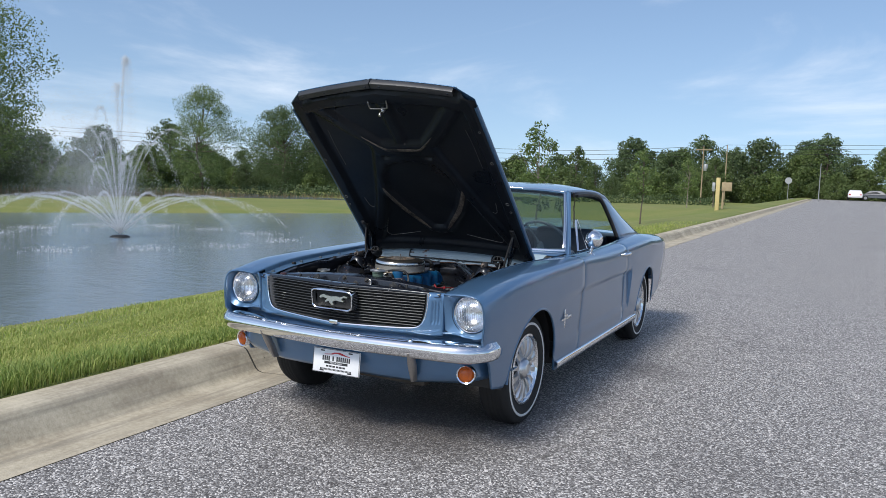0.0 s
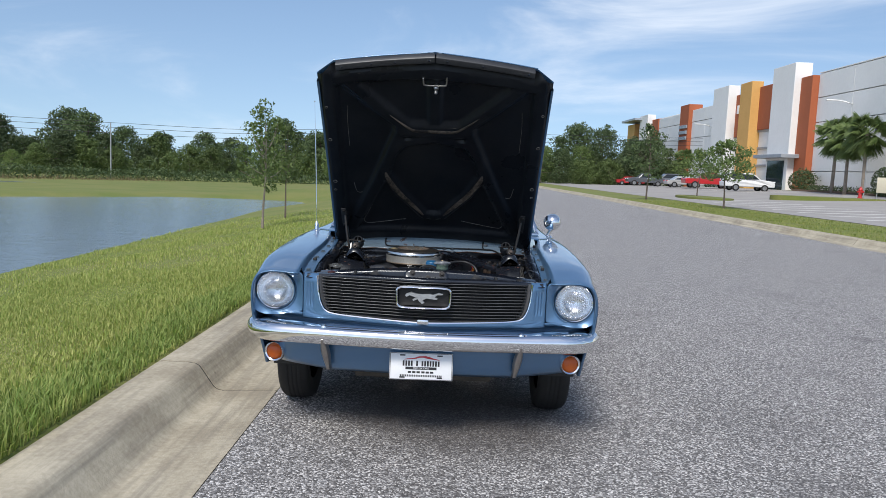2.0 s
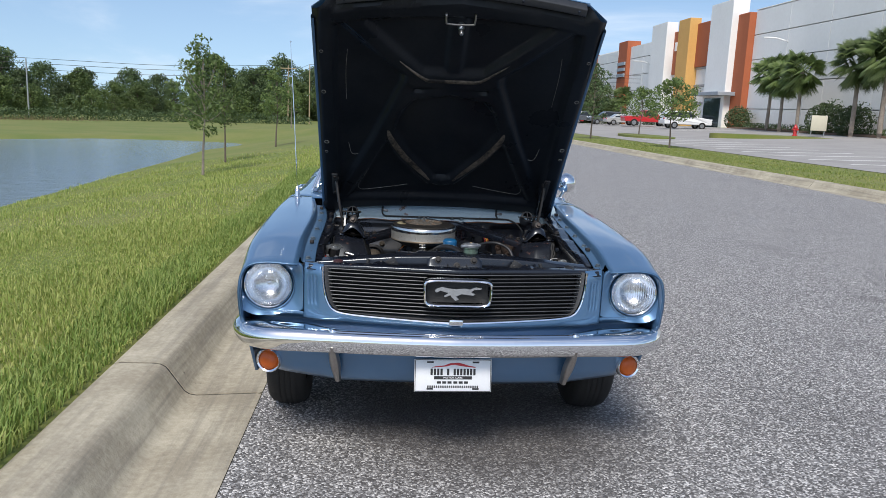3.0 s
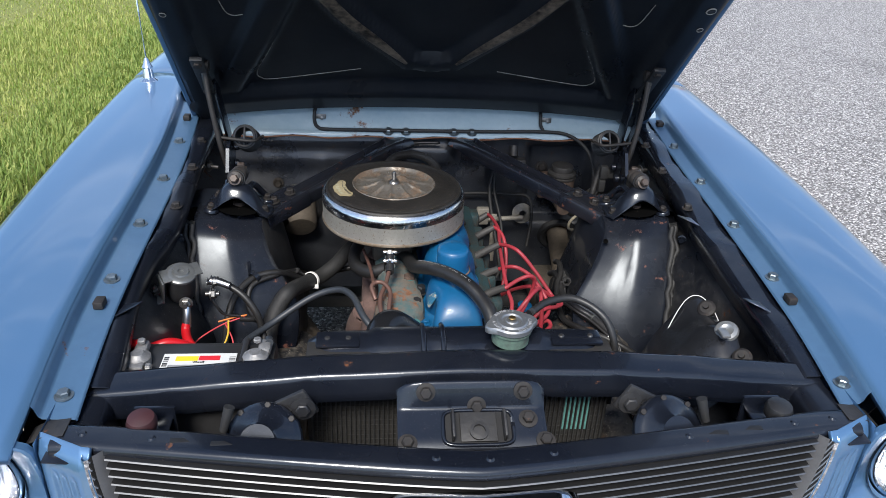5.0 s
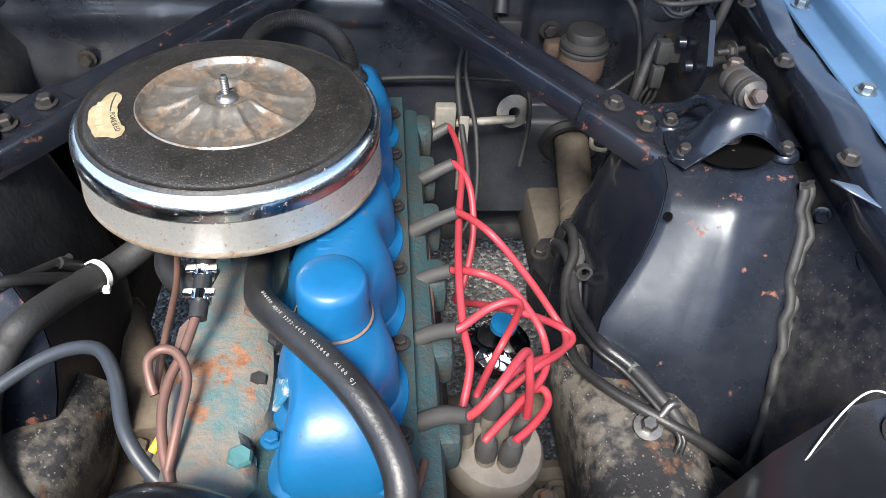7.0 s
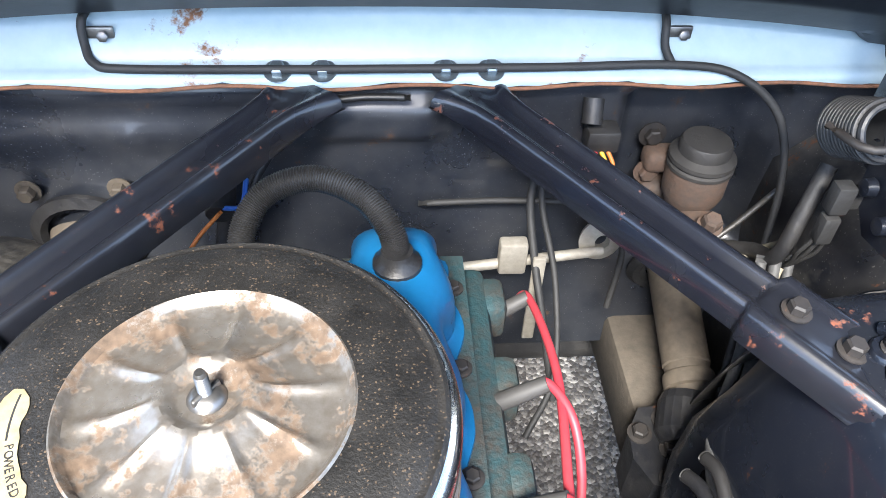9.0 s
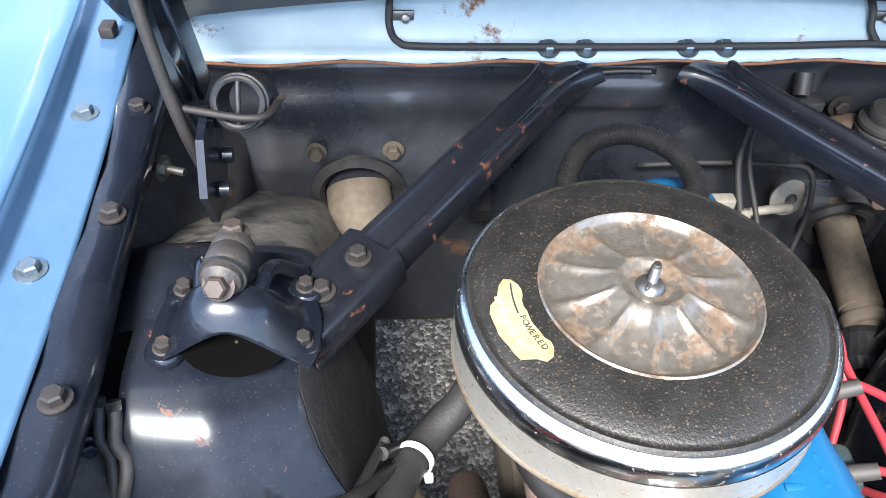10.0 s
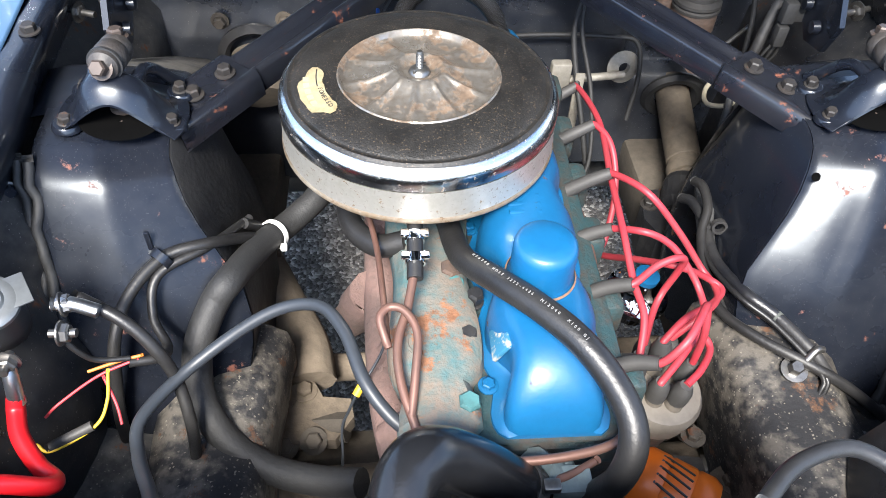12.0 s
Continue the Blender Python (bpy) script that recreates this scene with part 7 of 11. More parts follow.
for s in (-1, 1):
    rows = [[(s * x, y, z) for y in (0.10, 0.16, 0.22, 0.285)] for x, z in ((0.580, 0.800), (0.540, 0.796), (0.530, 0.78), (0.528, 0.62))]
    sheet("support_end", rows, BLACK, BAY, 0.003)
    bm = bmesh.new()
    box(bm, (s * 0.255, 0.196, 0.806), (0.050, 0.008, 0.045), 0.002, Matrix.Translation((s * 0.255, 0.196, 0.806)) @ Matrix.Rotation(s * 0.5, 4, "Y") @ Matrix.Translation((-s * 0.255, -0.196, -0.806)))
    hexbolt(bm, (s * 0.245, 0.190, 0.808), (0, -1, 0.1), 0.011, 0.008, 1.7)
    tube(bm, [(s * 0.265, 0.192, 0.808), (s * 0.285, 0.175, 0.790), (s * 0.30, 0.165, 0.775)], 0.007, 6, 3)
    part("horn_bracket", bm, BLACK_OLD, BAY)
    HORN_X = 0.300
    horn = new("horn")
    horn.parent = car
    bm = bmesh.new()
    lathe(bm, [(0, -0.03), (0.030, -0.03), (0.045, -0.012), (0.056, -0.006), (0.058, 0.0), (0.056, 0.006), (0.048, 0.012), (0.030, 0.024), (0.026, 0.034), (0, 0.034)], (s * HORN_X, 0.160, 0.772), (0.15 * s, -0.75, 0.65), 30)
    part("horn_body", bm, BLACK, horn, "round black horn")
    u_, v_ = frame_along((0.15 * s, -0.75, 0.65))
    for k in range(8):
        a = k * math.pi / 4
        bm = bmesh.new()
        hexbolt(bm, Vector((s * HORN_X, 0.160, 0.772)) + 0.053 * (math.cos(a) * u_ + math.sin(a) * v_) + Vector((0.15 * s, -0.75, 0.65)).normalized() * 0.005, (0.15 * s, -0.75, 0.65), 0.005, 0.004, 0)
        part("screw", bm, BOLT, horn)
    bm = bmesh.new()
    lathe(bm, [(0, -0.006), (0.015, -0.006), (0.020, 0.0), (0.021, 0.010), (0.018, 0.018), (0.010, 0.021), (0, 0.0215)], (s * 0.464, 0.160, 0.806), (0, -0.1, 1), 22)
    part("bonnet_stop", bm, RUBBER if s > 0 else pbr("dark_red_rubber", (0.045, 0.012, 0.014), (0.030, 0.011, 0.012), rough=0.6), BAY, "rubber bonnet stop")
    bm = bmesh.new()
    rod(bm, (s * 0.464, 0.162, 0.74), (s * 0.464, 0.161, 0.802), 0.008)
    box(bm, (s * 0.458, 0.200, 0.770), (0.058, 0.006, 0.075), 0.002)
    box(bm, (s * 0.458, 0.180, 0.788), (0.050, 0.045, 0.004), 0.001)
    part("stop_bracket", bm, BLACK, BAY)
    bm = bmesh.new()
    rod(bm, (s * 0.345, 0.170, 0.830), (s * 0.355, 0.160, 0.795), 0.008, 0.006)
    part("wire_plug", bm, RUBBER_OLD, BAY)

# bonnet latch on its bracket
latch = new("bonnet_latch")
latch.parent = car
rows = []
for x in np.linspace(-0.108, 0.112, 21):
    e = abs(x - 0.002) / 0.110
    zt = 0.842 - 0.016 * e ** 8
    rows.append([(x, 0.206, zt), (x, 0.203, zt - 0.003), (x, 0.199, zt - 0.010), (x, 0.192, 0.806), (x, 0.186, 0.800), (x, 0.150, 0.784), (x, 0.136, 0.777), (x, 0.131, 0.768), (x, 0.130, 0.745)])
sheet("latch_bracket", rows, BLACK, latch, 0.004, "black latch bracket with rounded corners")
for x, y, z in ((-0.066, 0.1965, 0.829), (0.079, 0.1965, 0.829), (0.010, 0.1905, 0.807), (0.086, 0.172, 0.7955), (-0.094, 0.140, 0.7815), (0.108, 0.140, 0.7815)):
    bolt_part((x, y, z), (0, -1, 0.35) if z > 0.80 else (0, -0.4, 1), latch, 0.0090, 0.008, BOLT, 1.6)
LM = Matrix.Translation((0.010, 0.160, 0.7905)) @ Matrix.Rotation(radians(23.5), 4, "X")
bm = bmesh.new()
loft(bm, [[LM @ Vector((0.050 * f * math.copysign(abs(math.cos(a)) ** 0.35, math.cos(a)), 0.026 * f * math.copysign(abs(math.sin(a)) ** 0.35, math.sin(a)), 0.0012)) for a in np.linspace(0, 2 * math.pi, 41)[:-1]] for f in (1.0, 0.5, 0.02)], True)
part("latch_opening", bm, GRILLE_BLACK, latch, "dark opening of the latch")
bm = bmesh.new()
tube(bm, [LM @ Vector((0.0515 * math.copysign(abs(math.cos(a)) ** 0.35, math.cos(a)), 0.0275 * math.copysign(abs(math.sin(a)) ** 0.35, math.sin(a)), 0.002)) for a in np.linspace(0, 2 * math.pi, 41)], 0.0030, 6, 1)
part("opening_rim", bm, BLACK, latch)
bm = bmesh.new()
box(bm, (0, 0, 0.004), (0.054, 0.046, 0.003), 0.001, LM)
lathe(bm, [(0.009, 0.0), (0.014, 0.0), (0.014, 0.004), (0.009, 0.005)], LM @ Vector((0, -0.008, 0.0055)), LM.to_3x3() @ Vector((0, 0, 1)), 20, True)
part("latch_body", bm, BLACK_OLD, latch)
for x in (-0.038, 0.038):
    bm = bmesh.new()
    box(bm, (x, 0.0, 0.010), (0.004, 0.044, 0.022), 0.0015, LM)
    part("latch_guide", bm, BLACK_OLD, latch)

# radiator: core with fins, top tank, cap
rad = new("radiator")
rad.parent = car
bm = bmesh.new()
box(bm, (0, 0.315, 0.62), (0.50, 0.055, 0.40), 0.004)
part("core", bm, pbr("core_black", (0.012, 0.012, 0.012), (0.022, 0.02, 0.018), rough=0.7), rad)
bm = bmesh.new()
for i in range(64):
    x = -0.242 + i * 0.0077
    box(bm, (x, 0.286, 0.66), (0.0022, 0.008, 0.30))
for j in range(30):
    box(bm, (0, 0.288, 0.515 + j * 0.0102), (0.49, 0.003, 0.0010))
tagged(part("fin_pack", bm, pbr("fin_metal", (0.050, 0.051, 0.052), (0.095, 0.092, 0.088), rough=0.5, metal=0.5, scale=10, fine=100, spread=(0.45, 0.7)), rad), kind="stuff")
bm = bmesh.new()
for i in range(6):
    box(bm, (0.176 + i * 0.0077, 0.2835, 0.735), (0.003, 0.004, 0.12))
part("corrosion", bm, pbr("verdigris", (0.10, 0.30, 0.27), (0.06, 0.16, 0.15), rough=0.9, scale=60, fine=300), rad, "green corroded fins")
rows = []
for x in np.linspace(-0.250, 0.245, 41):
    e = max(0.0, (abs(x + 0.002) - 0.20) / 0.05)
    z = 0.836 - 0.018 * e ** 2 + (0.0 if -0.14 < x < 0.14 else -0.007)
    notch = 0.008 if (abs(x + 0.045) < 0.010 or abs(x - 0.020) < 0.010) else 0
    rows.append([(x, 0.372, z - 0.09), (x, 0.380, z - 0.03), (x, 0.372, z - 0.010), (x, 0.355, z - 0.001), (x, 0.335, z), (x, 0.315 + notch, z - 0.006), (x, 0.295 + notch, z - 0.020), (x, 0.286, z - 0.032), (x, 0.290, z - 0.034), (x, 0.288, z - 0.07)])
bm = bmesh.new()
vs = loft(bm, rows)
bm.faces.new(vs[0])
bm.faces.new(vs[-1][::-1])
tank = part("top_tank", bm, BLACK, rad, "glossy black radiator top tank")
for x0 in (-0.062, -0.030):
    bm = bmesh.new()
    tube(bm, [(x0, 0.372, 0.829), (x0, 0.352, 0.8375), (x0, 0.325, 0.8370), (x0, 0.300, 0.823), (x0, 0.288, 0.808)], 0.0042, 8, 4)
    part("tank_rib", bm, BLACK, rad)
for x0, x1 in ((-0.235, -0.165), (0.150, 0.235)):
    bm = bmesh.new()
    box(bm, ((x0 + x1) / 2, 0.335, 0.8265), (x1 - x0, 0.040, 0.006), 0.0025)
    part("tank_plate", bm, BLACK, rad)
    for x in (x0 + 0.018, x1 - 0.018):
        bolt_part((x, 0.335, 0.8292), (0, 0, 1), rad, 0.0040, 0.0012, BLACK_OLD if x0 < 0 else STEEL, 1.2)
bm = bmesh.new()
lathe(bm, [(0.030, -0.018), (0.030, 0.0), (0.033, 0.002), (0.033, 0.006), (0.028, 0.008)], (0.077, 0.312, 0.858), (0, 0, 1), 28)
part("filler_neck", bm, pbr("neck_verdigris", (0.10, 0.17, 0.13), (0.05, 0.06, 0.05), rough=0.8, scale=40, fine=200), rad)
bm = bmesh.new()
n = 48
rings = []
for r0, z in ((0.0, 0.872), (0.010, 0.872), (0.012, 0.870), (0.017, 0.8695), (0.019, 0.8725), (0.026, 0.8725), (0.029, 0.870), (0.0355, 0.870), (0.038, 0.867), (0.038, 0.859), (0.036, 0.857)):
    if r0 == 0:
        rings.append([Vector((0.080, 0.322, z))] * n)
        continue
    rings.append([Vector((0.080 + (r0 + (0.012 * max(0, math.cos(2 * a - 0.5)) ** 4 if r0 > 0.034 else 0)) * math.cos(a), 0.322 + (r0 + (0.012 * max(0, math.cos(2 * a - 0.5)) ** 4 if r0 > 0.034 else 0)) * math.sin(a), z - (0.003 * max(0, math.cos(2 * a - 0.5)) ** 6 if r0 > 0.034 else 0))) for a in (2 * math.pi * k / n for k in range(n))])
loft(bm, rings, True)
bmesh.ops.remove_doubles(bm, verts=bm.verts[:], dist=1e-6)
cap = part("radiator_cap", bm, pbr("satin_cap_aluminium", (0.31, 0.32, 0.33), (0.22, 0.23, 0.24), rough=0.36, rough2=0.5, metal=0.75, scale=30, fine=250, bump=0.05, bump_scale=300), rad, "pressed aluminium radiator cap with stamped words")
cap.location, cap.scale = (0.005, 0.0212, 0.094), (0.9, 0.9, 0.9)
bm = bmesh.new()
lathe(bm, [(0, 0), (0.006, 0), (0.005, 0.002), (0, 0.003)], (0.077, 0.311, 0.882), (0, 0, 1), 14)
part("cap_rivet", bm, pbr("brass", (0.45, 0.30, 0.12), (0.30, 0.19, 0.08), rough=0.4, metal=1.0), rad)
STAMP = pbr("stamped_grey", (0.52, 0.52, 0.53), (0.42, 0.42, 0.43), rough=0.5, metal=0.6)
for word, a0, r in (("CAUTION", -40, 0.0322), ("REMOVE", 105, 0.0322), ("SLOWLY", 210, 0.0322)):
    for i, ch in enumerate(word):
        a = radians(a0 + (len(word) / 2 - i) * 13.0)
        text_part("stamped_letter", ch, 0.0085, STAMP, cap, Matrix.Translation((0.080 + r * math.cos(a), 0.322 + r * math.sin(a), 0.8702)) @ Matrix.Rotation(a - math.pi / 2, 4, "Z"))
bm = bmesh.new()   # overflow hose from the neck along the tank
tube(bm, [(0.112, 0.345, 0.868), (0.15, 0.375, 0.872), (0.20, 0.385, 0.870), (0.245, 0.355, 0.850), (0.262, 0.33, 0.80), (0.262, 0.32, 0.70)], 0.0065, 8, 6)
part("overflow_hose", bm, RUBBER, rad)

# frame rails, cross member, floor of the bay
DUSTY = pbr("dusty_brown_metal", (0.095, 0.080, 0.063), (0.045, 0.039, 0.032), rough=0.85, scale=7, fine=80, bump=0.3, bump_scale=120, rust=0.2, rust_scale=9)
for s in (-1, 1):
    bm = bmesh.new()
    box(bm, (s * 0.40, 0.87, 0.36), (0.13, 1.00, 0.11), 0.012)
    part("frame_rail", bm, DUSTY, BAY, "dusty brown frame rail")
    bm = bmesh.new()
    tube(bm, [(s * 0.36, 0.72, 0.36), (s * 0.27, 0.70, 0.385), (s * 0.20, 0.69, 0.40)], 0.022, 8, 5)
    hexbolt(bm, (s * 0.285, 0.665, 0.40), (0, -0.5, 1), 0.012, 0.01)
    hexbolt(bm, (s * 0.245, 0.665, 0.41), (0, -0.5, 1), 0.012, 0.01)
    part("engine_mount", bm, DUSTY, BAY)
bm = bmesh.new()
box(bm, (0, 0.70, 0.285), (0.72, 0.07, 0.07), 0.012)
box(bm, (0, 0.40, 0.27), (0.72, 0.06, 0.06), 0.012)
part("cross_member", bm, DUSTY, BAY)
bm = bmesh.new()
box(bm, (0, 1.0, 0.30), (0.30, 0.75, 0.14), 0.03)
part("gearbox_housing", bm, DUSTY, BAY)

TAN = pbr("tan_road_dust", (0.185, 0.148, 0.108), (0.095, 0.077, 0.058), rough=0.95, scale=9, fine=90, bump=0.35, bump_scale=110, rust=0.15, rust_scale=10)
bm = bmesh.new()
tube(bm, [(-0.335, 0.98, 0.43), (-0.300, 0.90, 0.43), (-0.262, 0.82, 0.42), (-0.252, 0.76, 0.41)], (0.030, 0.036), 10, 5)
part("engine_mount_arm", bm, TAN, BAY, "tan dusty engine mount arm")
bm = bmesh.new()
prism(bm, [(-0.325, 0.665), (-0.215, 0.665), (-0.190, 0.700), (-0.195, 0.730), (-0.235, 0.735), (-0.255, 0.775), (-0.295, 0.775), (-0.330, 0.72)], 0.385, 0.412)
for x, y in ((-0.29, 0.735), (-0.262, 0.745)):
    hexbolt(bm, (x, y, 0.412), (0, 0, 1), 0.012, 0.010)
soften(part("mount_bracket", bm, TAN, BAY, "tan dusty bracket with two bolts", smooth=False), 0.006, 2)
for y0, z0 in ((0.625, 0.36), (0.815, 0.36)):
    bm = bmesh.new()
    rod(bm, (-0.36, y0, z0), (0.30, y0 + 0.02, z0), 0.022, 0.022, 12)
    part("cross_rod", bm, TAN, BAY)
RAIL = pbr("dusty_frame_rail", (0.085, 0.076, 0.064), (0.011, 0.011, 0.0125), rough=0.5, rough2=0.85, scale=11, fine=60, bump=0.5, bump_scale=60, rust=0.34, rust_scale=13, rust_col=(0.12, 0.058, 0.03), spread=(0.45, 0.54), speck=(500, (0.16, 0.145, 0.12), 0.95, 1.0))
SPLASH = pbr("dusty_splash_apron", (0.012, 0.0125, 0.014), (0.085, 0.080, 0.072), rough=0.45, rough2=0.85, scale=9, fine=45, bump=0.5, bump_scale=55, rust=0.28, rust_scale=14, spread=(0.46, 0.60), speck=(600, (0.15, 0.14, 0.12), 0.965, 1.0))
for s, lift in ((-1, -0.038), (1, 0.0)):
    rows = []
    rng = random.Random(12 + s)
    for y in np.linspace(0.76, 0.30, 17):
        d = lift - 0.045 * max(0, 0.66 - y) + 0.004 * math.sin(y * 40)
        w = 0.012 * max(0, y - 0.62) / 0.14
        rows.append([(s * x + rng.uniform(-0.0015, 0.0015), y, z + d + rng.uniform(-0.0015, 0.0015)) for x, z in ((0.292, 0.42), (0.284 - w, 0.50), (0.281 - w, 0.545), (0.286 - w, 0.575), (0.300, 0.592), (0.345, 0.600), (0.395, 0.594), (0.418, 0.578), (0.430, 0.54), (0.440, 0.48), (0.440, 0.42))])
    rows_a = []
    for y in np.linspace(0.72, 0.30, 22):
        c = [rng.uniform(-0.004, 0.004) for k in range(5)]
        rows_a.append([(s * x, y, z + 0.03 * max(0, y - 0.62) + k) for (x, z), k in zip(((0.552, 0.585), (0.530, 0.548), (0.495, 0.528), (0.462, 0.522), (0.425, 0.515)), c)])
    sheet("splash_apron", rows_a, SPLASH, BAY, 0.003, "grey dusty splash apron")
    sheet("frame_rail", rows, RAIL, BAY, 0.003, "grey dusty frame rail with flaking rust")
bm = bmesh.new()
prism(bm, [(0.250, 0.532), (0.268, 0.567), (0.300, 0.585), (0.322, 0.612), (0.330, 0.600), (0.324, 0.570), (0.312, 0.536), (0.285, 0.520)], 0.462, 0.466)
hexbolt(bm, (0.288, 0.553, 0.466), (0, 0, 1), 0.010, 0.010)
part("splash_shield", bm, pbr("pale_tan_dust", (0.13, 0.105, 0.08), (0.075, 0.06, 0.045), rough=0.9, scale=12, fine=90, bump=0.2, bump_scale=90), BAY, "pale tan dusty sheet metal shield", smooth=False)
bm = bmesh.new()
box(bm, (-0.435, 0.50, 0.44), (0.10, 0.22, 0.016), 0.006, Matrix.Translation((-0.435, 0.50, 0.44)) @ Matrix.Rotation(0.25, 4, "X") @ Matrix.Translation((0.435, -0.50, -0.44)))
part("tray_support", bm, TAN, BAY)


# ---- engine ----
ENGINE_BLUE = pbr("engine_blue", (0.005, 0.094, 0.222), (0.004, 0.076, 0.182), rough=0.32, rough2=0.46, scale=9, fine=120, bump=0.06, bump_scale=120, rust=0.17, rust_scale=34, rust_col=(0.09, 0.045, 0.03), coat=0.12)
CAST = pbr("rusty_casting", (0.155, 0.125, 0.10), (0.055, 0.115, 0.12), rough=0.72, scale=11, fine=90, bump=0.4, bump_scale=160, spread=(0.42, 0.60), rust=0.30, rust_scale=14, rust_col=(0.27, 0.12, 0.06))
CAST_TEAL = pbr("teal_grimy_casting", (0.012, 0.040, 0.046), (0.034, 0.030, 0.025), rough=0.65, scale=16, fine=120, bump=0.4, bump_scale=160, spread=(0.42, 0.60))
RUSTY = pbr("rusted_brown_iron", (0.085, 0.050, 0.034), (0.045, 0.034, 0.029), rough=0.8, scale=15, fine=120, bump=0.3, bump_scale=150, dust=0.05)
CAST_TEAL_LIGHT = pbr("pale_teal_bolt", (0.05, 0.15, 0.155), (0.035, 0.085, 0.085), rough=0.6, scale=40, fine=160, rust=0.15, rust_scale=60)
EXHAUST = pbr("pinkish_rust_exhaust", (0.17, 0.105, 0.090), (0.085, 0.062, 0.055), rough=0.9, scale=10, fine=100, bump=0.5, bump_scale=160)
GRIME = pbr("greasy_grime", (0.045, 0.040, 0.034), (0.10, 0.085, 0.065), rough=0.7, scale=10, fine=100, bump=0.4, bump_scale=140)
PINK = pbr("red_plug_lead", (0.33, 0.024, 0.038), (0.27, 0.036, 0.045), rough=0.5, scale=14, fine=120)
BOOT = pbr("grey_plug_boot", (0.050, 0.049, 0.048), (0.034, 0.033, 0.032), rough=0.6, scale=20, fine=120)
COPPER = pbr("coppery_pipe", (0.18, 0.090, 0.068), (0.12, 0.070, 0.055), rough=0.5, metal=0.4, scale=14, fine=100)

engine = new("engine")
engine.parent = car
# block and head
bm = bmesh.new()
box(bm, (0.02, 0.82, 0.50), (0.17, 0.66, 0.26), 0.02)
box(bm, (0.02, 0.80, 0.40), (0.26, 0.55, 0.10), 0.03)
part("engine_block", bm, GRIME, engine, "greasy engine block")
bm = bmesh.new()
box(bm, (0.03, 0.815, 0.655), (0.17, 0.655, 0.075), 0.012)
part("cylinder_head", bm, CAST_TEAL, engine, "grimy teal cylinder head")
for i in range(6):
    bm = bmesh.new()
    box(bm, (0.119, 0.58 + i * 0.105, 0.665), (0.030, 0.05, 0.05), 0.010)
    part("plug_boss", bm, CAST_TEAL, engine)
# the cast inlet log beside the cover
bm = bmesh.new()
rows = []
for y in np.linspace(0.49, 1.10, 44):
    w = 0.043 + 0.004 * math.sin(y * 34) - 0.012 * float(sstep(abs(y - 0.545), 0.022, 0.0))
    e = 1.0 if 0.50 < y < 1.09 else 0.7
    sag = 0.003 * math.sin(y * 21 + 1)
    rows.append([(-0.091 + dx * w * e, y, 0.700 + dz * 0.034 * e + sag * (dz > 0)) for dx, dz in ((1.25, -1.0), (1.12, 0.1), (1.02, 0.72), (0.80, 0.95), (0.35, 1.0), (0.0, 1.03), (-0.4, 1.0), (-0.75, 0.92), (-0.98, 0.6), (-1.05, 0.0), (-0.9, -0.8), (-0.4, -1.5))])
vs = loft(bm, rows, True)
bm.faces.new(vs[0][::-1])
bm.faces.new(vs[-1])
log = part("inlet_log", bm, CAST, engine, "rust-stained cast inlet log")
bm = bmesh.new()
lathe(bm, [(0.0165, -0.002), (0.0175, 0.0012), (0.0150, 0.0015), (0.0140, 0.0004), (0, 0.0004)], (-0.104, 0.590, 0.7355), (0, 0, 1), 24)
part("log_plug", bm, CAST, log)
for p, mt, r in (((-0.066, 0.588, 0.716), RUSTY, 0.0125), ((-0.058, 0.604, 0.718), BLACK_OLD, 0.0095), ((-0.064, 0.523, 0.718), CAST_TEAL_LIGHT, 0.0115), ((-0.066, 0.672, 0.716), CAST_TEAL_LIGHT, 0.0110), ((-0.070, 0.690, 0.722), RUSTY, 0.0125), ((-0.046, 0.655, 0.718), BLACK_OLD, 0.0095), ((-0.068, 0.800, 0.722), RUSTY, 0.0115)):
    bolt_part(p, (0.15, -0.1, 1), log, r, 0.016, mt, 1.25)
bm = bmesh.new()
for j in range(7):
    box(bm, (-0.112 + 0.002 * (j % 2), 0.765 + j * 0.020, 0.7365), (0.020, 0.010, 0.004), 0.001)
part("raised_marks", bm, CAST, engine)
# exhaust manifold and pipe
bm = bmesh.new()
tube(bm, [(-0.120, 0.50, 0.60), (-0.140, 0.62, 0.595), (-0.146, 0.80, 0.59), (-0.143, 0.98, 0.59), (-0.12, 1.08, 0.59)], 0.024, 12, 6)
tube(bm, [(-0.158, 0.78, 0.59), (-0.175, 0.80, 0.54), (-0.185, 0.84, 0.47), (-0.20, 0.90, 0.38), (-0.20, 1.0, 0.27)], 0.030, 12, 6)
part("exhaust_manifold", bm, EXHAUST, engine, "pinkish rusted exhaust manifold")
for y in (0.56, 0.67, 0.89, 1.0):
    bm = bmesh.new()
    tube(bm, [(-0.07, y, 0.63), (-0.12, y, 0.62), (-0.14, y, 0.60)], 0.019, 8, 3)
    part("exhaust_runner", bm, EXHAUST, engine)

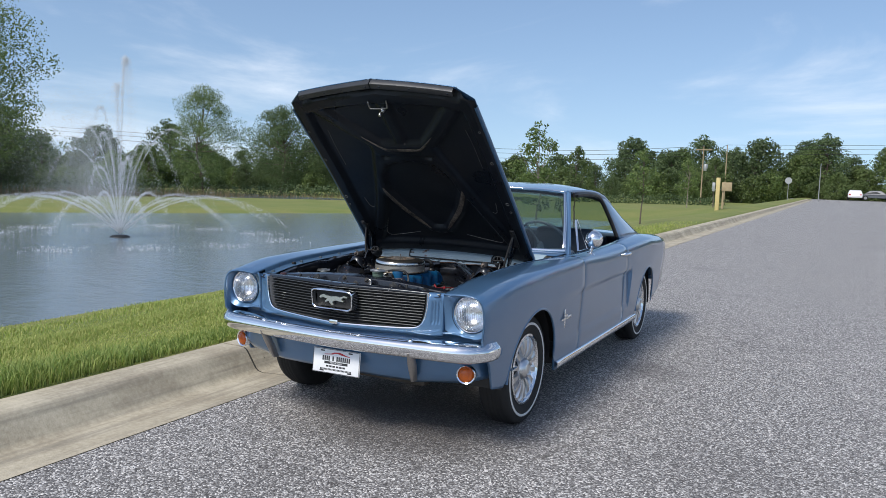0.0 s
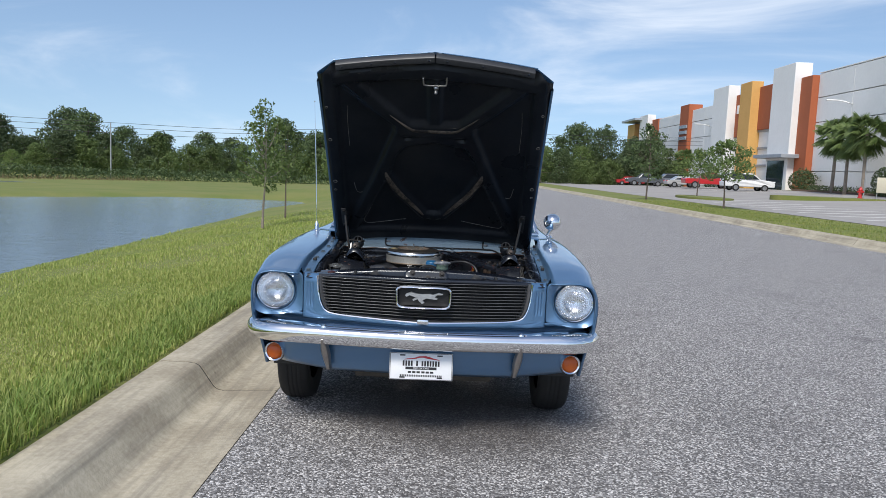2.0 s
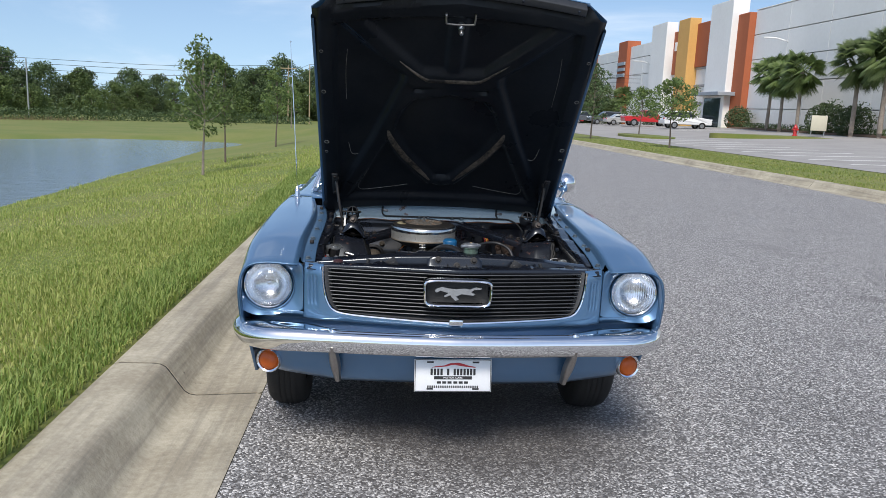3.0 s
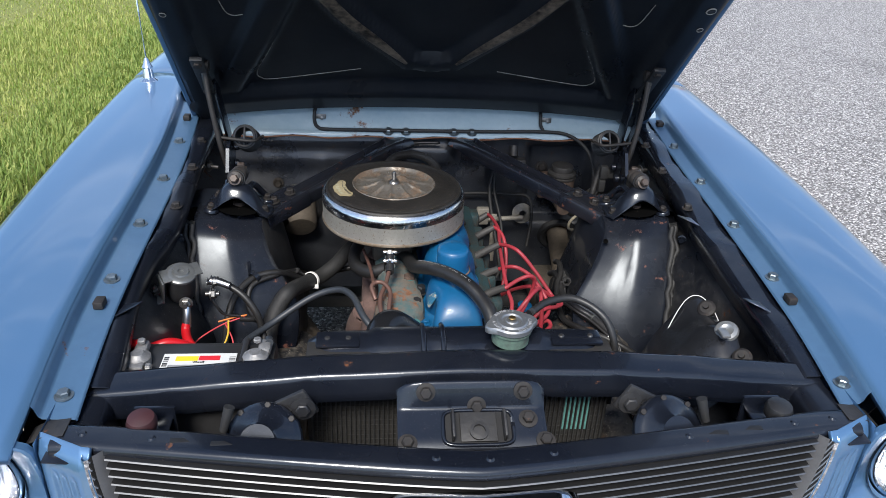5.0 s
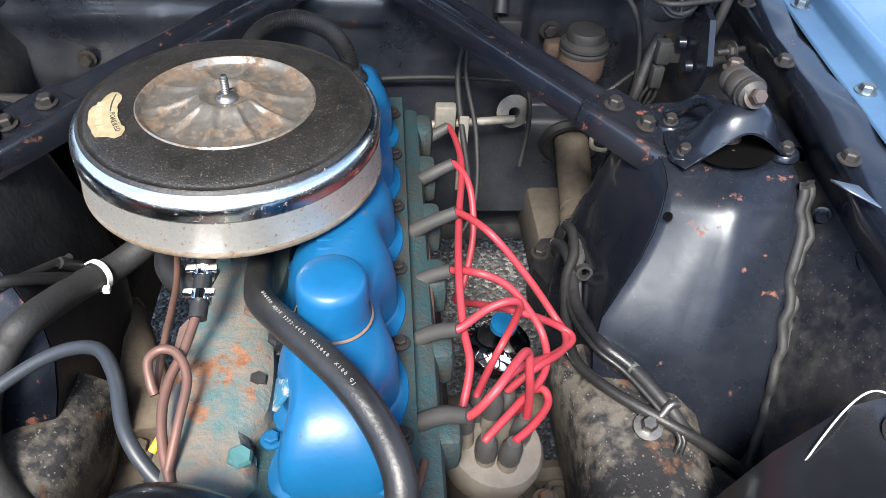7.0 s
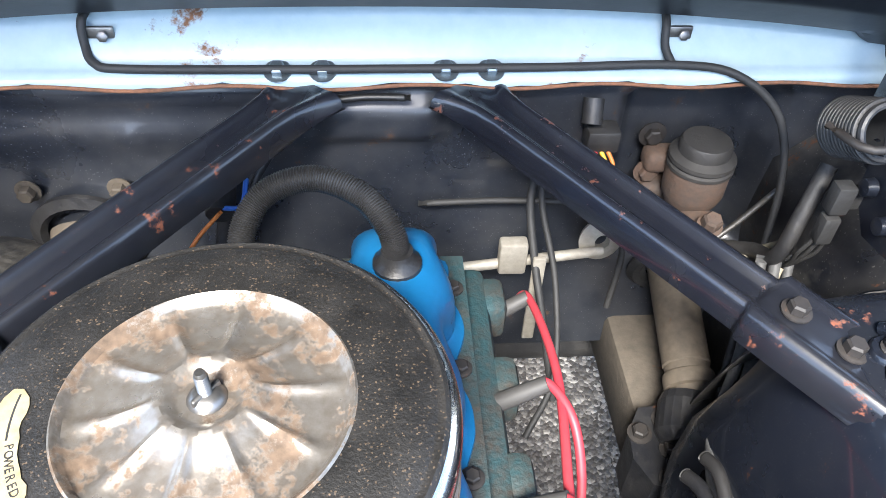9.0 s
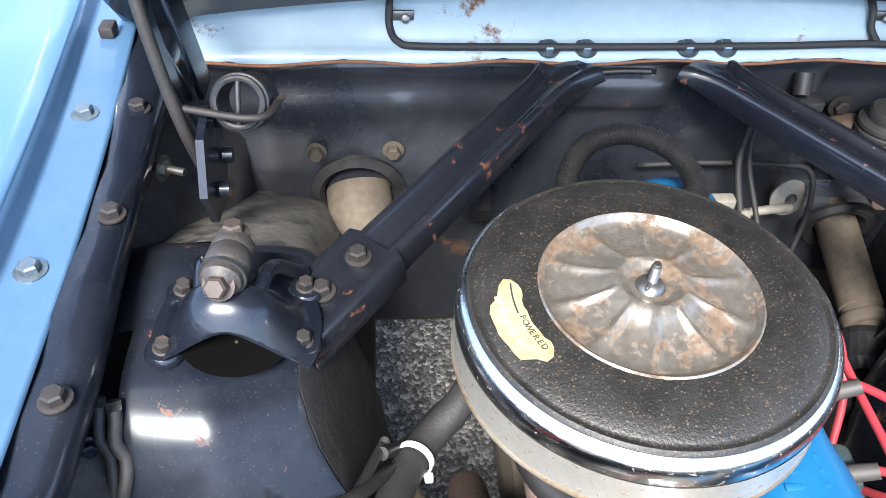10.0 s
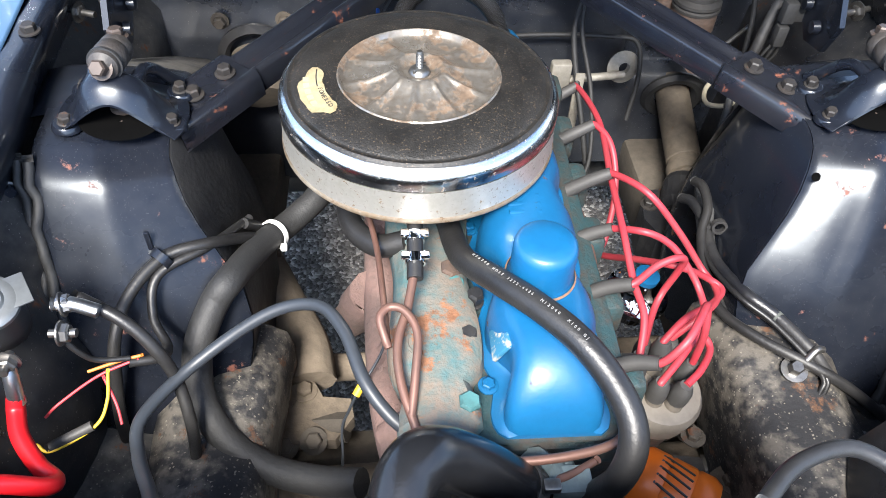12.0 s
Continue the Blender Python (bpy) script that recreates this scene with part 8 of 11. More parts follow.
# rocker cover: a long pressed lid with steps
cover = new("rocker_cover")
cover.parent = car
bm = bmesh.new()
rows = []
y0, y1 = 0.492, 1.135
for y in np.linspace(y0, y1, 110):
    e0, e1 = (y - y0) / 0.075, (y1 - y) / 0.07
    k = max(0.0, 1 - (1 - min(1.0, e0, e1)) ** 2.2) ** 0.5
    near = min(abs(y - q) for q in (0.55, 0.66, 0.77, 0.88, 0.99, 1.09))
    dent = max(0.0, math.cos(near * math.pi / 0.055) * 0.5 + 0.5) ** 1.4      # one at each bolt
    top = 0.716 + 0.072 * k + 0.007 * float(sstep(y, 0.655, 0.685))
    w0 = 0.036 + 0.020 * k
    ear = 0.010 + 0.014 * dent
    half = []
    for h in (0.0, 0.12, 0.26, 0.42, 0.58, 0.72, 0.84, 0.93, 0.98, 1.0):
        wide = (1 - h ** 3.4) ** (1 / 2.3) if h < 1 else 0.0
        ww = w0 * (0.10 + 0.90 * wide) * (1 - 0.46 * dent * (1 - h) ** 0.7)
        half.append((ww, 0.716 + (top - 0.716) * h))
    prof = [(-(w0 * (1 - 0.46 * dent) + ear), 0.708), (-(w0 * (1 - 0.46 * dent) + ear - 0.001), 0.7125), (-(w0 * (1 - 0.46 * dent) + 0.004), 0.7135)] + [(-a_, z_) for a_, z_ in half]
    rows.append([(0.018 + x_, y, z_) for x_, z_ in prof] + [(0.018 - x_, y, z_) for x_, z_ in prof[::-1]])
vs = loft(bm, rows)
bm.faces.new(vs[0])
bm.faces.new(vs[-1][::-1])
part("cover_lid", bm, ENGINE_BLUE, cover, "bright blue rocker cover with chipped paint")
bm = bmesh.new()
loft(bm, [[(0.018 - 0.072, y, 0.7065), (0.018 - 0.072, y, 0.7095), (0.018 + 0.072, y, 0.7095), (0.018 + 0.072, y, 0.7065)] for y in np.linspace(0.488, 1.14, 9)], True)
part("gasket", bm, CAST_TEAL, cover)
for y in (0.55, 0.66, 0.77, 0.88, 0.99, 1.09):
    for s in (-1, 1):
        bolt_part((0.018 + s * 0.058, y, 0.7125), (0, 0, 1), cover, 0.007, 0.006, ENGINE_BLUE if s < 0 else BOLT, 1.5)
bm = bmesh.new()
box(bm, (-0.0285, 0.575, 0.757), (0.005, 0.035, 0.030), 0.001, Matrix.Translation((-0.0285, 0.575, 0.757)) @ Matrix.Rotation(0.5, 4, "Y") @ Matrix.Translation((0.0285, -0.575, -0.757)))
part("decal_flake", bm, pbr("flaked_decal", (0.02, 0.13, 0.22), (0.30, 0.30, 0.26), rough=0.7, scale=60, fine=200, spread=(0.5, 0.6)), cover)
bm = bmesh.new()
for j in range(3):
    box(bm, (0.012, 0.715 + j * 0.013, 0.7935), (0.036, 0.006, 0.0025), 0.001)
part("pressed_marks", bm, ENGINE_BLUE, cover)
bm = bmesh.new()
lathe(bm, [(0.0345, -0.006), (0.0345, 0.002), (0.0325, 0.006), (0.0318, 0.010), (0.0318, 0.042), (0.0300, 0.048), (0.0260, 0.0515), (0.014, 0.053), (0, 0.0532)], (0.015, 0.630, 0.788), (0, -0.03, 1), 44)
part("oil_cap", bm, ENGINE_BLUE, cover, "blue push-on oil filler cap")
bm = bmesh.new()
lathe(bm, [(0.0345, 0), (0.0362, 0.001), (0.0345, 0.003)], (0.015, 0.630, 0.789), (0, -0.03, 1), 36, True)
part("cap_rust_ring", bm, pbr("rim_rust", (0.22, 0.12, 0.07), (0.12, 0.08, 0.06), rough=0.8, scale=60, fine=200), cover)
bm = bmesh.new()
lathe(bm, [(0, 0), (0.022, 0), (0.022, 0.006), (0.016, 0.012), (0.014, 0.020), (0, 0.020)], (0.020, 1.045, 0.792), (0, 0, 1), 18)
part("breather_grommet", bm, RUBBER, cover)
bm = bmesh.new()   # ribbed breather hose arching to the air cleaner's back
path = smooth_path([(0.020, 1.045, 0.805), (0.014, 1.055, 0.828), (-0.010, 1.080, 0.845), (-0.050, 1.098, 0.850), (-0.090, 1.095, 0.840), (-0.112, 1.075, 0.820), (-0.118, 1.05, 0.79), (-0.118, 1.03, 0.74)], 9)
rows = []
fine_path = smooth_path(path, 4)
for i, q in enumerate(fine_path):
    d = fine_path[min(i + 1, len(fine_path) - 1)] - fine_path[max(i - 1, 0)]
    hu, hv = frame_along(d)
    r = 0.0124 if i % 2 else 0.0111
    rows.append([q + r * (math.cos(a) * hu + math.sin(a) * hv) for a in (2 * math.pi * k / 12 for k in range(12))])
loft(bm, rows, True)
part("breather_hose", bm, RUBBER, cover, "black breather hose")

# ---- air cleaner ----
ac = new("air_cleaner")
ac.parent = car
AC = Vector((-0.098, 0.846, 0.0))
CRACKLE = pbr("black_crackle", (0.006, 0.006, 0.006), (0.013, 0.012, 0.011), rough=0.42, rough2=0.55, scale=30, fine=260, bump=0.25, bump_scale=420, dust=0.03, speck=(900, (0.095, 0.068, 0.045), 0.93, 1.0))
bm = bmesh.new()
lathe(bm, [(0.1500, 0.8055), (0.1535, 0.8035), (0.1560, 0.8045), (0.1568, 0.8075), (0.1555, 0.8110), (0.1548, 0.8200), (0.1552, 0.8440), (0.1562, 0.8530), (0.1560, 0.8590), (0.1545, 0.8645), (0.1515, 0.8690), (0.1478, 0.8715)], AC, (0, 0, 1), 128)
part("lid_rim", bm, CHROME_PIT, ac, "pitted chrome rim and side of the air cleaner lid")
bm = bmesh.new()
lathe(bm, [(0.1480, 0.8712), (0.1465, 0.8738), (0.1445, 0.8750), (0.1425, 0.8746), (0.1405, 0.8742), (0.1385, 0.8752), (0.136, 0.8768), (0.120, 0.8795), (0.096, 0.8815), (0.090, 0.8815)], AC, (0, 0, 1), 128)
part("lid_top", bm, CRACKLE, ac, "black crackle paint with dust")
RIMSIDE = pbr("rust_pitted_side", (0.55, 0.53, 0.48), (0.40, 0.375, 0.32), rough=0.30, rough2=0.46, metal=0.7, scale=8, fine=200, bump=0.08, bump_scale=300, rust=0.33, rust_scale=190, rust_col=(0.17, 0.105, 0.045))
bm = bmesh.new()
lathe(bm, [(0.1561, 0.8108), (0.1554, 0.8200), (0.1556, 0.8380), (0.1560, 0.8460)], AC, (0, 0, 1), 128)
part("rim_side", bm, RIMSIDE, ac, "rust-speckled satin side of the lid")
bm = bmesh.new()   # rust along the rolled lower edge
lathe(bm, [(0.1562, 0.8035), (0.1574, 0.8055), (0.1572, 0.8085), (0.1558, 0.8112)], AC, (0, 0, 1), 128)
part("rim_rust", bm, pbr("rust_bitten_edge", (0.30, 0.27, 0.22), (0.16, 0.10, 0.05), rough=0.45, metal=0.4, scale=12, fine=160, bump=0.2, bump_scale=300, rust=0.30, rust_scale=40, rust_col=(0.16, 0.08, 0.03)), ac)
DISH = pbr("rusty_dish_steel", (0.30, 0.285, 0.26), (0.15, 0.118, 0.088), rough=0.26, rough2=0.42, metal=0.7, scale=24, fine=150, bump=0.05, bump_scale=220, rust=0.54, rust_scale=24, rust_col=(0.135, 0.092, 0.060))
bm = bmesh.new()
n = 200
rings = []
for r, z, amp in ((0.0905, 0.8816, 0), (0.0890, 0.8830, 0), (0.0872, 0.8818, 0), (0.0845, 0.8770, 0), (0.080, 0.8745, 0.25), (0.072, 0.8738, 0.8), (0.062, 0.8745, 1), (0.050, 0.8770, 1), (0.042, 0.8800, 0.9), (0.036, 0.8840, 0.6), (0.031, 0.8880, 0.2), (0.027, 0.8895, 0), (0.023, 0.8880, 0), (0.019, 0.8840, 0), (0.0165, 0.8830, 0), (0.004, 0.8828, 0)):
    ring = []
    for k in range(n):
        a = 2 * math.pi * k / n
        g = (0.5 + 0.5 * math.cos(a * 10)) ** 7.0
        ring.append((AC.x + r * math.cos(a + 0.16), AC.y + r * math.sin(a + 0.16), z + 0.0012 * amp * (1 - g) + 0.0052 * amp * g))
    rings.append(ring)
loft(bm, rings, True)
part("lid_dish", bm, DISH, ac, "rust-tinged steel dish with ten radial flutes")
bm = bmesh.new()
lathe(bm, [(0, 0), (0.0038, 0), (0.0038, 0.024), (0.003, 0.026), (0, 0.026)], (AC.x, AC.y, 0.883), (0, 0, 1), 12)
for k in range(9):
    lathe(bm, [(0.0036, 0), (0.0044, 0.0008), (0.0036, 0.0016)], (AC.x, AC.y, 0.889 + 0.0019 * k), (0, 0, 1), 12)
box(bm, (AC.x, AC.y, 0.887), (0.022, 0.004, 0.008), 0.0018, Matrix.Translation(AC) @ Matrix.Rotation(0.9, 4, "Z") @ Matrix.Translation(-AC))
lathe(bm, [(0, 0), (0.0125, 0), (0.011, 0.003), (0.007, 0.006), (0, 0.006)], (AC.x, AC.y, 0.8832), (0, 0, 1), 16)
part("wing_nut", bm, STEEL, ac, "worn steel stud and wing nut")
bm = bmesh.new()
lathe(bm, [(0.150, 0.806), (0.1515, 0.803), (0.148, 0.798), (0.13, 0.788), (0.10, 0.772), (0.055, 0.765), (0.05, 0.73), (0, 0.73)], AC, (0, 0, 1), 64)
part("lower_pan", bm, BLACK_OLD, ac)
# torn label, lying along the lid's curve
STICK = pbr("worn_cream_label", (0.30, 0.26, 0.16), (0.18, 0.14, 0.07), rough=0.6, scale=26, fine=140)
bm = bmesh.new()
rng = random.Random(12)
rows = []
LABEL_IN = (0.112, 0.106, 0.105, 0.1045, 0.1055, 0.106, 0.1055, 0.106, 0.1065, 0.106, 0.105, 0.1045, 0.104, 0.105, 0.110)
LABEL_OUT = (0.118, 0.1225, 0.1235, 0.124, 0.131, 0.133, 0.1335, 0.1325, 0.1335, 0.1330, 0.1325, 0.1335, 0.1310, 0.1225, 0.117)
for i, (ri, ro) in enumerate(zip(LABEL_IN, LABEL_OUT)):
    a = radians(173.5 + 43 * i / 14)
    r_in, r_out = ri + rng.uniform(-0.0008, 0.0008), ro + rng.uniform(-0.0010, 0.0008)
    rows.append([(AC.x + r * math.cos(a), AC.y + r * math.sin(a), 0.8815 - max(0.0, r - 0.096) * 0.083 + 0.0004) for r in (r_in, r_in + (r_out - r_in) * 0.33, r_in + (r_out - r_in) * 0.67, r_out)])
loft(bm, rows)
lab = thicken(part("lid_label", bm, STICK, ac, "torn cream paper label"), 0.0006, 1)
for i, ch in enumerate("POWERED"):
    a = radians(194.0 + 2.75 * (i + 0.2))
    text_part("label_letter", ch, 0.0072, INK, lab, Matrix.Translation((AC.x + 0.1105 * math.cos(a), AC.y + 0.1105 * math.sin(a), 0.8812)) @ Matrix.Rotation(a + math.pi / 2, 4, "Z"))
bm = bmesh.new()   # the brand's word as a plain bar
rows = []
for i in range(8):
    a = radians(175.5 + 16.5 * i / 7)
    rows.append([(AC.x + r * math.cos(a), AC.y + r * math.sin(a), 0.8812) for r in (0.1085, 0.113)])
loft(bm, rows)
part("label_bar", bm, INK, lab)
bm = bmesh.new()   # faded lower line of the label
for i in range(5):
    a = radians(184 + 5.2 * i)
    box(bm, (0, 0, 0), (0.0075, 0.0065, 0.0006), 0, Matrix.Translation((AC.x + 0.1235 * math.cos(a), AC.y + 0.1235 * math.sin(a), 0.8803)) @ Matrix.Rotation(a + math.pi / 2, 4, "Z"))
part("label_bar", bm, pbr("faded_label_print", (0.34, 0.32, 0.22), (0.26, 0.24, 0.15), rough=0.6), lab)

# ---- hoses ----
def hose(name, pts, r, mat, parent=None, label="", seg=14, n=9):
    bm = bmesh.new()
    tube(bm, pts, r, seg, n)
    return part(name, bm, mat, parent or engine, label)


hh = hose("heater_hose", [(-0.085, 0.80, 0.72), (-0.07, 0.76, 0.742), (-0.06, 0.675, 0.77), (-0.03, 0.613, 0.800), (0, 0.572, 0.812), (0.031, 0.534, 0.812), (0.055, 0.502, 0.80), (0.07, 0.47, 0.785), (0.072, 0.448, 0.765), (0.064, 0.436, 0.735), (0.055, 0.44, 0.70), (0.045, 0.445, 0.67)], 0.0135, RUBBER, engine, "black rubber heater hose with pale print")
PRINT = pbr("hose_print", (0.26, 0.26, 0.25), (0.18, 0.18, 0.17), rough=0.6)
TXT = "HEATER HOSE 3272-4436  M12040  X100 GJ"
hp = smooth_path([(-0.06, 0.675, 0.77), (-0.03, 0.613, 0.800), (0, 0.572, 0.812), (0.031, 0.534, 0.812), (0.055, 0.502, 0.80), (0.07, 0.47, 0.785)], 12)
for i, ch in enumerate(TXT):
    if ch == " ":
        continue
    f = 5 + i * len(hp) * 0.56 / len(TXT)
    j = int(f)
    p = hp[j].lerp(hp[j + 1], f - j)
    d = (hp[j + 1] - hp[j]).normalized()
    nrm = Vector((0.12, -0.35, 1.0))
    nrm = (nrm - d * nrm.dot(d)).normalized()
    sd = nrm.cross(d)
    mm = Matrix(((d.x, sd.x, nrm.x, 0), (d.y, sd.y, nrm.y, 0), (d.z, sd.z, nrm.z, 0), (0, 0, 0, 1)))
    text_part("hose_letter", ch, 0.0042, PRINT, hh, Matrix.Translation(p + nrm * 0.0136) @ mm)

HOSE_GLOSS = pbr("glossy_hose", (0.008, 0.0085, 0.010), (0.012, 0.0125, 0.014), rough=0.22, scale=10, fine=150, bump=0.06, bump_scale=300)
elb = hose("radiator_hose", [(-0.134, 0.362, 0.775), (-0.132, 0.39, 0.783), (-0.126, 0.415, 0.790), (-0.112, 0.432, 0.790), (-0.090, 0.442, 0.772), (-0.059, 0.445, 0.742), (-0.026, 0.445, 0.705), (-0.010, 0.446, 0.688)], 0.0270, HOSE_GLOSS, rad, "thick glossy black upper radiator hose", 20, 8)


def clamp(p, axis, r, parent):
    bm = bmesh.new()
    lathe(bm, [(r - 0.001, -0.007), (r + 0.0012, -0.007), (r + 0.0012, 0.007), (r - 0.001, 0.007)], p, axis, 30)
    u, v = frame_along(axis)
    for k in range(40):
        a = 2 * math.pi * k / 40
        q = Vector(p) + (r + 0.0012) * (math.cos(a) * u + math.sin(a) * v)
        box(bm, (0, 0, 0), (0.0012, 0.0014, 0.009), 0, Matrix.Translation(q) @ Vector(axis).to_track_quat("Z", "Y").to_matrix().to_4x4())
    q = Vector(p) + (r + 0.006) * (0.2 * u + v)
    box(bm, q, (0.016, 0.012, 0.010), 0.002)
    return part("hose_clamp", bm, STEEL, parent)


clamp((-0.133, 0.380, 0.780), (0, 1, 0.28), 0.0275, rad)
clamp((-0.020, 0.445, 0.698), (0.65, 0, -0.76), 0.0275, rad)
bm = bmesh.new()
box(bm, (0.012, 0.462, 0.668), (0.06, 0.05, 0.05), 0.015, seg=3)
rod(bm, (-0.008, 0.465, 0.690), (0.02, 0.462, 0.665), 0.028)
box(bm, (0.02, 0.455, 0.690), (0.06, 0.03, 0.02), 0.005)
part("thermostat_housing", bm, pbr("grey_teal_casting", (0.20, 0.25, 0.25), (0.12, 0.15, 0.15), rough=0.6, metal=0.3, scale=20, fine=120), engine)
bm = bmesh.new()
lathe(bm, [(0, 0), (0.035, 0), (0.045, 0.02), (0.03, 0.05), (0, 0.05)], (0.03, 0.43, 0.60), (0, -1, 0), 24)
box(bm, (0.03, 0.45, 0.60), (0.16, 0.03, 0.10), 0.02)
part("water_pump", bm, GRIME, engine)
bm = bmesh.new()
for k in range(4):
    m = Matrix.Translation((0.02, 0.405, 0.60)) @ Matrix.Rotation(k * math.pi / 2 + 0.4, 4, "Y") @ Matrix.Translation((0.09, 0, 0)) @ Matrix.Rotation(0.45, 4, "X")
    box(bm, (0, 0, 0), (0.13, 0.004, 0.055), 0.002, m)
part("fan", bm, GRIME, engine)

# long old hose that sweeps round the tower to the radiator's foot
lh = hose("lower_hose", [(-0.175, 1.0, 0.665), (-0.205, 0.95, 0.655), (-0.234, 0.907, 0.64), (-0.272, 0.868, 0.628), (-0.300, 0.815, 0.644), (-0.323, 0.735, 0.672), (-0.341, 0.713, 0.657), (-0.358, 0.677, 0.63), (-0.362, 0.65, 0.6), (-0.352, 0.618, 0.578), (-0.325, 0.59, 0.547), (-0.279, 0.565, 0.529), (-0.225, 0.545, 0.536), (-0.172, 0.527, 0.56)], 0.0175, RUBBER_OLD, engine, "long worn rubber hose")
hose("carb_hose", [(-0.16, 0.93, 0.715), (-0.185, 0.86, 0.700), (-0.180, 0.79, 0.705), (-0.150, 0.745, 0.715), (-0.115, 0.735, 0.73)], 0.014, RUBBER, engine)
bm = bmesh.new()   # white cable tie
TIE = Vector((-0.286, 0.842, 0.637))
lathe(bm, [(0.0185, -0.0035), (0.0205, -0.0035), (0.0205, 0.0035), (0.0185, 0.0035)], TIE, (-0.44, -0.86, 0.26), 20, True)
box(bm, TIE + Vector((0.014, -0.018, -0.006)), (0.009, 0.009, 0.008), 0.002)
part("cable_tie", bm, WHITE, lh, "white plastic cable tie")
# fuel pipe with its short hose and two spring clips
hose("fuel_hose", [(-0.108, 0.700, 0.795), (-0.109, 0.672, 0.787), (-0.110, 0.640, 0.775)], 0.0085, RUBBER, engine)
for y, z in ((0.683, 0.791), (0.659, 0.783)):
    bm = bmesh.new()
    lathe(bm, [(0.0088, -0.005), (0.0105, -0.005), (0.0105, 0.005), (0.0088, 0.005)], (-0.109, y, z), (0, 1, 0.3), 16, True)
    for dx in (-0.010, 0.010):
        box(bm, (-0.109 + dx, y - 0.002, z + 0.009), (0.009, 0.010, 0.004), 0.0012)
    part("spring_clip", bm, CHROME, engine)
bm = bmesh.new()
lathe(bm, [(0.0090, -0.006), (0.0108, -0.006), (0.0108, 0.006), (0.0090, 0.006)], (-0.108, 0.706, 0.797), (0, 1, 0.3), 16, True)
part("hose_clamp", bm, STEEL, engine)
hose("fuel_pipe", [(-0.110, 0.648, 0.778), (-0.112, 0.640, 0.775), (-0.119, 0.609, 0.765), (-0.128, 0.582, 0.757), (-0.129, 0.550, 0.748), (-0.120, 0.513, 0.736), (-0.100, 0.478, 0.722), (-0.04, 0.463, 0.722), (0.03, 0.465, 0.725), (0.078, 0.482, 0.722), (0.095, 0.53, 0.70)], 0.0046, COPPER, engine, "coppery fuel pipe", 8)
hose("fuel_pipe", [(-0.138, 0.572, 0.752), (-0.142, 0.580, 0.760), (-0.146, 0.597, 0.769), (-0.136, 0.607, 0.772), (-0.121, 0.601, 0.772), (-0.110, 0.579, 0.765), (-0.113, 0.543, 0.752), (-0.118, 0.507, 0.735)], 0.0043, COPPER, engine, "hooked coppery fuel pipe", 8)
hose("vacuum_pipe", [(-0.165, 0.80, 0.74), (-0.150, 0.72, 0.742), (-0.143, 0.64, 0.752), (-0.139, 0.575, 0.752)], 0.0035, COPPER, engine, "", 8)
hose("vacuum_pipe", [(0.06, 0.475, 0.695), (0.02, 0.455, 0.70), (-0.02, 0.452, 0.70)], 0.004, COPPER, engine, "", 8)
# carburettor below the cleaner
bm = bmesh.new()
box(bm, (-0.10, 0.835, 0.745), (0.09, 0.10, 0.06), 0.012)
rod(bm, (-0.10, 0.835, 0.72), (-0.10, 0.835, 0.775), 0.035)
part("carburettor", bm, GRIME, engine)

# ---- ignition ----
dist = new("distributor")
dist.parent = car
DC = Vector((0.174, 0.612, 0.575))
ENDS = [(0.206, 0.612, 0.650), (0.158, 0.643, 0.650), (0.162, 0.585, 0.655), (0.192, 0.648, 0.648), (0.172, 0.628, 0.672), (0.138, 0.608, 0.675), (0.188, 0.579, 0.655)]
bm = bmesh.new()
lathe(bm, [(0, 0), (0.052, 0), (0.054, 0.026), (0.049, 0.034), (0.036, 0.038), (0, 0.040)], DC, (0.12, -0.12, 1), 28)
cap_top = part("cap", bm, pbr("brown_cap", (0.10, 0.085, 0.07), (0.17, 0.15, 0.125), rough=0.6, scale=18, fine=90), dist, "dusty distributor cap")
bm = bmesh.new()
rod(bm, DC + Vector((-0.02, 0.01, -0.12)), DC, 0.042, 0.046, 20)
part("body", bm, GRIME, dist)
for x, y, z in ENDS:
    e = Vector((x, y, z))
    foot = Vector((DC.x + (x - DC.x) * 0.85, DC.y + (y - DC.y) * 0.85, DC.z + 0.030))
    d = (e - foot).normalized()
    bm = bmesh.new()
    rod(bm, foot, e - d * 0.020, 0.0115, 0.0095, 12, 0.002)
    part("cap_tower", bm, MATS["brown_cap"], cap_top)
    bm = bmesh.new()
    lathe(bm, [(0.0115, -0.034), (0.0120, -0.030), (0.0115, -0.012), (0.0085, -0.003), (0.0070, 0.0), (0, 0.0)], e, d, 14)
    part("cap_boot", bm, BOOT, dist)
bm = bmesh.new()
lathe(bm, [(0, -0.035), (0.032, -0.035), (0.034, -0.012), (0.044, -0.008), (0.044, 0.000), (0.032, 0.004), (0.018, 0.018), (0.016, 0.034), (0, 0.034)], (0.205, 0.79, 0.560), (0.1, -0.1, 1), 28)
part("fuel_filter", bm, CHROME, engine, "bright canister with a blue top")
bm = bmesh.new()
lathe(bm, [(0, 0), (0.017, 0), (0.017, 0.008), (0, 0.010)], (0.2085, 0.7865, 0.594), (0.1, -0.1, 1), 18)
part("filter_top", bm, ENGINE_BLUE, engine)
PLUGS = [(0.095, 0.575, 0.701), (0.094, 0.682, 0.696), (0.095, 0.777, 0.685), (0.106, 0.853, 0.705), (0.112, 0.972, 0.688), (0.116, 1.100, 0.660)]
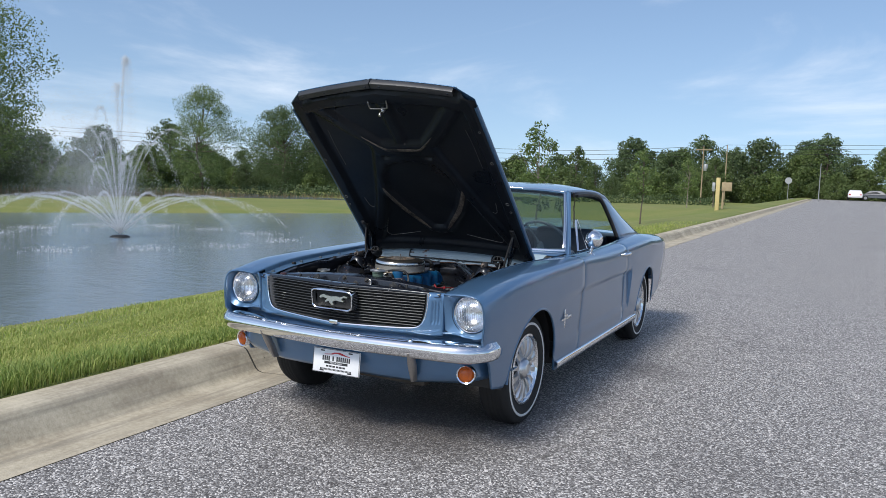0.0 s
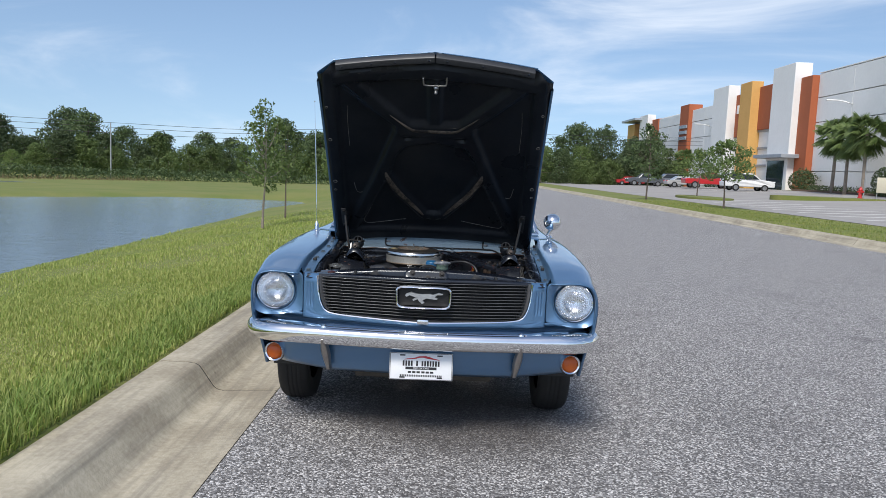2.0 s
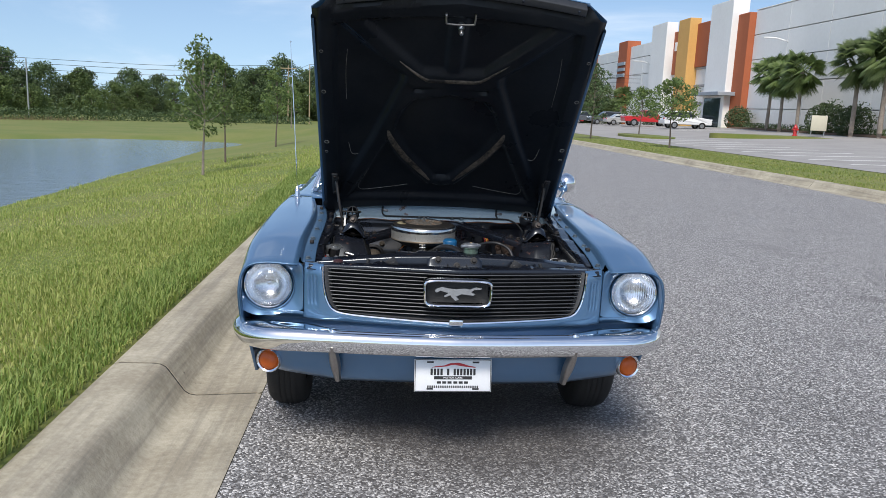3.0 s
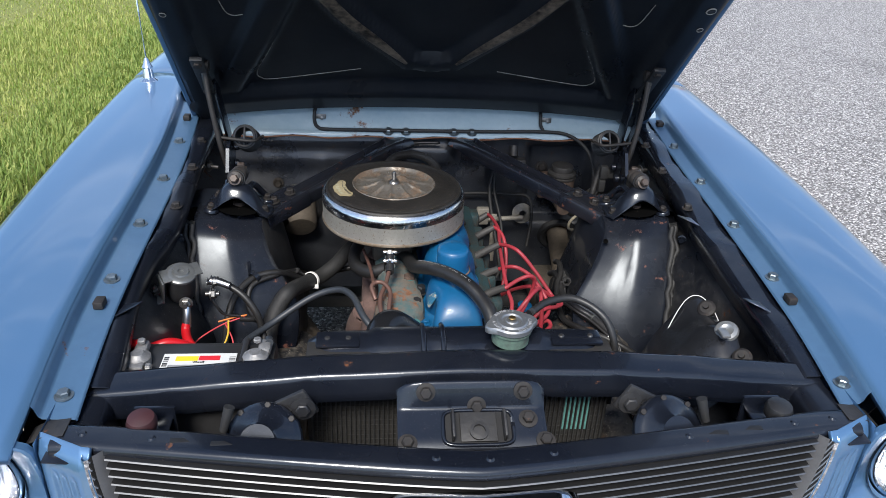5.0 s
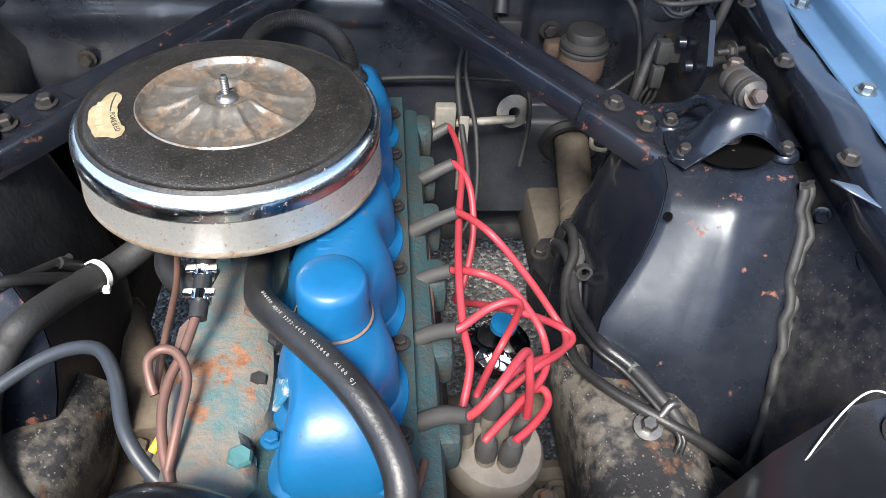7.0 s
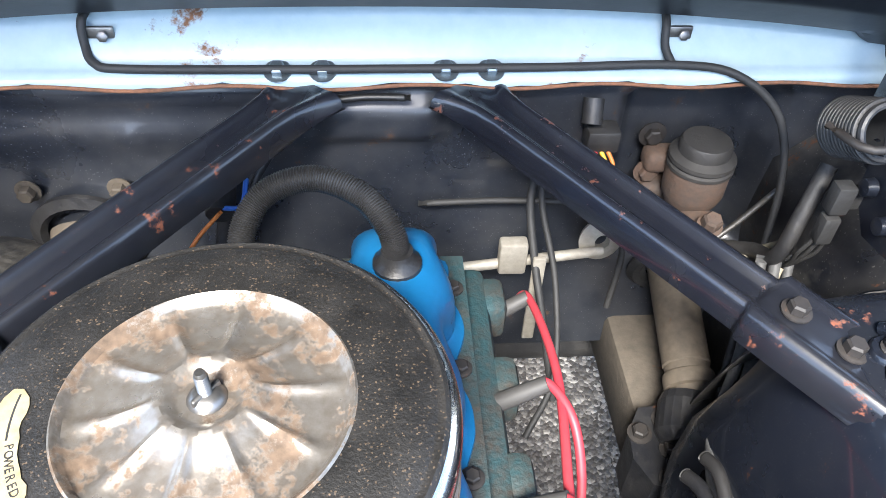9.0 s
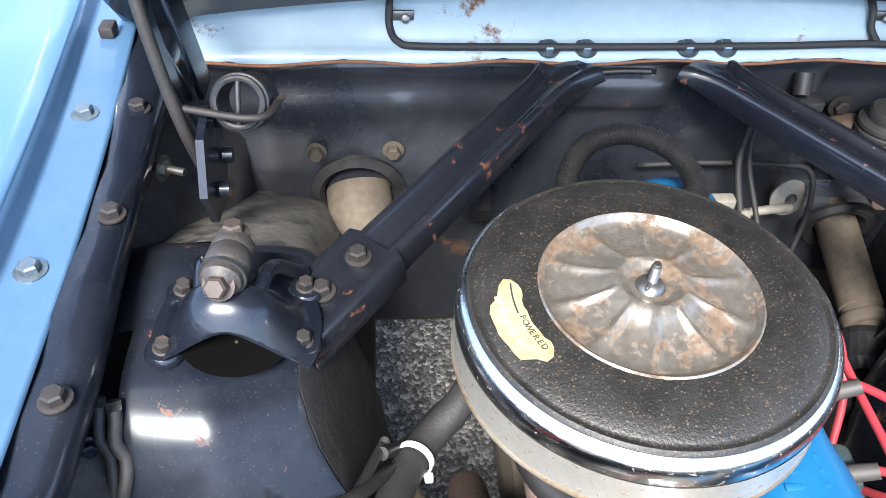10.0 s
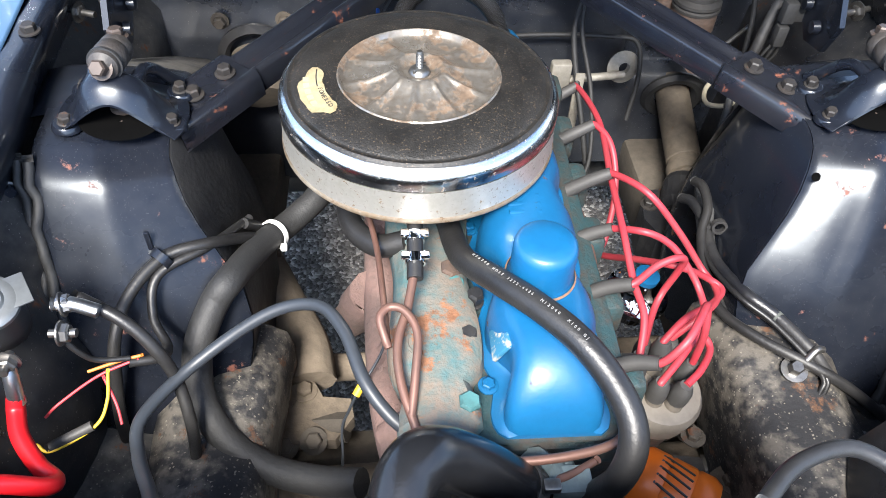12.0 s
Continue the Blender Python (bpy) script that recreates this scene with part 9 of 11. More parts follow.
LEADS = [
    [(0.158, 0.568, 0.750), (0.178, 0.592, 0.757), (0.196, 0.617, 0.747), (0.201, 0.610, 0.715), (0.205, 0.611, 0.68)],
    [(0.166, 0.692, 0.726), (0.190, 0.699, 0.731), (0.204, 0.705, 0.720), (0.203, 0.710, 0.690), (0.194, 0.708, 0.660), (0.180, 0.688, 0.648)],
    [(0.163, 0.745, 0.728), (0.190, 0.740, 0.718), (0.211, 0.730, 0.701), (0.236, 0.706, 0.668), (0.231, 0.660, 0.661), (0.193, 0.615, 0.662)],
    [(0.180, 0.798, 0.740), (0.224, 0.774, 0.695), (0.259, 0.753, 0.650), (0.268, 0.725, 0.648), (0.258, 0.695, 0.655), (0.220, 0.658, 0.672)],
    [(0.172, 0.935, 0.702), (0.176, 0.890, 0.660), (0.164, 0.850, 0.610), (0.152, 0.825, 0.603), (0.176, 0.762, 0.660), (0.209, 0.722, 0.690), (0.258, 0.733, 0.655), (0.275, 0.718, 0.648), (0.248, 0.688, 0.658), (0.200, 0.650, 0.682)],
    [(0.166, 0.990, 0.702), (0.152, 0.860, 0.714), (0.143, 0.760, 0.722), (0.143, 0.690, 0.706), (0.147, 0.645, 0.696)],
]
for i, (p, mid) in enumerate(zip(PLUGS, LEADS)):
    p = Vector(p)
    q = p + Vector((0.042, -0.004 + 0.008 * (i - 2.5) / 2.5, 0.022))
    bm = bmesh.new()
    tube(bm, [p + Vector((-0.022, 0.002, -0.020)), p + Vector((0.015, 0, 0.006)), q], (0.0098, 0.0078), 12, 4)
    part("plug_boot", bm, BOOT, engine, "grey spark plug boot")
    hose("plug_lead", [p + Vector((0.025, 0, 0.012)), q] + mid + [Vector(ENDS[i]), Vector(ENDS[i]) + Vector((0, 0, -0.006))], 0.0044, PINK, engine, "faded red plug lead", 9, 8)
hose("coil_lead", [(0.206, 0.640, 0.610), (0.214, 0.648, 0.640), (0.228, 0.645, 0.652), (0.231, 0.628, 0.650), (0.210, 0.598, 0.655), ENDS[6]], 0.0044, PINK, engine, "faded red coil lead", 9, 8)
bm = bmesh.new()
tube(bm, [(0.108, 0.92, 0.640), (0.112, 0.854, 0.671), (0.112, 0.795, 0.679), (0.112, 0.751, 0.679), (0.112, 0.713, 0.670), (0.112, 0.624, 0.657), (0.110, 0.57, 0.648), (0.100, 0.50, 0.60)], 0.0050, 8, 6)
part("dipstick_tube", bm, COPPER, engine, "brown dipstick tube")
bm = bmesh.new()   # orange oil filter low on the right
lathe(bm, [(0, 0), (0.046, 0), (0.049, 0.008), (0.049, 0.030), (0.0475, 0.033), (0.049, 0.036), (0.049, 0.062), (0.0475, 0.065), (0.049, 0.068), (0.049, 0.085), (0.044, 0.095), (0.030, 0.098), (0.026, 0.092), (0, 0.092)], (0.152, 0.545, 0.500), (0.80, -0.55, 0.0), 30)
ofl = part("oil_filter", bm, pbr("orange_paint", (0.75, 0.16, 0.012), (0.66, 0.13, 0.012), rough=0.35, scale=15, fine=90), engine, "orange oil filter")
for k in range(5):
    bm = bmesh.new()
    d = Vector((0.80, -0.55, 0.0)).normalized()
    u = Vector((0, 0, 1)) - d * d.z
    u.normalize()
    v = d.cross(u)
    c = Vector((0.152, 0.545, 0.500))
    a0 = 0.3 - 0.22 * k
    tube(bm, [c + d * (0.022 + 0.010 * j) + (u * math.cos(a0 + 0.05 * j) + v * math.sin(a0 + 0.05 * j)) * 0.0488 for j in range(5)], 0.0016, 5, 2)
    part("print_bar", bm, INK, ofl)
bm = bmesh.new()
box(bm, (0.205, 0.545, 0.49), (0.10, 0.07, 0.012), 0.004, Matrix.Translation((0.205, 0.545, 0.49)) @ Matrix.Rotation(0.2, 4, "Y") @ Matrix.Translation((-0.205, -0.545, -0.49)))
hexbolt(bm, (0.20, 0.53, 0.50), (0, 0, 1), 0.013, 0.012)
hexbolt(bm, (0.245, 0.60, 0.50), (0, 0, 1), 0.010, 0.010)
part("mount_plate", bm, DUSTY, BAY)

# ---- battery, solenoid, cables ----
battery = new("battery")
battery.parent = car
PLASTIC = pbr("black_plastic", (0.018, 0.018, 0.019), (0.026, 0.026, 0.027), rough=0.42, scale=14, fine=120)
LEAD = pbr("dull_lead", (0.34, 0.34, 0.34), (0.22, 0.22, 0.22), rough=0.55, metal=0.7, scale=40, fine=200, bump=0.3, bump_scale=200)
bm = bmesh.new()
box(bm, (-0.425, 0.335, 0.665), (0.232, 0.170, 0.200), 0.006)
part("case", bm, PLASTIC, battery, "black plastic battery case")
bm = bmesh.new()
box(bm, (-0.425, 0.345, 0.769), (0.236, 0.105, 0.012), 0.004)
box(bm, (-0.425, 0.275, 0.762), (0.236, 0.030, 0.010), 0.004)
part("lid", bm, PLASTIC, battery)
bm = bmesh.new()
box(bm, (-0.428, 0.340, 0.7756), (0.118, 0.062, 0.0012))
lab = part("label", bm, pbr("label_white", (0.62, 0.63, 0.62), (0.56, 0.57, 0.56), rough=0.35), battery, "white battery label with green foot")
for nm, c, sz, mt in (("label_green", (-0.428, 0.3145, 0.7764), (0.094, 0.011, 0.0008), pbr("label_green", (0.10, 0.45, 0.06), (0.09, 0.40, 0.05), rough=0.4)),
                      ("label_grey", (-0.428, 0.331, 0.7764), (0.094, 0.018, 0.0008), pbr("label_grey", (0.24, 0.25, 0.26), (0.21, 0.22, 0.23), rough=0.4)),
                      ("label_yellow", (-0.448, 0.357, 0.7764), (0.036, 0.012, 0.0008), pbr("label_yellow", (0.80, 0.55, 0.02), (0.75, 0.5, 0.02), rough=0.4)),
                      ("label_red", (-0.412, 0.358, 0.7764), (0.034, 0.012, 0.0008), pbr("label_red", (0.60, 0.02, 0.03), (0.55, 0.02, 0.03), rough=0.4))):
    bm = bmesh.new()
    box(bm, c, sz)
    part(nm, bm, mt, lab)
for word, sz, x, y in (("VALUE", 0.0065, -0.428, 0.3465), ("VALUE 35", 0.0075, -0.455, 0.331), ("490", 0.0085, -0.419, 0.331), ("610", 0.0085, -0.397, 0.331)):
    text_part("label_words", word, sz, PLATE_W if y < 0.34 else INK, lab, Matrix.Translation((x, y, 0.7772)))
for k in range(9):
    for x, w, h in ((-0.481, 0.008, 0.0016 + 0.0012 * (k % 3)), (-0.375, 0.010, 0.0014 + 0.0014 * (k % 2))):
        bm = bmesh.new()
        box(bm, (x, 0.316 + k * 0.0055, 0.7764), (w, h, 0.0006))
        part("label_bar", bm, INK, lab)
text_part("case_words", "DANGER", 0.011, PLATE_W, battery, Matrix.Translation((-0.49, 0.277, 0.7676)))
for x, y in ((-0.522, 0.345), (-0.335, 0.345)):
    bm = bmesh.new()
    lathe(bm, [(0.020, 0), (0.021, 0.018), (0.014, 0.022), (0.010, 0.026), (0, 0.026)], (x, y, 0.772), (0, 0, 1), 18)
    box(bm, (x, y - 0.020, 0.784), (0.030, 0.022, 0.014), 0.004)
    box(bm, (x + (0.0 if x < -0.4 else 0.012), y + 0.026, 0.787), (0.022, 0.034, 0.016), 0.006)
    hexbolt(bm, (x + 0.016, y - 0.022, 0.784), (1, 0, 0), 0.008, 0.008, 0)
    hexbolt(bm, (x, y + 0.030, 0.795), (0, 0, 1), 0.007, 0.006, 0)
    part("terminal", bm, LEAD, battery, "grey lead terminal clamp")
bm = bmesh.new()
box(bm, (-0.357, 0.345, 0.779), (0.010, 0.12, 0.010), 0.002)
part("lid_strap", bm, PLASTIC, battery)
bm = bmesh.new()
box(bm, (-0.425, 0.335, 0.555), (0.26, 0.20, 0.016), 0.004)
part("battery_tray", bm, BLACK_OLD, BAY)

sol = new("starter_relay")
sol.parent = car
SC = Vector((-0.513, 0.612, 0.774))
bm = bmesh.new()
lathe(bm, [(0, -0.040), (0.022, -0.040), (0.026, -0.034), (0.027, -0.015), (0.027, 0.020), (0, 0.020)], SC, (0.15, -0.25, 1), 26)
part("relay_body", bm, PLASTIC, sol, "black starter relay")
bm = bmesh.new()
m = Matrix.Translation(SC) @ Vector((0.15, -0.25, 1)).to_track_quat("Z", "Y").to_matrix().to_4x4()
lathe(bm, [(0.029, 0.016), (0.029, 0.021), (0.025, 0.024), (0.016, 0.024), (0.014, 0.027), (0.006, 0.027), (0.005, 0.024), (0, 0.024)], SC, (0.15, -0.25, 1), 26)
box(bm, (0, 0, 0.022), (0.075, 0.034, 0.003), 0.001, m)
box(bm, (-0.040, -0.005, -0.002), (0.004, 0.030, 0.05), 0.001, m)
box(bm, (-0.046, -0.010, -0.026), (0.014, 0.022, 0.004), 0.001, m)
part("relay_bracket", bm, pbr("relay_plate", (0.20, 0.21, 0.21), (0.14, 0.147, 0.147), rough=0.35, metal=0.6, scale=18, fine=120), sol, "bright relay bracket")
for p, ax in (((-0.500, 0.585, 0.745), (0.1, -1, 0.1)), ((-0.470, 0.630, 0.758), (1, 0.2, 0.1)), ((-0.468, 0.605, 0.748), (1, 0, 0)), ((-0.552, 0.60, 0.752), (-0.4, -0.4, 1))):
    bm = bmesh.new()
    d = Vector(ax).normalized()
    rod(bm, p, Vector(p) + d * 0.026, 0.0045)
    hexbolt(bm, Vector(p) + d * 0.010, ax, 0.010, 0.008, 1.3)
    part("stud", bm, STEEL, sol)
REDC = pbr("red_cable", (0.52, 0.008, 0.014), (0.45, 0.008, 0.012), rough=0.35, scale=10, fine=120)
GREYC = pbr("grey_cable", (0.030, 0.036, 0.044), (0.024, 0.028, 0.034), rough=0.45, scale=10, fine=120)
bm = bmesh.new()
tube(bm, [(-0.498, 0.572, 0.745), (-0.497, 0.563, 0.728), (-0.498, 0.555, 0.705)], (0.007, 0.0085), 10, 4)
part("cable_lug", bm, ALUM, sol)
hose("red_battery_cable", [(-0.498, 0.558, 0.712), (-0.499, 0.548, 0.700), (-0.490, 0.524, 0.694), (-0.468, 0.497, 0.688), (-0.448, 0.481, 0.688), (-0.450, 0.468, 0.702), (-0.476, 0.458, 0.730), (-0.503, 0.450, 0.743), (-0.533, 0.438, 0.740), (-0.550, 0.418, 0.752), (-0.546, 0.394, 0.778), (-0.526, 0.380, 0.790)], 0.0088, REDC, car, "red battery cable", 12)
hose("black_starter_cable", [(-0.454, 0.646, 0.757), (-0.406, 0.628, 0.735), (-0.376, 0.612, 0.7), (-0.365, 0.605, 0.658), (-0.357, 0.585, 0.621), (-0.359, 0.575, 0.57), (-0.368, 0.565, 0.51), (-0.39, 0.545, 0.43)], 0.0068, RUBBER, car, "black starter cable")
bm = bmesh.new()
tube(bm, [(-0.468, 0.630, 0.762), (-0.450, 0.632, 0.760), (-0.425, 0.627, 0.753)], (0.0075, 0.0075), 10, 4)
part("cable_lug", bm, ALUM, sol)
hose("grey_earth_cable", [(-0.316, 0.375, 0.793), (-0.322, 0.400, 0.782), (-0.349, 0.448, 0.72), (-0.382, 0.51, 0.675), (-0.389, 0.555, 0.67), (-0.348, 0.616, 0.67), (-0.27, 0.65, 0.71), (-0.215, 0.645, 0.732), (-0.184, 0.606, 0.74), (-0.163, 0.55, 0.732), (-0.139, 0.52, 0.715), (-0.11, 0.50, 0.70)], 0.0068, GREYC, car, "grey battery earth cable", 12)
hose("loom", [(-0.29, 0.84, 0.63), (-0.313, 0.815, 0.66), (-0.347, 0.766, 0.702), (-0.394, 0.741, 0.706), (-0.426, 0.7, 0.692), (-0.439, 0.66, 0.669), (-0.447, 0.636, 0.616), (-0.454, 0.618, 0.546), (-0.453, 0.61, 0.463), (-0.444, 0.6, 0.387)], 0.0072, RUBBER, car, "black wiring loom", 12)
hose("loom", [(-0.315, 0.85, 0.66), (-0.347, 0.766, 0.698), (-0.398, 0.724, 0.696), (-0.404, 0.688, 0.667), (-0.385, 0.655, 0.655), (-0.382, 0.625, 0.675), (-0.41, 0.612, 0.685)], 0.0055, RUBBER, car, "", 10)
hose("loom", [(-0.155, 0.93, 0.63), (-0.24, 0.93, 0.61), (-0.29, 0.87, 0.625), (-0.318, 0.83, 0.67)], 0.007, RUBBER, car, "", 10)
bm = bmesh.new()
lathe(bm, [(0.011, -0.005), (0.014, -0.005), (0.014, 0.005), (0.011, 0.005)], (-0.395, 0.738, 0.708), (0.6, 0.7, 0.3), 18, True)
box(bm, (-0.407, 0.75, 0.724), (0.006, 0.004, 0.03), 0.001)
part("loom_clip", bm, BLACK, car)
for c, mt in ((0, pbr("wire_red", (0.5, 0.04, 0.05), (0.42, 0.04, 0.05), rough=0.5)), (1, pbr("wire_yellow", (0.62, 0.40, 0.03), (0.55, 0.35, 0.03), rough=0.5)), (2, pbr("wire_orange", (0.60, 0.18, 0.03), (0.5, 0.15, 0.03), rough=0.5))):
    if c == 0:
        hose("thin_wire", [(-0.400, 0.615, 0.688), (-0.44, 0.600, 0.680), (-0.475, 0.575, 0.670), (-0.490, 0.565, 0.660)], 0.0016, mt, car, "", 6)
        hose("thin_wire", [(-0.435, 0.600, 0.680), (-0.420, 0.575, 0.665), (-0.415, 0.56, 0.65)], 0.0016, mt, car, "", 6)
    elif c == 1:
        hose("thin_wire", [(-0.430, 0.605, 0.685), (-0.428, 0.575, 0.670), (-0.440, 0.555, 0.655), (-0.48, 0.535, 0.645), (-0.495, 0.54, 0.65)], 0.0018, mt, car, "yellow wire", 6)
    else:
        hose("thin_wire", [(-0.395, 0.618, 0.690), (-0.42, 0.612, 0.688), (-0.45, 0.603, 0.684)], 0.0018, mt, car, "", 6)
hose("thin_wire", [(-0.462, 0.605, 0.747), (-0.448, 0.602, 0.72), (-0.436, 0.606, 0.700), (-0.408, 0.614, 0.690)], 0.003, RUBBER, car, "", 6)
hose("wire_splice", [(-0.485, 0.538, 0.645), (-0.460, 0.548, 0.652), (-0.442, 0.556, 0.656)], 0.0055, BOOT, car, "", 8)
hose("thin_wire", [(-0.135, 0.658, 0.680), (-0.146, 0.642, 0.650), (-0.158, 0.629, 0.632), (-0.168, 0.620, 0.622)], 0.0017, GREYC, car, "", 6)
hose("wire_splice", [(-0.165, 0.623, 0.625), (-0.171, 0.616, 0.618), (-0.177, 0.609, 0.611)], 0.0048, MATS["wire_yellow"], car, "yellow wire connector", 10)
hose("thin_wire", [(-0.177, 0.609, 0.611), (-0.186, 0.606, 0.585), (-0.196, 0.603, 0.550), (-0.198, 0.591, 0.50), (-0.205, 0.585, 0.44)], 0.0017, GREYC, car, "", 6)

# right-hand looms along the tower
main = [(0.3, 0.937, 0.599), (0.304, 0.915, 0.613), (0.306, 0.88, 0.62), (0.306, 0.857, 0.617), (0.301, 0.794, 0.618), (0.312, 0.723, 0.635), (0.343, 0.689, 0.628), (0.374, 0.64, 0.618), (0.404, 0.621, 0.587), (0.502, 0.6, 0.504)]
hose("loom", main, 0.0075, BLACK_OLD, car, "black taped wiring loom beside the tower", 10)
hose("loom", [(0.309, 0.937, 0.633), (0.313, 0.915, 0.641), (0.31, 0.877, 0.635), (0.294, 0.84, 0.62), (0.286, 0.775, 0.605), (0.288, 0.72, 0.604), (0.317, 0.67, 0.612), (0.362, 0.63, 0.613), (0.413, 0.608, 0.592), (0.486, 0.59, 0.536)], 0.0068, RUBBER, car, "", 10)
for k, (dx, dz) in enumerate(((-0.010, -0.004), (-0.004, -0.012))):
    hose("loom", [(x + dx, y - 0.006, z + dz + 0.004) for x, y, z in main[3:8]] + [(0.380 + 0.004 * k, 0.612, 0.604), (0.375 + 0.006 * k, 0.600, 0.588), (0.362 + 0.005 * k, 0.575, 0.540), (0.345 + 0.004 * k, 0.560, 0.470), (0.330, 0.56, 0.40)], 0.0032, RUBBER, car, "", 8)
hose("loom", [(0.362, 0.575, 0.535), (0.390, 0.580, 0.560), (0.420, 0.580, 0.560), (0.428, 0.560, 0.555)], 0.003, RUBBER, car, "", 8)
for q in ((0.349, 0.712, 0.0), (0.326, 0.728, 1.0)):
    bm = bmesh.new()
    lathe(bm, [(0.0070, -0.003), (0.0079, -0.003), (0.0079, 0.003), (0.0070, 0.003)], (0.343 - 0.018 * q[2], 0.689 + 0.037 * q[2], 0.628 - 0.005 * q[2]), (0.42, -0.9, 0.05), 14, True)
    part("print_band", bm, MATS["seam_grey"] if "seam_grey" in MATS else pbr("seam_grey", (0.11, 0.12, 0.11), (0.05, 0.055, 0.05), rough=0.6, scale=90, fine=300), car, "pale print on the loom tape")
bm = bmesh.new()
tube(bm, [(0.349, 0.627, 0.603), (0.362, 0.632, 0.616), (0.372, 0.638, 0.628), (0.382, 0.640, 0.626)], (0.0055, 0.0045), 8, 4)
hexbolt(bm, (0.349, 0.627, 0.604), (-0.1, -0.3, 1), 0.009, 0.012, 1.8)
part("loom_clip", bm, STEEL, car, "steel loom clip and bolt")
for p0 in ((0.306, 0.850, 0.617), (0.318, 0.846, 0.630)):
    bm = bmesh.new()
    lathe(bm, [(0.007, -0.004), (0.011, -0.004), (0.011, 0.004), (0.007, 0.004)], p0, (0.1, 0.9, -0.2), 14, True)
    part("loom_clip", bm, BLACK_OLD, car)
hose("loom", [(0.42, 1.24, 0.62), (0.44, 1.19, 0.66), (0.437, 1.14, 0.70), (0.452, 1.15, 0.76), (0.47, 1.17, 0.80)], 0.009, BLACK_OLD, car, "", 10)

# washer bag with cap, right of the radiator
bag = new("washer_bag")
bag.parent = car
bm = bmesh.new()
rows = []
for t in np.linspace(0, 1, 15):
    y = 0.530 - 0.235 * t
    top = 0.780 - 0.012 * math.sin(t * 9) - 0.035 * max(0, t - 0.55) * 2
    wide = 0.050 + 0.045 * math.sin(math.pi * min(1, t * 0.9 + 0.1))
    rows.append([(0.500 + wide * 0.10, y, top - 0.004), (0.490, y, top), (0.475 - wide * 0.2, y, top - 0.012), (0.470 - wide * 0.8, y, 0.70), (0.452 - wide * 1.15, y, 0.60), (0.455 - wide, y, 0.50), (0.50, y, 0.47), (0.520, y, 0.55), (0.522, y, 0.70)])
vs = loft(bm, rows, True)
bm.faces.new(vs[0][::-1])
bm.faces.new(vs[-1])
part("bag", bm, pbr("black_vinyl", (0.010, 0.011, 0.013), (0.016, 0.017, 0.02), rough=0.18, rough2=0.3, scale=8, fine=60, bump=0.15, bump_scale=25), bag, "glossy black vinyl washer bag")
bm = bmesh.new()
tube(bm, [(0.372, 0.440, 0.575), (0.395, 0.470, 0.640), (0.425, 0.500, 0.715), (0.462, 0.528, 0.772), (0.492, 0.535, 0.782), (0.508, 0.505, 0.775), (0.508, 0.455, 0.765)], 0.0009, 6, 6)
part("bag_seam", bm, pbr("seam_white", (0.72, 0.72, 0.70), (0.6, 0.6, 0.58), rough=0.6), bag)
for p in ((0.497, 0.500, 0.774), (0.500, 0.345, 0.772)):
    bm = bmesh.new()
    lathe(bm, [(0.004, 0.0), (0.017, 0.0), (0.017, 0.004), (0.012, 0.008), (0.005, 0.008)], p, (-0.5, -0.4, 0.8), 18)
    lathe(bm, [(0, 0.004), (0.005, 0.004), (0.005, 0.014), (0, 0.014)], p, (-0.5, -0.4, 0.8), 8)
    part("bag_eyelet", bm, BOLT, bag)
bm = bmesh.new()
lathe(bm, [(0.016, -0.02), (0.017, -0.004), (0.0205, 0.0), (0.0215, 0.006), (0.019, 0.010), (0.012, 0.0115), (0.010, 0.010), (0, 0.010)], (0.494, 0.405, 0.784), (-0.35, -0.35, 0.85), 26)
box(bm, (0.478, 0.385, 0.797), (0.016, 0.026, 0.006), 0.002)
part("bag_cap", bm, pbr("grey_plastic_cap", (0.30, 0.31, 0.31), (0.20, 0.21, 0.21), rough=0.32, metal=0.6), bag, "grey washer bag cap")
bm = bmesh.new()
lathe(bm, [(0, 0), (0.022, 0), (0.024, 0.03), (0.018, 0.05), (0.008, 0.055), (0, 0.055)], (0.440, 0.545, 0.500), (-0.25, 0.35, 1), 18)
part("washer_pump", bm, pbr("milky_plastic", (0.20, 0.23, 0.22), (0.13, 0.15, 0.15), rough=0.4), bag)

# ---- firewall fittings ----
mc = new("master_cylinder")
mc.parent = car
bm = bmesh.new()
lathe(bm, [(0, -0.085), (0.024, -0.080), (0.030, -0.062), (0.036, -0.050), (0.0385, -0.040), (0.0385, -0.006), (0.036, 0.0)], (0.392, 1.285, 0.720), (0, 0, 1), 30)
rod(bm, (0.392, 1.345, 0.650), (0.392, 1.215, 0.648), 0.026, 0.021)
for dz in (-0.012, 0.012):
    box(bm, (0.358, 1.318, 0.676 + dz * 2), (0.05, 0.035, 0.03), 0.010, seg=3)
part("reservoir", bm, RUSTY, mc, "rusty iron brake master cylinder")
bm = bmesh.new()
lathe(bm, [(0.036, -0.006), (0.0405, -0.005), (0.0405, -0.001), (0.0375, 0.001), (0.0375, 0.003), (0.0405, 0.005), (0.0400, 0.010), (0.0340, 0.013), (0.0310, 0.015), (0.0310, 0.027), (0.0285, 0.031), (0.020, 0.032), (0, 0.031)], (0.392, 1.285, 0.720), (0, 0, 1), 40)
part("reservoir_cap", bm, BLACK_OLD, mc, "worn black ribbed reservoir cap")
bolt_part((0.392, 1.215, 0.676), (0, -0.3, 1), mc, 0.012, 0.016, RUSTY, 1.3)
bolt_part((0.342, 1.330, 0.728), (0, -1, 0), mc, 0.011, 0.010, BOLT, 1.6)
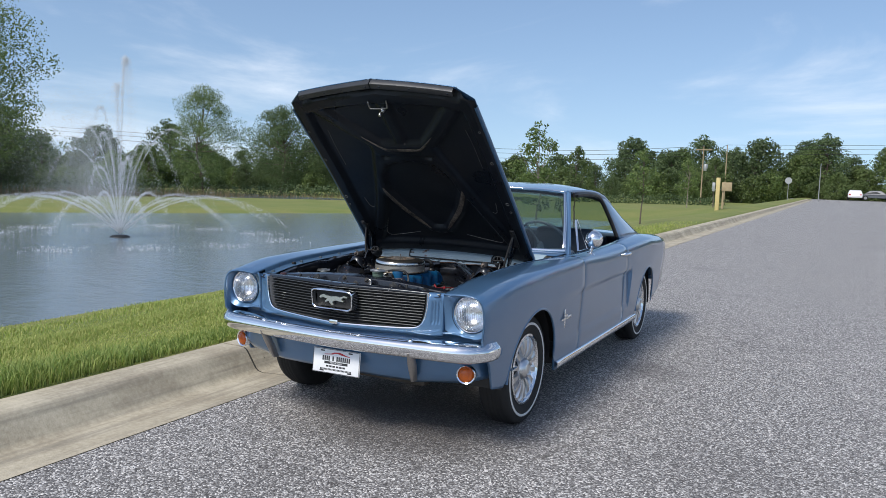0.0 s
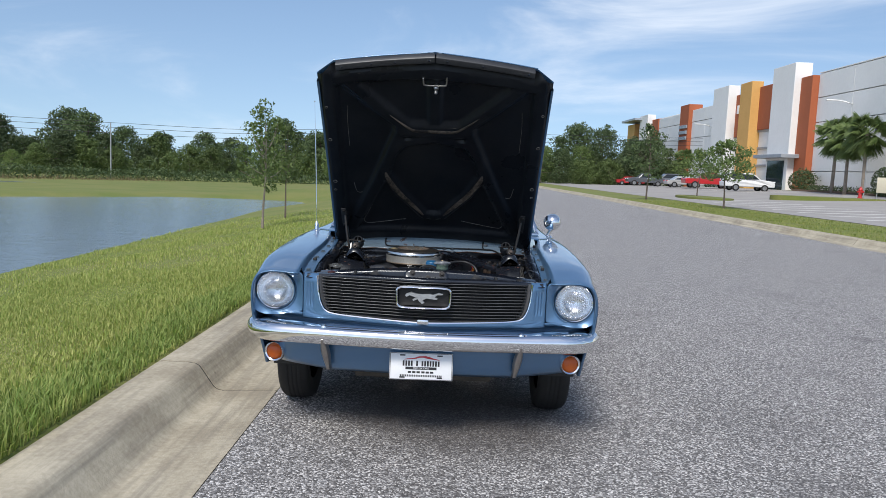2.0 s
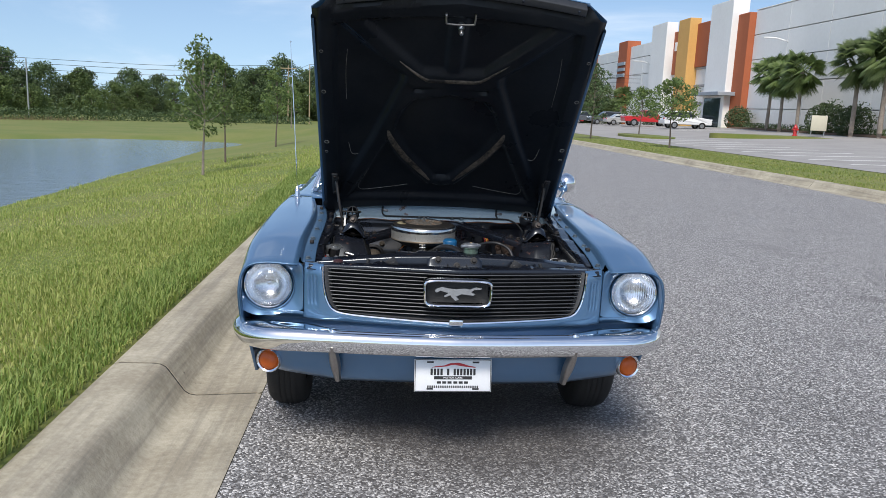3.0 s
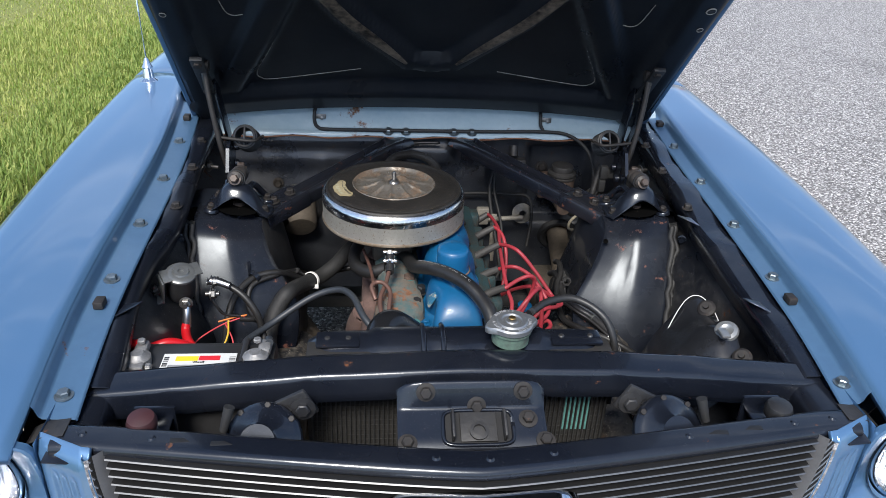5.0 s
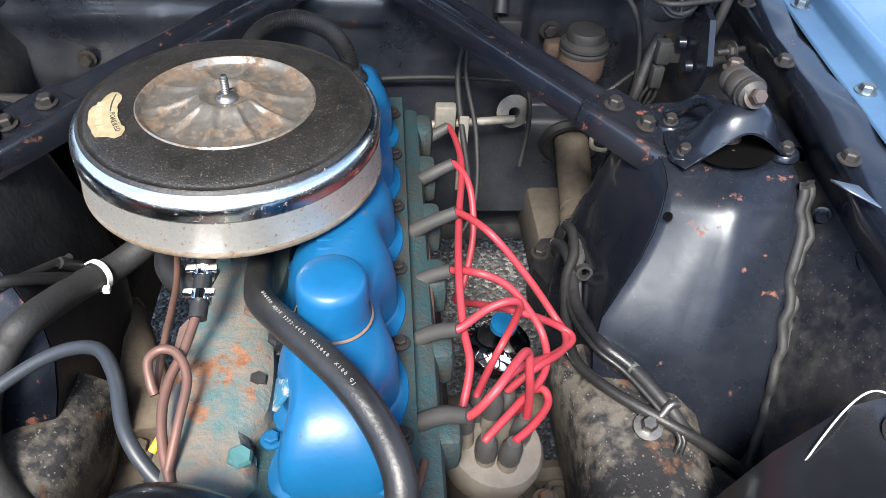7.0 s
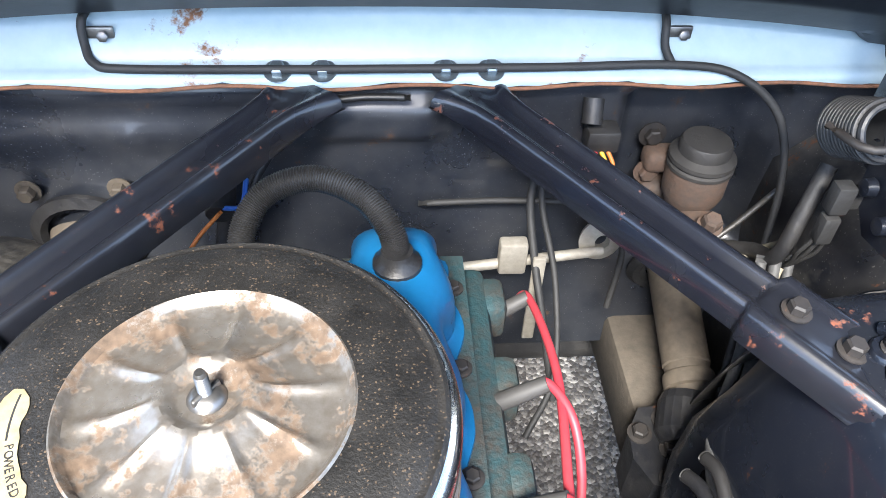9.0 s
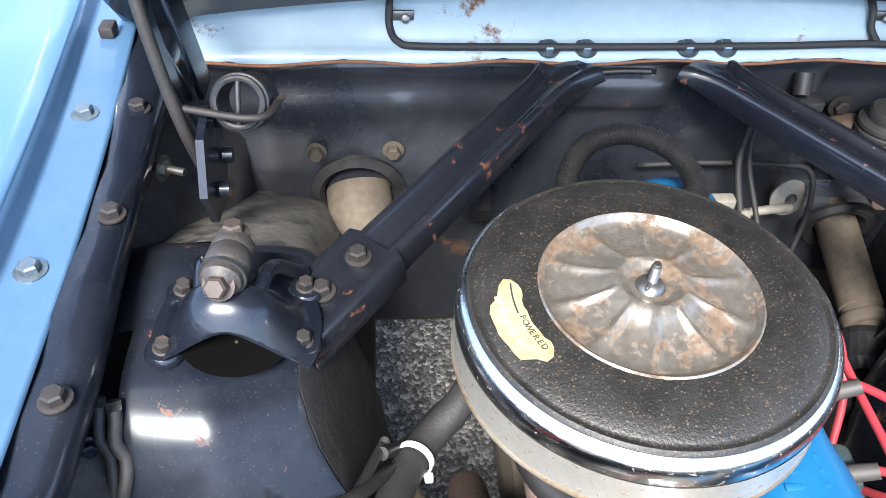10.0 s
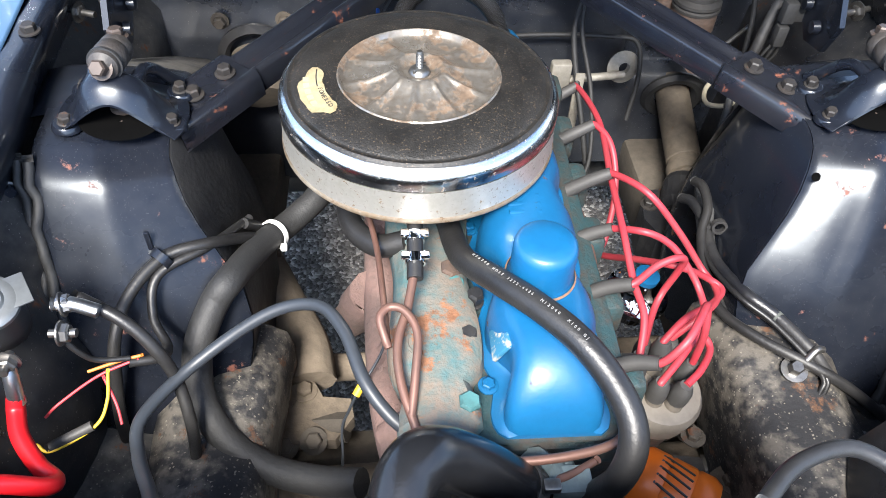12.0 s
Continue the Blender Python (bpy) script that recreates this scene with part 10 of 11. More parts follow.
bolt_part((0.342, 1.318, 0.680), (0, -1, 0), mc, 0.011, 0.010, RUSTY, 1.6)
hose("brake_pipe", [(0.388, 1.20, 0.66), (0.43, 1.22, 0.68), (0.48, 1.25, 0.70)], 0.0035, STEEL, mc, "", 8)
bm = bmesh.new()
lathe(bm, [(0.056, -0.004), (0.060, 0.004), (0.052, 0.011), (0.042, 0.010), (0.036, 0.004), (0.033, -0.004)], (0.405, 1.300, 0.524), (-0.06, -0.96, -0.26), 32)
part("column_seal", bm, RUBBER_OLD, BAY)
bm = bmesh.new()
lathe(bm, [(0.031, -0.03), (0.031, 0.150), (0.029, 0.152), (0.029, 0.162), (0.033, 0.164), (0.034, 0.170), (0.033, 0.182), (0.028, 0.184), (0.028, 0.205), (0, 0.206)], (0.405, 1.300, 0.524), (-0.06, -0.96, -0.26), 30)
part("steering_column", bm, pbr("dusty_tan", (0.115, 0.094, 0.070), (0.055, 0.045, 0.035), rough=0.75, scale=12, fine=90, rust=0.22, rust_scale=18, rust_col=(0.14, 0.06, 0.028)), BAY, "dusty tan steering column")
bm = bmesh.new()
lathe(bm, [(0, 0), (0.036, 0), (0.040, 0.012), (0.040, 0.050), (0.030, 0.065), (0, 0.066)], (0.392, 1.112, 0.472), (-0.3, -0.9, -0.3), 22)
prism(bm, [(0.310, 1.085), (0.330, 1.118), (0.372, 1.122), (0.398, 1.095), (0.395, 1.030), (0.360, 0.995), (0.322, 1.010), (0.306, 1.045)], 0.36, 0.448)
sb = part("steering_box", bm, BLACK_OLD, BAY, "grimy black steering box", smooth=False)
for x, y in ((0.358, 1.099), (0.356, 1.055), (0.322, 1.080), (0.345, 1.015)):
    bolt_part((x, y, 0.448), (0, 0, 1), sb, 0.0105, 0.010, BOLT, 1.5)
for k, (dx, r) in enumerate(((0.0, 0.0068), (-0.017, 0.0062), (0.016, 0.0055))):      # taped cables that drop past the column
    hose("loom", [(0.445 + dx, 1.150, 0.690), (0.430 + dx, 1.105, 0.635), (0.408 + dx, 1.060, 0.605), (0.360 + dx, 0.985, 0.598), (0.330 + dx * 0.6, 0.920, 0.604), (0.312 + dx * 0.4, 0.870, 0.610), (0.300 + dx * 0.3, 0.80, 0.600)], r, pbr("grey_taped_loom", (0.070, 0.071, 0.072), (0.036, 0.037, 0.038), rough=0.6, scale=40, fine=160, bump=0.3, bump_scale=220), BAY, "grey taped cable beside the steering column" if k == 0 else "", 10)
hose("loom", [(0.455, 1.16, 0.70), (0.44, 1.19, 0.655), (0.405, 1.18, 0.625), (0.395, 1.14, 0.620), (0.425, 1.115, 0.640), (0.448, 1.14, 0.68)], 0.0040, pbr("old_cream_wire", (0.30, 0.27, 0.20), (0.20, 0.18, 0.14), rough=0.6, scale=30, fine=120), BAY, "old cream wire loop", 8)
for k, (p, q) in enumerate((((0.458, 1.118, 0.800), (0.020, 0.018, 0.034)), ((0.455, 1.113, 0.764), (0.017, 0.016, 0.034)), ((0.478, 1.128, 0.792), (0.034, 0.012, 0.026)))):
    bm = bmesh.new()
    box(bm, p, q, 0.003)
    part("wire_connector", bm, RUBBER_OLD, BAY)
for dx in (-0.006, 0.0, 0.006):
    hose("thin_wire", [(0.455 + dx, 1.113, 0.750), (0.452 + dx * 1.6, 1.118, 0.725), (0.452 + dx * 0.6, 1.130, 0.700), (0.456, 1.150, 0.670)], 0.0024, RUBBER_OLD, BAY, "", 6)
bm = bmesh.new()   # loom plug on the firewall with coloured wires
box(bm, (0.265, 1.292, 0.752), (0.040, 0.030, 0.030), 0.005)
rod(bm, (0.250, 1.30, 0.800), (0.248, 1.285, 0.775), 0.012)
part("loom_plug", bm, BLACK_OLD, BAY)
for k, nm in enumerate(("wire_red", "wire_yellow", "wire_orange")):
    hose("thin_wire", [(0.255 + 0.008 * k, 1.282, 0.742), (0.262 + 0.008 * k, 1.268, 0.725), (0.252 + 0.006 * k, 1.272, 0.705)], 0.0026, MATS[nm], BAY, "", 6)
bm = bmesh.new()   # heater blower stub, left
lathe(bm, [(0.066, 0.0), (0.068, 0.008), (0.055, 0.014), (0.048, 0.008)], (-0.350, 1.282, 0.625), (0, -1, -0.1), 32)
part("heater_seal", bm, BLACK_OLD, BAY)
bm = bmesh.new()
lathe(bm, [(0.046, 0.0), (0.046, 0.07), (0.040, 0.078), (0, 0.08)], (-0.350, 1.282, 0.625), (0.1, -0.85, -0.5), 30)
part("heater_motor", bm, MATS["dusty_tan"], BAY, "dusty tan heater motor")
for p in ((-0.405, 1.284, 0.690), (-0.300, 1.284, 0.692), (-0.395, 1.284, 0.565)):
    bolt_part(p, (0, -1, 0), BAY, 0.010, 0.012, MATS["dusty_tan"], 1.5)
bm = bmesh.new()
rod(bm, (-0.180, 1.28, 0.705), (-0.178, 1.235, 0.69), 0.017)
part("heater_pipe", bm, BLACK_OLD, BAY)
bm = bmesh.new()
rod(bm, (-0.180, 1.28, 0.64), (-0.178, 1.225, 0.62), 0.017)
part("heater_pipe", bm, BLACK_OLD, BAY)
hose("thin_wire", [(-0.175, 1.235, 0.70), (-0.150, 1.225, 0.712), (-0.145, 1.25, 0.73)], 0.003, pbr("wire_blue", (0.02, 0.12, 0.45), (0.02, 0.1, 0.4), rough=0.5), BAY, "blue wire", 6)
hose("thin_wire", [(-0.175, 1.232, 0.698), (-0.200, 1.21, 0.68), (-0.215, 1.20, 0.66)], 0.0025, MATS["wire_orange"], BAY, "", 6)
hose("loom", [(0.04, 1.285, 0.812), (-0.02, 1.288, 0.810), (-0.07, 1.285, 0.800), (-0.10, 1.278, 0.770), (-0.135, 1.255, 0.725), (-0.150, 1.235, 0.70)], 0.0042, RUBBER, BAY, "", 8)
hose("loom", [(0.05, 1.29, 0.655), (0.15, 1.285, 0.662), (0.25, 1.278, 0.662), (0.30, 1.27, 0.655), (0.31, 1.25, 0.60), (0.30, 1.23, 0.52)], 0.0042, RUBBER_OLD, BAY, "", 8)
hose("loom", [(0.195, 1.285, 0.74), (0.185, 1.265, 0.68), (0.19, 1.22, 0.62), (0.20, 1.17, 0.56), (0.215, 1.12, 0.47)], 0.005, RUBBER_OLD, BAY, "", 8)
hose("loom", [(0.20, 1.285, 0.74), (0.198, 1.26, 0.68), (0.215, 1.20, 0.60), (0.21, 1.12, 0.52), (0.17, 1.06, 0.48)], 0.004, RUBBER_OLD, BAY, "", 8)
bm = bmesh.new()   # throttle cross rod, clip and ball
rod(bm, (0.06, 1.225, 0.600), (0.285, 1.255, 0.600), 0.007)
box(bm, (0.165, 1.235, 0.615), (0.035, 0.02, 0.05), 0.004)
box(bm, (0.195, 1.215, 0.555), (0.016, 0.006, 0.15), 0.002)
lathe(bm, [(0.010, 0), (0.028, 0), (0.030, 0.006), (0.010, 0.012)], (0.285, 1.275, 0.605), (0.1, -1, 0.2), 22, True)
part("throttle_linkage", bm, pbr("grubby_zinc", (0.36, 0.34, 0.29), (0.22, 0.20, 0.17), rough=0.6, metal=0.4, scale=20, fine=120), BAY, "grubby throttle linkage")

# ---- bonnet hinges with coil springs ----
for s in (-1, 1):
    hinge = new("bonnet_hinge")
    hinge.parent = car
    hc = Vector((s * 0.454, 1.112, 0.884))
    ax_ = Vector((-0.05 * s, 0.86, -0.50)).normalized()
    su, sv = frame_along(ax_)
    bm = bmesh.new()
    coil = []
    for k in range(11):
        z0 = -0.012 + 0.0052 * k
        coil += [(0.0262, z0), (0.0296, z0 + 0.0014), (0.0302, z0 + 0.0026), (0.0296, z0 + 0.0038)]
    coil += [(0.0262, 0.0455), (0.0242, 0.0455)] + [(0.0242, 0.03), (0.0240, 0.0), (0.0242, -0.012)]
    lathe(bm, coil, hc, ax_, 36, True)
    lathe(bm, [(0.0242 + 0.0036 * math.cos(a), -0.015 + 0.0036 * math.sin(a)) for a in np.linspace(0, 2 * math.pi, 9)[:-1]], hc, ax_, 36, True)
    tube(bm, [hc - ax_ * 0.014 + sv * 0.0245, hc - ax_ * 0.017 + sv * 0.012, hc - ax_ * 0.017 - sv * 0.012, hc - ax_ * 0.014 - sv * 0.0245], 0.003, 6, 3)
    part("coil_spring", bm, BLACK_OLD, hinge, "black coil spring")
    bm = bmesh.new()
    ends = (Vector((s * 0.500, 1.150, 0.805)), Vector((s * 0.525, 1.125, 0.93)), Vector((s * 0.542, 1.140, 1.050)))
    rows = [[p + Vector((s * 0.004, dy, 0)) for dy in (-0.016, -0.012, 0.012, 0.016)] for p in ends]
    loft(bm, rows)
    rows = [[p + Vector((0, dy, 0)) for dy in (-0.022, 0.022)] for p in (Vector((s * 0.505, 1.175, 0.86)), Vector((s * 0.528, 1.200, 0.96)), Vector((s * 0.545, 1.245, 1.045)))]
    loft(bm, rows)
    thicken(part("hinge_arm", bm, BLACK, hinge, "black steel hinge arm"), 0.006, 0)
    bm = bmesh.new()
    tube(bm, [(s * 0.495, 1.090, 0.790), (s * 0.512, 1.085, 0.88), (s * 0.530, 1.105, 0.98), (s * 0.540, 1.130, 1.045)], 0.0065, 8, 5)
    tube(bm, [hc + Vector((s * -0.040, 0.01, 0.0)), hc + Vector((s * -0.02, -0.035, 0.004)), hc + Vector((s * 0.055, -0.02, 0.006))], 0.004, 6, 4)
    part("hinge_rod", bm, BOLT, hinge)
    bm = bmesh.new()
    prism(bm, [(0.0, 0.0), (0.05, -0.01), (0.085, 0.02), (0.09, 0.075), (0.055, 0.11), (0.01, 0.10), (-0.02, 0.05)], -0.004, 0.004, Matrix.Translation((s * 0.490, 1.05, 0.775)) @ Matrix.Rotation(radians(90), 4, "Z") @ Matrix.Rotation(radians(90), 4, "X"))
    for p in ((s * 0.484, 1.075, 0.80), (s * 0.484, 1.115, 0.815), (s * 0.484, 1.125, 0.855)):
        hb = bmesh.new()
        lathe(hb, [(0, 0), (0.010, 0), (0.009, 0.010), (0, 0.012)], p, (-s, 0, 0), 12)
        part("hinge_rivet", hb, BLACK, hinge)
    part("hinge_bracket", bm, BLACK, hinge)
    bm = bmesh.new()
    lathe(bm, [(0, -0.012), (0.013, -0.012), (0.013, 0.008), (0, 0.010)], (s * 0.538, 1.138, 1.052), (-s, 0, 0), 14)
    part("hinge_pin", bm, BOLT, hinge)


# ---- fountain in the pond ----
SPRAY = bpy.data.materials.new("spray_water")
SPRAY.use_nodes = True
_b = SPRAY.node_tree.nodes["Principled BSDF"]
_b.inputs["Base Color"].default_value = (0.92, 0.94, 0.96, 1)
_b.inputs["Roughness"].default_value = 0.25
_b.inputs["Transmission Weight"].default_value = 0.35
_b.inputs["IOR"].default_value = 1.33


def droplets(name, centres, sizes, parent):
    """Small eight-sided drops, joined."""
    n = len(centres)
    o = np.array([(1, 0, 0), (-1, 0, 0), (0, 1, 0), (0, -1, 0), (0, 0, 1.5), (0, 0, -1.5)])
    v = (centres[:, None, :] + o[None] * sizes[:, None, None]).reshape(-1, 3)
    t = np.array([(0, 2, 4), (2, 1, 4), (1, 3, 4), (3, 0, 4), (2, 0, 5), (1, 2, 5), (3, 1, 5), (0, 3, 5)])
    f = (np.arange(n)[:, None, None] * 6 + t[None]).reshape(-1, 3)
    me = bpy.data.meshes.new(name)
    me.from_pydata(v.tolist(), [], f.tolist())
    me.materials.append(SPRAY)
    ob = new(name, me)
    ob.parent = parent
    return tagged(ob, kind="stuff")


def fountain(cx, cy):
    rng = np.random.default_rng(77)
    root = thing("fountain", "floating pond fountain with white spraying water jets", "fountain")
    cz = WATER_Z
    bm = bmesh.new()
    lathe(bm, [(0, 0.07), (0.20, 0.07), (0.30, 0.03), (0.33, -0.02), (0.30, -0.2), (0, -0.2)], (cx, cy, cz), (0, 0, 1), 24)
    part("float", bm, BLACK_OLD, root, "black fountain float")
    jets = [(a, 5.3 + 0.6 * math.sin(a * 3), 5.0, 1500, 0.055) for a in np.linspace(0, 2 * math.pi, 13)[:-1]]
    jets += [(a, 1.5 + 0.5 * math.sin(a * 2.3), 7.4 + 0.9 * math.sin(a * 1.7), 1100, 0.060) for a in np.linspace(0.2, 2 * math.pi + 0.2, 10)[:-1]]
    jets += [(0.5, 0.22, 10.6, 5200, 0.13), (2.6, 0.35, 9.8, 3200, 0.16), (4.2, 0.6, 9.0, 1500, 0.09)]
    for a, vh, vz, n, spread in jets:
        t_end = 2 * vz / 9.81
        t = rng.uniform(0, 1, n) ** 0.9 * t_end * (0.92 if vh > 3 else 1.0)
        grow = 0.012 + spread * (t / t_end) ** 1.6
        p = np.stack([cx + vh * math.cos(a) * t, cy + vh * math.sin(a) * t, cz + 0.12 + vz * t - 4.905 * t * t], -1)
        p += rng.normal(size=p.shape) * grow[:, None]
        p[:, 2] = np.maximum(p[:, 2], cz + 0.01)
        droplets("water_jet", p, rng.uniform(0.005, 0.013, n) * (1 - 0.45 * t / t_end), root)
    # fine drifting mist
    n = 42000
    h = rng.uniform(0, 1, n)
    p = np.stack([cx - 1.3 * h + rng.normal(size=n) * (0.35 + 0.7 * h), cy - 0.9 * h + rng.normal(size=n) * (0.35 + 0.7 * h), cz + 0.3 + 4.6 * (1 - (1 - h) ** 2) * rng.uniform(0.2, 1, n)], -1)
    droplets("mist", p, rng.uniform(0.003, 0.0075, n), root)
    # low white splashes where the long jets fall
    for a in np.linspace(0, 2 * math.pi, 13)[:-1]:
        reach = 4.7 + 0.5 * math.sin(a * 3)
        n = 200
        p = np.stack([cx + reach * math.cos(a) + rng.normal(size=n) * 0.42, cy + reach * math.sin(a) + rng.normal(size=n) * 0.42, cz + 0.01 + np.abs(rng.normal(size=n)) * 0.05], -1)
        droplets("splash", p, rng.uniform(0.006, 0.016, n), root)


fountain(-18.9, 14.2)

# ---- warehouse across the car park ----
PANEL = pbr("white_concrete_panel", (0.86, 0.85, 0.82), (0.79, 0.78, 0.75), rough=0.8, scale=0.25, fine=3, bump=0.1, bump_scale=20)
TERRA = pbr("terracotta_render", (0.42, 0.115, 0.045), (0.36, 0.10, 0.04), rough=0.85, scale=0.4, fine=5)
OCHRE = pbr("ochre_render", (0.72, 0.41, 0.13), (0.64, 0.36, 0.11), rough=0.85, scale=0.4, fine=5)
GREYTRIM = pbr("grey_metal_trim", (0.40, 0.43, 0.46), (0.33, 0.36, 0.39), rough=0.5, metal=0.3, scale=2, fine=20)
WINDOW = pbr("dark_window_glass", (0.02, 0.035, 0.04), (0.03, 0.05, 0.055), rough=0.05, scale=1, fine=8)
GB = -0.8
warehouse = thing("warehouse", "long white panelled warehouse with terracotta and ochre towers", "building")


def block(name, x0, x1, y0, y1, z1, mat, label="", z0=GB, bev=0.04):
    bm = bmesh.new()
    box(bm, ((x0 + x1) / 2, (y0 + y1) / 2, (z0 + z1) / 2), (x1 - x0, y1 - y0, z1 - z0), bev)
    return part(name, bm, mat, warehouse, label, smooth=False)


def panel_wall(y0, y1, z1, step=7.4):
    """Tall precast panels with open joints, three lifts high."""
    n = max(1, round((y1 - y0) / step))
    d = (y1 - y0) / n
    for i in range(n):
        zs = [GB, 2.6, 5.2, 7.6, 10.1, z1]
        for a, b in zip(zs, zs[1:]):
            bm = bmesh.new()
            box(bm, (37.25, y0 + d * (i + 0.5), (a + b) / 2), (0.5, d - 0.05, b - a - 0.09), 0.02)
            part("wall_panel", bm, PANEL, warehouse, smooth=False)


block("building_core", 37.35, 95, 20, 162, 12.0, PANEL)
panel_wall(20, 76.0, 12.55)
panel_wall(104.8, 117.4, 12.0)
panel_wall(124.1, 136.8, 11.8)
block("roof_coping", 36.98, 37.6, 20, 76.0, 12.68, PANEL, "", 12.57, 0.02)
block("tower", 35.6, 37.4, 78.6, 84.2, 14.0, PANEL, "white entrance tower")
block("tower_wing", 36.3, 37.4, 76.0, 78.6, 12.4, TERRA, "terracotta wing wall")
block("recess_panel", 37.0, 38.5, 84.2, 91.3, 12.8, TERRA, "terracotta panel over the entrance", 7.6)
block("tower", 36.0, 37.4, 91.3, 95.0, 13.5, OCHRE, "ochre entrance tower")
block("recess_panel", 37.0, 38.5, 95.0, 99.0, 12.5, TERRA, "terracotta panel beside the tower", 7.0)
block("tower", 35.9, 37.4, 99.0, 104.8, 13.8, PANEL, "white tower")
block("recess_panel", 36.4, 38.5, 117.4, 122.0, 12.9, TERRA, "terracotta panel with grey window bands")
block("recess_panel", 36.8, 38.5, 136.8, 141.0, 11.9, TERRA, "terracotta panel")
block("tower", 35.9, 37.4, 141.0, 147.0, 12.9, PANEL, "white corner tower")
block("recess_panel", 36.8, 38.5, 147.0, 151.0, 11.6, TERRA, "terracotta panel")
block("tower", 35.9, 37.4, 151.0, 157.0, 11.7, OCHRE, "ochre corner tower")
block("corner_canopy", 34.5, 38.5, 145.5, 157.0, 12.5, GREYTRIM, "grey corner canopy", 12.1)
block("downpipe", 36.75, 37.0, 105.2, 105.5, 12.2, GREYTRIM, "dark downpipe")
for y0, y1 in ((84.4, 87.6), (87.8, 91.1)):
    for z0, z1 in ((0.6, 3.1), (3.5, 5.2), (5.6, 7.4)):
        block("window", 37.5, 37.9, y0, y1, z1, WINDOW, "dark glazed entrance window", z0, 0.02)
for z in (3.3, 5.4, 7.5):
    block("window_band", 37.2, 37.8, 84.2, 91.3, z + 0.10, GREYTRIM, "", z - 0.18, 0.02)
block("canopy", 34.4, 37.4, 77.5, 85.0, 4.35, GREYTRIM, "grey entrance canopy", 3.95)
block("window", 35.50, 35.65, 79.4, 83.6, 3.7, WINDOW, "glazed entrance door", 0.5, 0.02)
for z in (7.4, 8.3, 9.2):
    block("window_band", 36.2, 36.5, 117.8, 121.6, z + 0.5, GREYTRIM, "", z, 0.02)
for y, z in ((95.6, 10.0), (96.6, 10.0), (97.6, 10.0)):   # wall letters that cannot be read
    block("sign_bar", 36.85, 37.0, y, y + 0.55, z + 1.1, PANEL, "", z, 0.02)
for y in (69.0, 108.0):
    bm = bmesh.new()
    tube(bm, [(37.0, y, 8.9), (36.0, y, 9.15), (35.0, y, 9.2)], 0.07, 6, 3)
    box(bm, (34.9, y, 9.18), (0.7, 0.3, 0.12), 0.04)
    part("wall_lamp", bm, PANEL, warehouse, "white wall lamp on an arm")


# ---- car park ----
LOT = pbr("car_park_asphalt", (0.38, 0.36, 0.34), (0.29, 0.275, 0.26), rough=0.9, scale=0.4, fine=8, bump=0.4, bump_scale=80)
bm = bmesh.new()
loft(bm, [[(x, y, float(base_height(x, y)) + 0.115 + 0.01 * (x > 15)) for x in (14.2, 17, 20, 24, 28, 31, 34.5)] for y in np.linspace(8, 150, 36)])
structure("car_park", bm, LOT, "pale worn asphalt car park in front of the warehouse")
STRIPE = pbr("stripe_paint", (0.72, 0.71, 0.67), (0.58, 0.57, 0.54), rough=0.7, scale=3, fine=30)
for x0, x1, y0, n in ((15.6, 20.8, 17, 12), (26.4, 31.6, 66, 18)):
    for i in range(n):
        y = y0 + i * 2.75
        bm = bmesh.new()
        loft(bm, [[(x, y + dy, float(base_height(x, y)) + 0.134) for dy in (-0.2, 0.2)] for x in np.linspace(x0, x1, 5)])
        piece_ob = structure("parking_stripe", bm, STRIPE, "white painted parking line")
# planted border along the wall and an island by the entry
MULCH = pbr("brown_mulch", (0.11, 0.07, 0.045), (0.18, 0.12, 0.08), rough=1.0, scale=6, fine=40, bump=0.8, bump_scale=30)
bm = bmesh.new()
loft(bm, [[(x, y, float(base_height(x, y)) + z) for x, z in ((34.3, 0.10), (34.35, 0.27), (34.5, 0.27), (36.95, 0.30))] for y in np.linspace(22, 74, 22)])
structure("planting_bed", bm, MULCH, "mulched planting bed with a pale kerb")
bm = bmesh.new()
for k, (x, y, rx, ry) in enumerate(((27.5, 50.0, 5.2, 2.0), (17.8, 50.5, 1.6, 4.0))):
    pts = [(x + rx * math.cos(a), y + ry * math.sin(a)) for a in np.linspace(0, 2 * math.pi, 33)[:-1]]
    z = float(base_height(x, y)) + 0.12
    prism(bm, pts, z - 0.2, z + 0.13)
structure("kerb_island", bm, TURF, "grassed car park islands")


